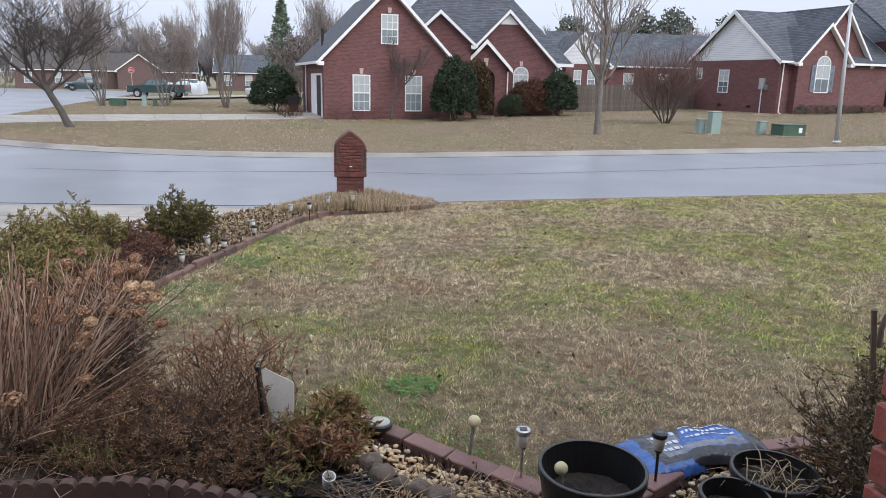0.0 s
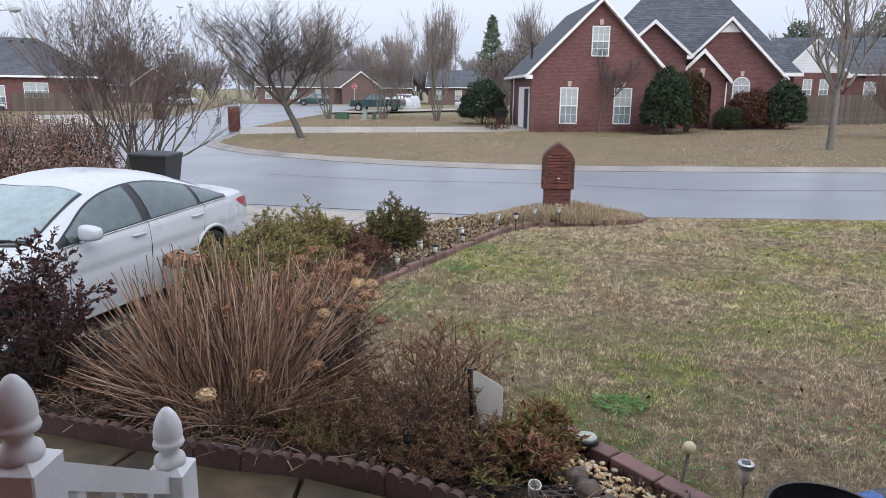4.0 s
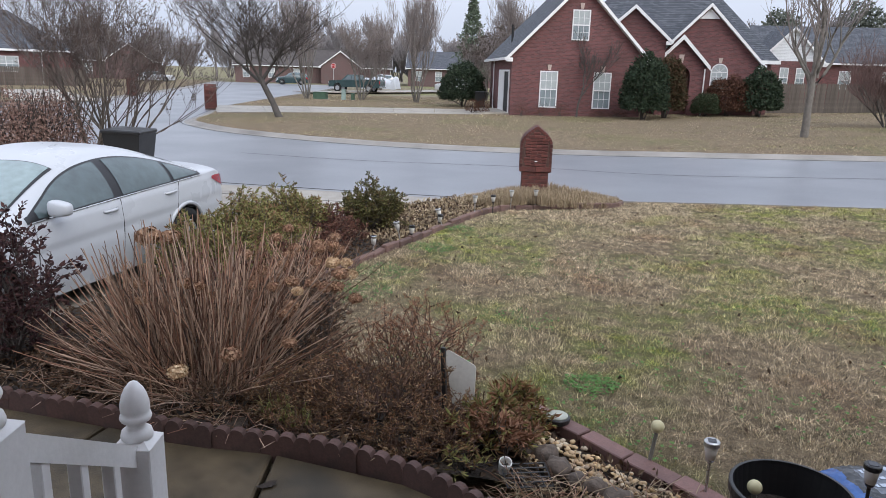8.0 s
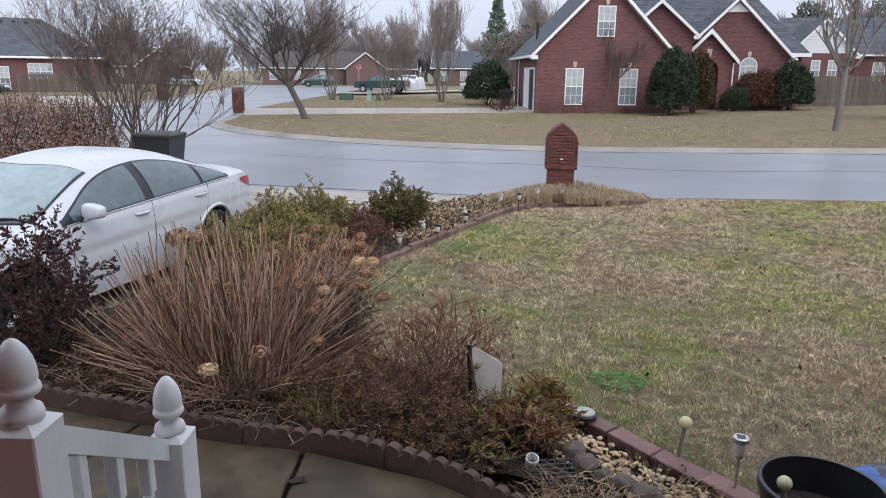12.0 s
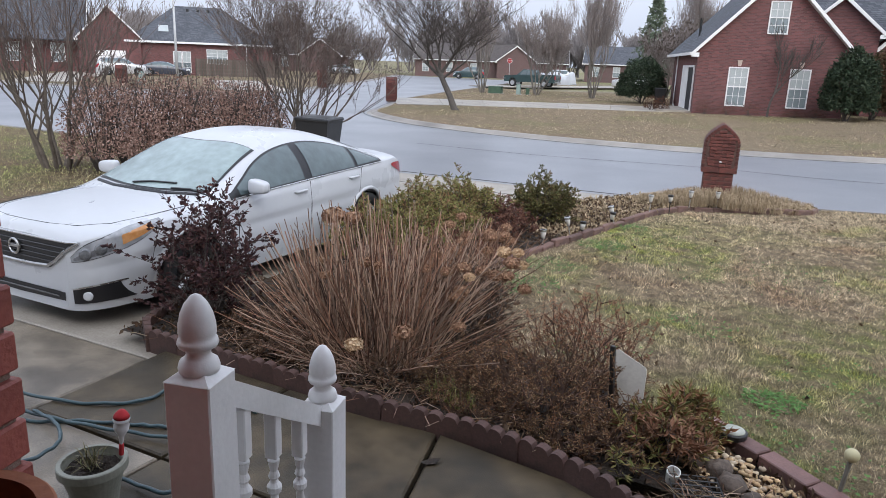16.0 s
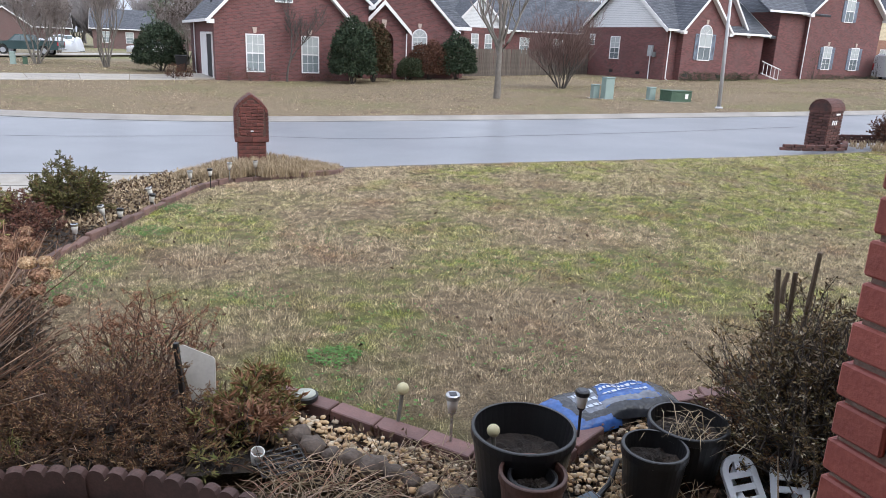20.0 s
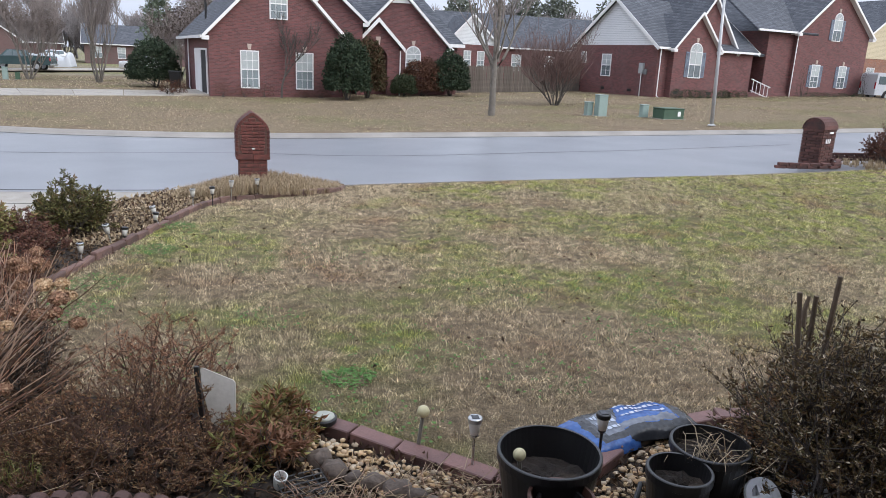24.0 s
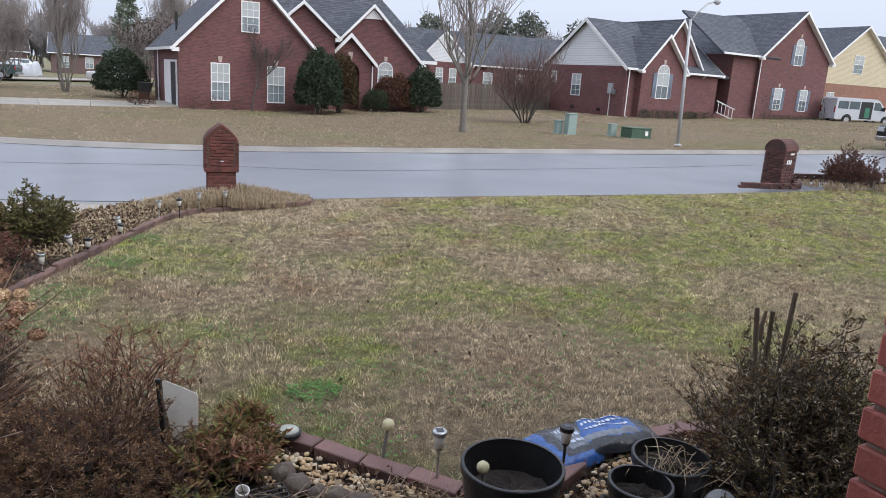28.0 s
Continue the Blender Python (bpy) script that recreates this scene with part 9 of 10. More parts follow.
# conifer and evergreens of the background, haze put into their pale greens
def conifer(x, y, h, r, seed, label="green conifer above the roofs"):
    th = thing("conifer", pose(x, y, 0), label, "tree")
    rng_ = random.Random(seed)
    part("trunk", Acc().tube([(0, 0, 0), (0, 0, h)], [0.2, 0.03], 7), BARK, th)
    a = Acc()
    pts = []
    for k in range(2600):
        t = rng_.random() ** 0.8
        z_ = h * (0.12 + 0.88 * t)
        rr = r * (1 - t) ** 0.8 * (0.6 + 0.4 * rng_.random()) * (1 + 0.25 * math.sin(z_ * 5))
        an = rng_.uniform(0, 6.28)
        pts.append(Vector((rr * math.cos(an), rr * math.sin(an), z_)))
    leaf_cloud(a, pts, 0.5, rng_, 0.35)
    part("crown", a, foliage("haze_paled_needles", [(0.11, 0.145, 0.10), (0.16, 0.19, 0.135), (0.13, 0.155, 0.115)], 0.7), th)


conifer(-17.8, 92, 11.0, 2.6, 1)
for k, (x, y, h) in enumerate(((30, 105, 12.5), (36, 108, 13), (44, 106, 12), (52, 110, 12.5), (22, 112, 12), (64, 108, 11))):
    th = thing("evergreen_tree", pose(x, y, 0), "tall evergreen behind the houses", "tree", "background evergreens")
    rng_ = random.Random(200 + k)
    part("trunk", Acc().tube([(0, 0, 0), (0.1, 0, h * 0.8)], [0.25, 0.08], 7), BARK, th)
    a = Acc()
    leaf_cloud(a, [p + Vector((0, 0, h * 0.42)) for p in shell_points(2200, 3.0, 3.0, h * 0.28, rng_, seed=k, inner=0.6)], 0.6, rng_, 0.5)
    part("crown", a, foliage("haze_paled_evergreen", [(0.13, 0.145, 0.115), (0.17, 0.18, 0.15), (0.10, 0.115, 0.095)], 0.7), th)

# ---------------------------------------------------------------- near planting bed
twig_shrub("evergreen_shrub", -2.97, 9.3, 0.40, 0.38, 0.68, 420, YEW_LEAF, 0.05, "rounded green shrub in the bed", 110, 26, shape=0.3, low=0.15, dome=0.5)
for k, (x, y, h, w) in enumerate(((-3.7, 8.2, 0.70, 0.52), (-3.95, 7.5, 0.66, 0.52), (-3.5, 7.3, 0.58, 0.48), (-4.05, 6.7, 0.60, 0.5), (-3.45, 6.5, 0.52, 0.45), (-3.95, 8.75, 0.5, 0.4))):
    twig_shrub("olive_shrub", x, y, w, w * 0.95, h, 400, OLIVE_LEAF, 0.05, "olive-green shrub with bronze tips", 120 + k, 24, shape=0.28, low=0.15, group="olive shrubs", dome=0.4)
for k, (x, y, h, w) in enumerate(((-3.42, 8.85, 0.46, 0.38), (-3.12, 8.4, 0.40, 0.36), (-3.1, 7.7, 0.36, 0.38), (-3.15, 6.75, 0.42, 0.42), (-2.95, 7.15, 0.3, 0.3), (-3.3, 5.9, 0.5, 0.42))):
    twig_shrub("barberry", x, y, w, w, h, 190, BARB_LEAF, 0.034, "dark red twiggy barberry in the bed", 130 + k, 24, shape=0.4, low=0.15, group="barberries")
twig_shrub("loropetalum", -4.05, 4.3, 0.48, 0.42, 1.02, 250, PURPLE_LEAF, 0.043, "purple-black leaved shrub beside the driveway", 140, 20, shape=0.5, low=0.15, dome=0.4)

# big dried hydrangea: cane fan with spent flower heads
hyd = thing("dried_hydrangea", pose(-2.55, 4.42, 0.0), "large dormant hydrangea with bare canes and dry heads", "shrub")
CANE = foliage("hydrangea_canes", [(0.44, 0.255, 0.17), (0.09, 0.052, 0.038), (0.57, 0.395, 0.285), (0.16, 0.09, 0.065), (0.46, 0.34, 0.26), (0.05, 0.032, 0.026), (0.38, 0.20, 0.135)], 0.6)
rng = random.Random(15)
canes = Acc()
tips = []
for k in range(540):
    an = rng.uniform(0, 2 * math.pi)
    low_cane = rng.random() < 0.26
    ln_ = rng.uniform(0.7, 2.4) if low_cane else abs(rng.gauss(0, 0.36))
    br = 0.34 * math.sqrt(rng.random())
    bx, by = br * 1.25 * math.cos(an) + rng.gauss(0, 0.06), br * math.sin(an) + rng.gauss(0, 0.06)
    d = Vector((math.cos(an) * ln_, math.sin(an) * ln_, 1)).normalized()
    L = rng.uniform(0.6, 1.0) + (0.22 if ln_ < 0.35 else 0.0) * rng.random()
    pts = [Vector((bx, by, 0))]
    for q in range(4):
        d = (d + Vector((rng.uniform(-1, 1), rng.uniform(-1, 1), rng.uniform(-0.25, 0.45))) * 0.15).normalized()
        pts.append(pts[-1] + d * L / 4)
    r0 = rng.uniform(0.0032, 0.0056) * (0.75 if low_cane else 1.0)
    canes.tube(pts, [r0, r0 * 0.96, r0 * 0.88, r0 * 0.8, r0 * 0.68], 5, True)
    tips.append((pts[-1], d))
    if rng.random() < 0.4:
        q = pts[rng.choice((2, 3))]
        e = (d + Vector((rng.uniform(-1, 1), rng.uniform(-1, 1), 0.2)) * 0.5).normalized()
        canes.tube([q, q + e * 0.1, q + e * 0.2 + Vector((0, 0, 0.03))], [r0 * 0.75, r0 * 0.65, r0 * 0.5], 4, True)
tagged(part("cane_fan", canes, CANE, hyd, "brown bare canes"), kind="stuff")
HEAD = foliage("dry_flower_heads", [(0.34, 0.19, 0.12), (0.19, 0.10, 0.065), (0.44, 0.28, 0.18), (0.12, 0.07, 0.048)], 0.75)
HEAD_PALE = foliage("pale_dry_flower_head", [(0.56, 0.40, 0.25), (0.44, 0.28, 0.16), (0.66, 0.52, 0.35)], 0.75)


def flower_head(parent, p, r, material, seed):
    rng_ = random.Random(seed)
    a = Acc()
    for q in range(230):
        d = Vector((rng_.gauss(0, 1), rng_.gauss(0, 1), rng_.gauss(0.25, 0.8))).normalized()
        c = Vector((d.x, d.y, d.z * 0.7)) * r * rng_.uniform(0.7, 1.08)
        s = d.cross(Vector((0.3, 0.2, 0.9))).normalized()
        u = d.cross(s)
        w = r * 0.2
        tw = rng_.uniform(0, 6.28)
        s, u = s * math.cos(tw) + u * math.sin(tw), u * math.cos(tw) - s * math.sin(tw)
        a.add([tuple(c - s * w), tuple(c - u * w + d * 0.006), tuple(c + s * w), tuple(c + u * w + d * 0.006)], [(0, 1, 2), (0, 2, 3)])
    part("flower_head", a, material, parent, "dry flower head", m=pose(*p))


heads = [(0.28, -0.72, 0.40, 0.055, 1), (0.56, -0.62, 0.50, 0.06, 0), (0.02, -0.05, 0.66, 0.05, 0), (0.80, -0.35, 0.50, 0.042, 0), (-0.62, 0.35, 0.90, 0.085, 0), (-0.5, 0.44, 0.88, 0.07, 0), (-0.72, 0.42, 0.86, 0.06, 0)]
hr = random.Random(6)
heads += [(hr.uniform(0.25, 0.95), hr.uniform(-0.1, 0.9), hr.uniform(0.46, 0.82), hr.uniform(0.036, 0.055), 1 if k % 5 == 0 else 0) for k in range(24)]
heads += [(hr.uniform(-0.5, 0.2), hr.uniform(-0.5, 0.2), hr.uniform(0.55, 0.9), hr.uniform(0.03, 0.045), 0) for _ in range(6)]
for k, (x, y, z_, r, pale) in enumerate(heads):
    flower_head(hyd, (x, y, z_), r, HEAD_PALE if pale else HEAD, 300 + k)
    part("flower_stem", Acc().tube([(x * 0.35, y * 0.35, 0.1), (x * 0.75, y * 0.75, z_ * 0.7), (x, y, z_)], 0.004, 4), CANE, hyd)
# second, smaller hydrangea behind it, towards the lawn
hy2 = thing("dried_hydrangea", pose(-2.55, 6.05, 0.0), "smaller dormant hydrangea with dark withered heads", "shrub")
canes = Acc()
for k in range(110):
    an, ln_ = rng.uniform(0, 6.28), rng.uniform(0.2, 1.1)
    d = Vector((math.cos(an) * ln_, math.sin(an) * ln_, 1)).normalized()
    p, pts = Vector((rng.gauss(0, 0.14), rng.gauss(0, 0.14), 0)), []
    pts = [p, p + d * 0.25, p + d * 0.48 + Vector((rng.gauss(0, 0.03), rng.gauss(0, 0.03), 0)), p + d * 0.7 + Vector((rng.gauss(0, 0.05), rng.gauss(0, 0.05), 0.02))]
    canes.tube(pts, [0.006, 0.005, 0.004, 0.0025], 4, False)
tagged(part("cane_fan", canes, CANE, hy2), kind="stuff")
for k in range(16):
    an, rr = rng.uniform(0, 6.28), rng.uniform(0.15, 0.5)
    flower_head(hy2, (rr * math.cos(an), rr * math.sin(an), rng.uniform(0.4, 0.68)), 0.05, HEAD, 340 + k)

RUST_TWIG = mat("reddish_twigs", (0.13, 0.075, 0.052), (0.075, 0.044, 0.034), 0.9, 3, 20, 0.0)
DEAD = foliage("dead_brown_leaves", [(0.16, 0.092, 0.058), (0.09, 0.053, 0.036), (0.24, 0.155, 0.10), (0.06, 0.038, 0.028), (0.34, 0.25, 0.19)], 0.75)
twig_shrub("azalea", -1.25, 4.25, 0.72, 0.46, 0.44, 640, AZALEA_LEAF, 0.021, "low azalea with rusty brown winter leaves", 150, 16, RUST_TWIG, low=0.25, dome=0.4)
twig_shrub("azalea", -1.12, 4.72, 0.42, 0.30, 0.68, 170, RUST_TIP, 0.024, "upright twiggy azalea with rust-coloured tips", 151, 22, RUST_TWIG, dome=0.4)
twig_shrub("azalea", -1.75, 4.1, 0.34, 0.26, 0.3, 200, AZALEA_LEAF, 0.021, "low azalea with rusty brown winter leaves", 152, 14, RUST_TWIG, low=0.25)
twig_shrub("azalea", -0.75, 4.0, 0.34, 0.24, 0.32, 200, AZALEA_LEAF, 0.021, "low azalea with rusty brown winter leaves", 156, 14, RUST_TWIG, low=0.25)
for k, (x, y, rx_, ry_, h_) in enumerate(((-1.5, 3.88, 0.36, 0.16, 0.22), (-0.95, 3.84, 0.34, 0.16, 0.22))):
    twig_shrub("azalea", x, y, rx_, ry_, h_, 130, AZALEA_LEAF, 0.021, "low azalea spilling over the edging", 170 + k, 12, RUST_TWIG, low=0.25)
for k, (x, y, rx_, ry_, h_) in enumerate(((-3.45, 4.25, 0.45, 0.32, 0.2), (-3.1, 4.05, 0.4, 0.2, 0.16), (-2.1, 4.05, 0.4, 0.2, 0.18), (-2.0, 4.95, 0.34, 0.34, 0.46), (-2.15, 5.4, 0.3, 0.34, 0.5), (-3.4, 5.2, 0.5, 0.4, 0.4))):
    twig_shrub("perennial_clump", x, y, rx_, ry_, h_, 260, DEAD, 0.034, "withered brown perennials among the hydrangea canes", 180 + k, 12, low=0.1)
twig_shrub("pieris", -0.52, 4.1, 0.28, 0.22, 0.30, 130, PIERIS_LEAF, 0.055, "small pieris with green and rusty leaves", 153, 18, shape=0.24)
twig_shrub("pieris", -0.40, 4.25, 0.22, 0.20, 0.31, 90, PIERIS_LEAF, 0.055, "small pieris with green and rusty leaves", 154, 16, shape=0.24)
twig_shrub("pieris", -0.42, 3.98, 0.20, 0.16, 0.28, 80, RUST_TIP, 0.05, "small pieris with rusty withered leaves", 157, 14, shape=0.26)
twig_shrub("seedling", -0.56, 3.78, 0.16, 0.1, 0.16, 26, foliage("yellow_green_leaves", [(0.16, 0.17, 0.055), (0.25, 0.22, 0.085), (0.22, 0.14, 0.07)], 0.5), 0.05, "small green leafy plant by the edging", 155, 5, shape=0.22)
twig_shrub("perennial_clump", -2.75, 5.9, 0.42, 0.5, 0.34, 260, DEAD, 0.04, "withered brown perennials at the lawn edge", 158, 14, low=0.2)
twig_shrub("perennial_clump", -2.95, 6.6, 0.36, 0.4, 0.30, 200, DEAD, 0.04, "withered brown perennials at the lawn edge", 159, 14, low=0.2)
# evergreen with leaf clumps and sawn stumps by the porch pillar
GARD = foliage("dull_evergreen_leaves", [(0.10, 0.07, 0.034), (0.16, 0.11, 0.052), (0.26, 0.18, 0.09), (0.08, 0.075, 0.034), (0.46, 0.39, 0.28), (0.10, 0.06, 0.034), (0.05, 0.04, 0.024)], 0.25)
twig_shrub("gardenia", 2.72, 3.5, 0.62, 0.55, 1.02, 980, GARD, 0.031, "dull green evergreen shrub beside the porch", 160, 22, shape=0.36, low=0.12)
twig_shrub("gardenia", 2.36, 3.28, 0.3, 0.2, 0.95, 420, GARD, 0.027, "dull green evergreen shrub beside the porch", 163, 20, shape=0.36, low=0.12, dome=0.2)
twig_shrub("gardenia", 2.46, 3.22, 0.36, 0.24, 0.9, 460, GARD, 0.027, "dull green evergreen shrub beside the porch", 162, 20, shape=0.36, low=0.12)
twig_shrub("gardenia", 2.42, 3.52, 0.42, 0.36, 0.78, 400, AZALEA_LEAF, 0.026, "rusty evergreen shrub beside the porch", 161, 20, shape=0.32, low=0.12)
cut = thing("cut_stems", pose(2.25, 3.4, 0.0), "sawn-off bare shrub stems standing upright", "stump")
CUTW = mat("cut_stem_bark", (0.14, 0.10, 0.065), (0.09, 0.065, 0.045), 0.85, 9, 50, 0.5)
for k, (x0, y0, x1, y1, z1) in enumerate(((0.02, 0.0, -0.09, 0.0, 1.18), (0.05, 0.05, 0.03, 0.03, 1.15), (0.08, 0.02, 0.12, 0.0, 1.26))):
    part("stem", Acc().tube([(x0, y0, 0), ((x0 + x1) / 2 + 0.01, (y0 + y1) / 2, z1 * 0.6), (x1, y1, z1)], [0.018, 0.015, 0.012], 8), CUTW, cut)
part("stem", Acc().tube([(-0.04, 0, 1.0), (-0.03, 0.02, 1.08), (-0.01, 0.03, 1.15)], [0.014, 0.012, 0.009], 6), CUTW, cut)

# dry grasses and litter as loose cover
def blades(acc, x, y, z, n, h, spread_, rng_, w=0.003):
    """Arching narrow leaves that rise from one foot."""
    for _ in range(n):
        an = rng_.uniform(0, 6.28)
        l = spread_ * rng_.uniform(0.2, 1.0)
        bx, by = x + rng_.gauss(0, spread_ * 0.2), y + rng_.gauss(0, spread_ * 0.2)
        c, s = math.cos(an), math.sin(an)
        ox, oy = -s * w, c * w
        hh = h * rng_.uniform(0.5, 1.1)
        mx_, my_, mz_ = bx + c * l * 0.5, by + s * l * 0.5, z + hh * 0.85
        acc.add([(bx - ox, by - oy, z), (bx + ox, by + oy, z), (mx_ - ox * 0.8, my_ - oy * 0.8, mz_), (mx_ + ox * 0.8, my_ + oy * 0.8, mz_), (bx + c * l, by + s * l, z + hh * (0.75 if l > 0.1 else 1.0))], [(0, 1, 3, 2), (2, 3, 4)])


STRAW = foliage("dry_straw", [(0.36, 0.28, 0.18), (0.27, 0.20, 0.125), (0.46, 0.37, 0.25), (0.20, 0.14, 0.095)], 0.8)
rng = random.Random(55)
a = Acc()
for k in range(900):
    t = rng.random()
    x = -2.3 + 2.55 * t
    y = 11.95 + 0.75 * t + rng.uniform(-0.75, 0.75) * (1 - abs(2 * t - 1) ** 2 * 0.6)
    blades(a, x, y, gz(x, y) + 0.1 * max(0, 1 - abs(t - 0.45) * 2.2), 16, 0.20 * (1 - 0.5 * abs(2 * t - 1)), 0.11, rng, 0.003)
tagged(part("dry_groundcover", a, STRAW), "tan dormant groundcover round the mailbox", "grass", kind="stuff")
a = Acc()
for k in range(160):
    x, y = rng.uniform(12.0, 15.0), rng.uniform(14.2, 15.3)
    blades(a, x, y, gz(x, y), 14, 0.16, 0.1, rng, 0.005)
tagged(part("dry_groundcover", a, STRAW), "tan dormant groundcover in the brick border", "grass", kind="stuff")
LITTER = foliage("leaf_litter", [(0.07, 0.042, 0.028), (0.11, 0.068, 0.042), (0.04, 0.027, 0.02), (0.16, 0.108, 0.07), (0.03, 0.021, 0.016)], 0.8)
a = Acc()
def in_bed(x, y):
    inside = False
    n = len(bed_pts)
    for i in range(n):
        (x1, y1), (x2, y2) = bed_pts[i], bed_pts[(i + 1) % n]
        if (y1 > y) != (y2 > y) and x < (x2 - x1) * (y - y1) / (y2 - y1) + x1:
            inside = not inside
    return inside
n = 0
while n < 16000:
    x, y = rng.uniform(-4.4, 3.7), rng.uniform(2.4, 12.8)
    if in_bed(x, y):
        leaf_cloud(a, [Vector((x, y, gz(x, y) + rng.uniform(0.02, 0.06)))], 0.05, rng, 0.5)
        n += 1
tagged(part("leaf_litter", a, LITTER), "brown leaf litter over the mulch", "litter", kind="stuff")
a = Acc()
for k in range(260):
    x, y = rng.uniform(-0.35, 0.75), rng.uniform(3.15, 3.75)
    an, L = rng.uniform(0, 6.28), rng.uniform(0.08, 0.3)
    d = Vector((math.cos(an), math.sin(an), rng.uniform(0.0, 0.45)))
    p = Vector((x, y, 0.03))
    a.tube([p, p + d * L * 0.5 + Vector((0, 0, 0.02)), p + d * L], [0.003, 0.0025, 0.0015], 3, False)
for k in range(120):
    x, y = rng.uniform(1.3, 3.0), rng.uniform(2.5, 3.2)
    an, L = rng.uniform(0, 6.28), rng.uniform(0.1, 0.35)
    p = Vector((x, y, 0.03))
    d = Vector((math.cos(an), math.sin(an), rng.uniform(0.0, 0.6)))
    a.tube([p, p + d * L * 0.5 + Vector((0, 0, 0.02)), p + d * L], [0.003, 0.0025, 0.0015], 3, False)
for k in range(520):
    x, y = rng.uniform(-4.0, -1.7), rng.uniform(3.85, 5.4)
    an, L = rng.uniform(0, 6.28), rng.uniform(0.1, 0.45)
    p = Vector((x, y, 0.03))
    d = Vector((math.cos(an), math.sin(an), rng.uniform(0.0, 0.35)))
    a.tube([p, p + d * L * 0.5 + Vector((0, 0, 0.02)), p + d * L], [0.003, 0.0025, 0.0015], 3, False)
sw = Acc()
for k in range(900):
    x, y = (rng.uniform(-0.3, 0.85), rng.uniform(3.0, 3.75)) if k < 600 else (rng.uniform(1.05, 1.8), rng.uniform(2.6, 3.3))
    an, L = rng.uniform(0, 6.28), rng.uniform(0.06, 0.26)
    p = Vector((x, y, 0.03))
    d = Vector((math.cos(an), math.sin(an), rng.uniform(0.0, 0.5)))
    sw.tube([p, p + d * L * 0.5 + Vector((0, 0, 0.02)), p + d * L], [0.0026, 0.002, 0.0013], 3, False)
for k in range(300):
    x, y = rng.gauss(-2.3, 0.55), rng.uniform(3.74, 4.3)
    an, L = rng.uniform(0, 6.28), rng.uniform(0.08, 0.34)
    p = Vector((x, y, 0.04))
    d = Vector((math.cos(an), math.sin(an), rng.uniform(0.0, 0.4)))
    (sw if k % 6 == 0 else a).tube([p, p + d * L * 0.5 + Vector((rng.gauss(0, 0.02), rng.gauss(0, 0.02), 0.02)), p + d * L], [0.003, 0.0025, 0.0015], 3, False)
tagged(part("dead_stalk_scatter", sw, STRAW), "pale dead stalks strewn over the bed", "litter", kind="stuff")
tagged(part("dead_twigs", a, CANE), "dead twigs and stalks on the bed", "litter", kind="stuff")
pg = thing("dried_grass", pose(1.85, 3.45, 0.24), "dried strap leaves hanging over the black pots", "plant")
a = Acc()
blades(a, 0, 0, 0, 46, 0.14, 0.3, rng, 0.003)
part("blades", a, STRAW, pg)
pg = thing("dried_twigs", pose(0.67, 1.16, 1.43), "pale dry twigs in the terracotta pot", "plant")
a = Acc()
for k in range(14):
    an, l0 = rng.uniform(0, 6.28), rng.uniform(0.08, 0.17)
    d = Vector((math.cos(an) * 0.9, math.sin(an) * 0.9, rng.uniform(0.3, 1.0))).normalized()
    p = Vector((rng.gauss(0, 0.03), rng.gauss(0, 0.03), 0))
    q = p + d * l0 + Vector((rng.gauss(0, 0.015), rng.gauss(0, 0.015), 0))
    a.tube([p, p.lerp(q, 0.5) + Vector((rng.gauss(0, 0.01), rng.gauss(0, 0.01), 0.01)), q], [0.0022, 0.0018, 0.0012], 4, False)
tagged(part("twig_tangle", a, STRAW, pg), kind="stuff")
pg = thing("dried_grass", pose(-2.76, 2.25, 0.2), "short dry stems in the pot", "plant")
a = Acc()
blades(a, 0, 0, 0, 40, 0.1, 0.14, rng, 0.003)
part("blades", a, foliage("green_dry_stems", [(0.1, 0.11, 0.05), (0.2, 0.16, 0.1)], 0.8), pg)
tuft = Acc()
for x, y in ((-1.72, 3.95), (-1.62, 3.92), (-1.82, 3.97)):
    blades(tuft, x, y, 0.02, 40, 0.18, 0.16, rng, 0.0028)
tagged(part("grass_tufts", tuft, foliage("yellow_green_blades", [(0.16, 0.17, 0.05), (0.25, 0.22, 0.09), (0.10, 0.12, 0.04)], 0.6)), "yellow-green grass tufts over the edging", "grass", kind="stuff")

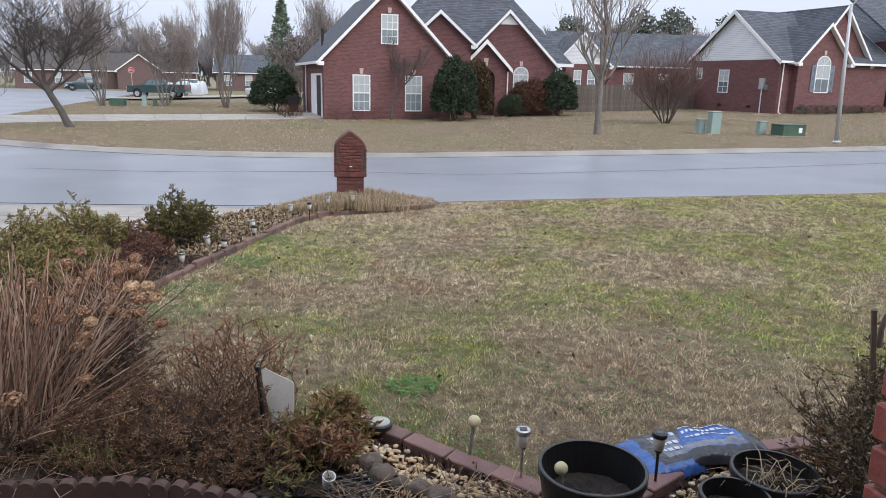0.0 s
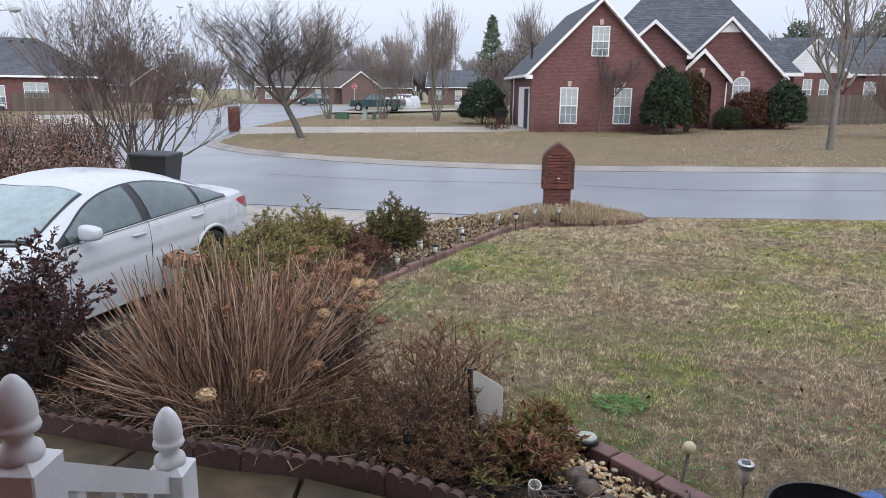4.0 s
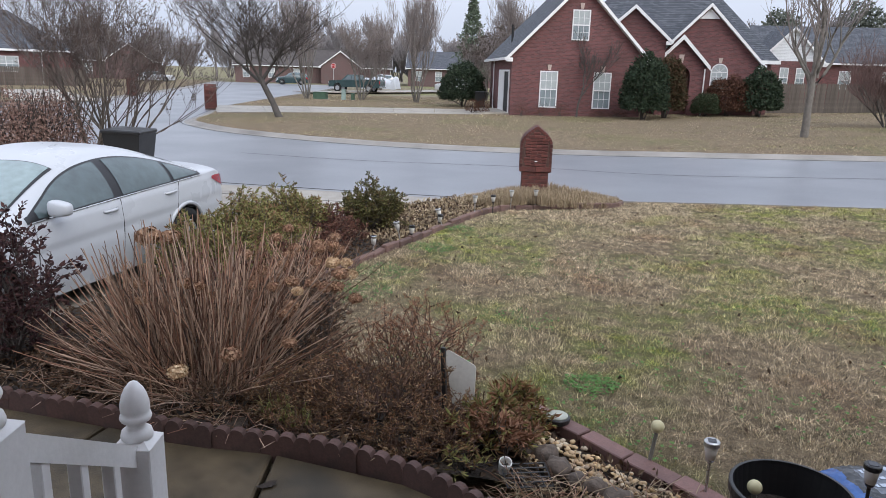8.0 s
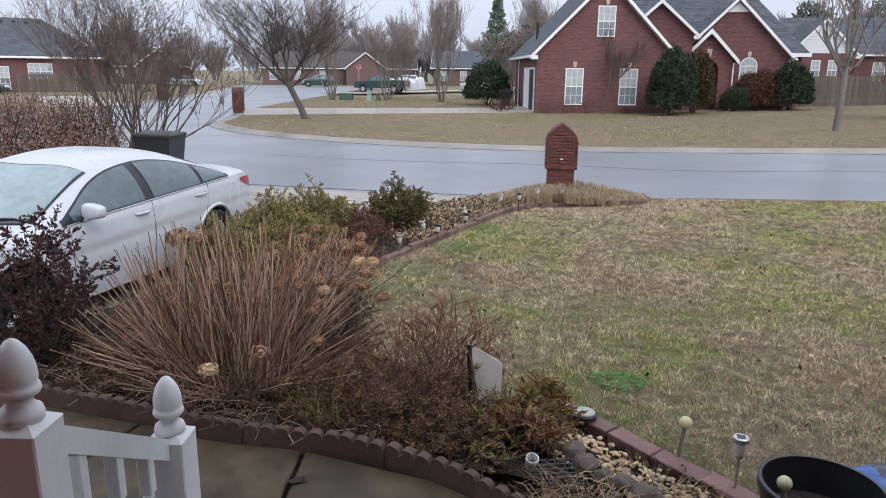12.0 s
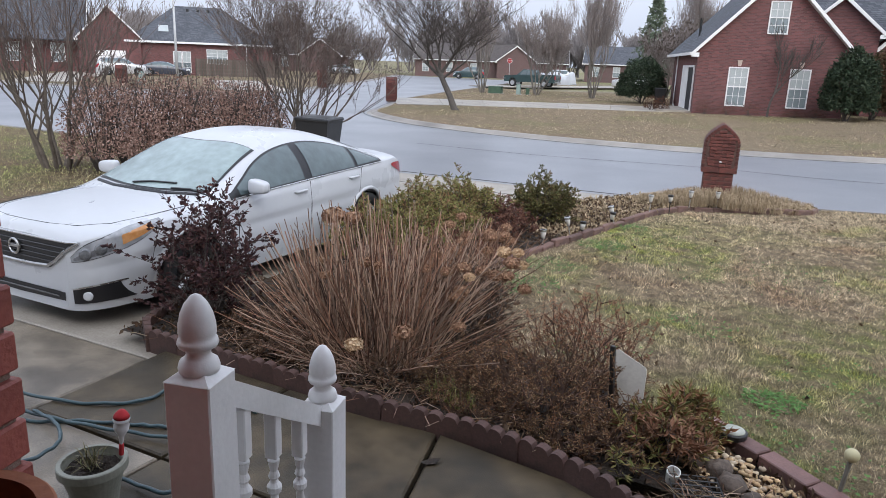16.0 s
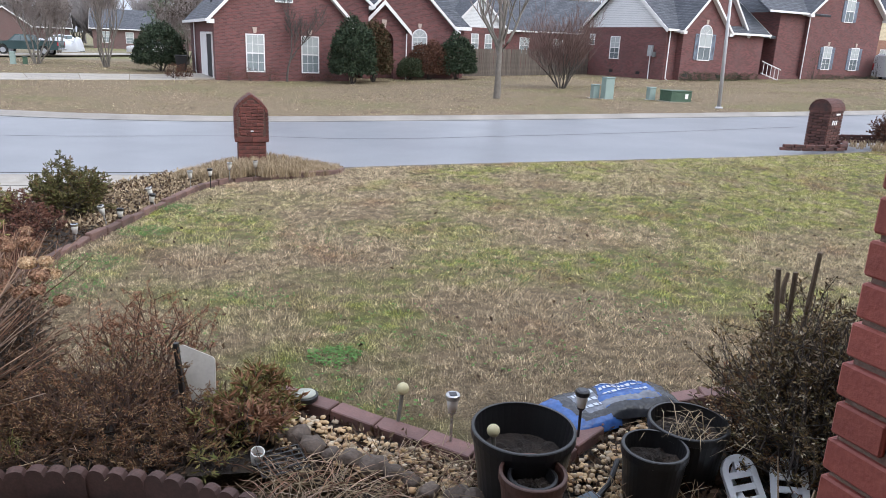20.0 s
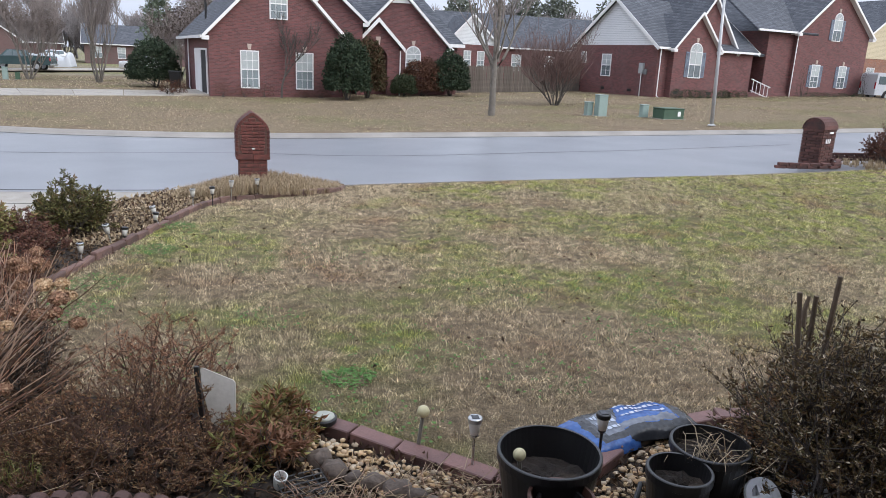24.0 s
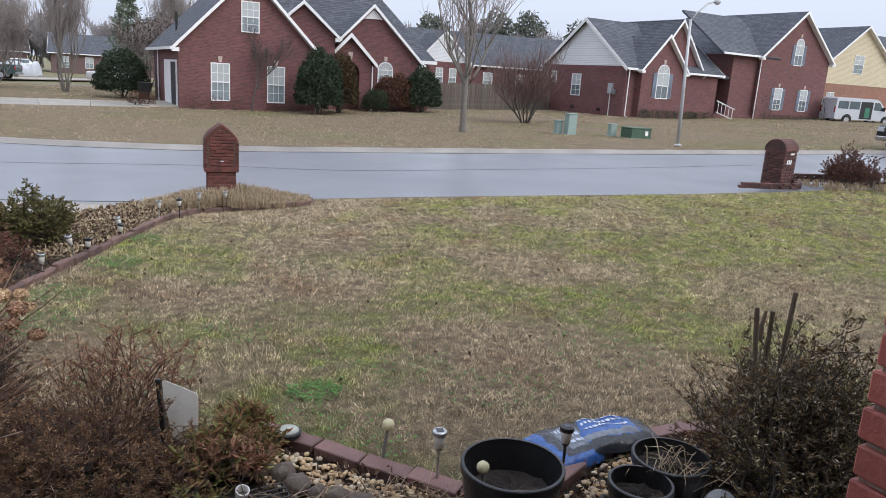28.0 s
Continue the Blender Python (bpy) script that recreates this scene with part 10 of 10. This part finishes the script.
# ---------------------------------------------------------------- lawn grass
def turf(name, n, area, poly, h, seed, material, label, w=0.0022, grow_w=0.00045, power=1.5, lift=-0.012, clump=0.0):
    """Short blades over a lawn, as plain triangles."""
    r = np.random.default_rng(seed)
    X0, X1, Y0, Y1 = area
    x = r.uniform(X0, X1, n)
    y = Y0 + (Y1 - Y0) * r.uniform(0, 1, n) ** power
    poly = np.array(poly)
    inside = np.zeros(n, bool)
    px_, py_ = poly[:, 0], poly[:, 1]
    j = len(poly) - 1
    for i in range(len(poly)):
        c = ((py_[i] > y) != (py_[j] > y)) & (x < (px_[j] - px_[i]) * (y - py_[i]) / (py_[j] - py_[i] + 1e-12) + px_[i])
        inside ^= c
        j = i
    x, y = x[inside], y[inside]
    m = len(x)
    s = np.clip((y - 5) / 8, 0, 1)
    s = s * s * (3 - 2 * s)
    z = s * np.where(x > 0, 0.022 * np.minimum(x, 45), 0.006 * np.maximum(x, -60)) + lift
    hh = h * r.uniform(0.35, 1.3, m)
    if clump:  # tufts with thin, bare spots between them
        def lumps(cell):
            tab = r.uniform(0, 1, (256, 256))
            u, v_ = x / cell + 500, y / cell + 500
            i, j_ = np.floor(u).astype(int), np.floor(v_).astype(int)
            fu, fv = u - i, v_ - j_
            fu, fv = fu * fu * (3 - 2 * fu), fv * fv * (3 - 2 * fv)
            at = lambda a, b: tab[a % 256, b % 256]
            return (at(i, j_) * (1 - fu) + at(i + 1, j_) * fu) * (1 - fv) + (at(i, j_ + 1) * (1 - fu) + at(i + 1, j_ + 1) * fu) * fv
        q = 0.6 * lumps(clump) + 0.4 * lumps(clump * 4.3)
        keep = q + r.uniform(-0.25, 0.25, m) > 0.34
        x, y, z, hh = x[keep], y[keep], z[keep], hh[keep] * (0.45 + 1.0 * q[keep])
        m = len(x)
    an = r.uniform(0, 2 * np.pi, m)
    ww = (w + grow_w * (y - Y0)) * r.uniform(0.7, 1.4, m)
    lean = r.uniform(0.15, 1.3, m) * hh
    la = r.uniform(0, 2 * np.pi, m)
    v = np.empty((m, 3, 3))
    v[:, 0] = np.stack([x - ww * np.cos(an), y - ww * np.sin(an), z], 1)
    v[:, 1] = np.stack([x + ww * np.cos(an), y + ww * np.sin(an), z], 1)
    v[:, 2] = np.stack([x + lean * np.cos(la), y + lean * np.sin(la), z + hh], 1)
    me = bpy.data.meshes.new(name)
    me.vertices.add(m * 3)
    me.vertices.foreach_set("co", v.reshape(-1).astype(np.float32))
    me.loops.add(m * 3)
    me.loops.foreach_set("vertex_index", np.arange(m * 3, dtype=np.int32))
    me.polygons.add(m)
    me.polygons.foreach_set("loop_start", np.arange(0, m * 3, 3, dtype=np.int32))
    me.update(calc_edges=True)
    return tagged(part(name, me, material), label, "grass", kind="stuff")


BLADE = lawn_mat("grass_blades", (0.67, 0.555, 0.385), (0.43, 0.445, 0.14), (0.42, 0.28, 0.175), 0.5, 0.01, 0.8, island=0.8, patches=GREENER)
turf("lawn_grass", 1250000, (-3, 13, 3.6, 14.9), lawn_pts, 0.036, 1, BLADE, "short dormant lawn grass, tan and green", 0.0019, 0.00042, clump=0.075)
BLADE_FAR = lawn_mat("straw_blades", (0.49, 0.40, 0.275), (0.32, 0.31, 0.14), (0.25, 0.18, 0.125), 0.35, 0.01, island=0.85)
turf("far_lawn_grass", 320000, (-32, 42, 20.5, 60), [(90, 36.4)] + [p for p in shift(FAR_KERB, -0.28)[1:] if p[1] < 62] + [(-26, 62), (90, 62)], 0.055, 2, BLADE_FAR, "straw-coloured winter grass across the street", 0.009, 0.0005, 1.4, -0.01)
turf("west_grass", 120000, (-30, -10, -2, 13.5), [(-60, 15.7), (-30, 13.3), (-14, 12.5), (-10.9, 12.35), (-10.1, 9), (-9.95, 4), (-9.95, -10), (-60, -10)], 0.05, 3, lawn_mat("greenish_blades", (0.52, 0.45, 0.28), (0.36, 0.40, 0.13), (0.34, 0.25, 0.15), 0.3, 0.12, island=0.6), "patchy neighbouring grass", 0.004, 0.0001, 1.0)
# paler litter in the narrow end of the bed
rng = random.Random(91)
a = Acc()
n = 0
while n < 4200:
    x, y = rng.uniform(-3.6, 0.3), rng.uniform(8.6, 12.8)
    if in_bed(x, y):
        leaf_cloud(a, [Vector((x, y, gz(x, y) + rng.uniform(0.03, 0.07)))], 0.06, rng, 0.45)
        n += 1
tagged(part("pale_litter", a, STRAW), "tan dead leaves and straw in the narrow bed", "litter", kind="stuff")
# scattered dead leaves on the lawn
rng = random.Random(88)
a = Acc()
for k in range(420):
    x, y = rng.uniform(-2.2, 9.0), rng.uniform(4.6, 12.8)
    if in_bed(x, y) or x < -2.6 + 0.15 * (y - 6):
        continue
    leaf_cloud(a, [Vector((x, y, gz(x, y) + rng.uniform(0.015, 0.03)))], 0.045, rng, 0.55)
tagged(part("fallen_leaf_scatter", a, LITTER), "scattered dark dead leaves on the lawn", "leaves", kind="stuff")
# clover patches
rng = random.Random(31)
a = Acc()
for cx, cy, rr, n in ((0.05, 5.1, 0.16, 260), (-2.3, 6.6, 0.35, 330), (-2.2, 7.4, 0.3, 200), (-2.0, 8.6, 0.25, 300), (-1.9, 9.8, 0.2, 200), (0.3, 4.4, 0.3, 70), (-0.1, 4.75, 0.3, 60), (-0.6, 6.3, 0.3, 110), (0.6, 5.6, 0.5, 120), (2.6, 5.8, 0.5, 160), (1.8, 7.2, 0.6, 140), (3.4, 7.0, 0.6, 160), (-1.2, 5.4, 0.35, 110), (1.4, 5.0, 0.4, 90), (-0.2, 8.2, 0.8, 130), (-1.6, 9.3, 0.4, 120), (4.0, 9.0, 1.0, 160)):
    for _ in range(n):
        an, r = rng.uniform(0, 6.28), rr * math.sqrt(rng.random())
        px_, py_ = cx + r * math.cos(an) * 1.2, cy + r * math.sin(an)
        q, tw, tl = rng.uniform(0.008, 0.016), rng.uniform(0, 6.28), rng.uniform(0.01, 0.045)
        a.add([(px_ + q * math.cos(tw + 1.57 * e), py_ + q * math.sin(tw + 1.57 * e), gz(px_, py_) + tl + rng.uniform(-0.004, 0.004)) for e in range(4)], [(0, 1, 2, 3)])
tagged(part("clover", a, foliage("clover_leaves", [(0.075, 0.165, 0.04), (0.11, 0.21, 0.06), (0.06, 0.125, 0.035)], 0.5)), "bright green clover patches in the lawn", "clover", kind="stuff")
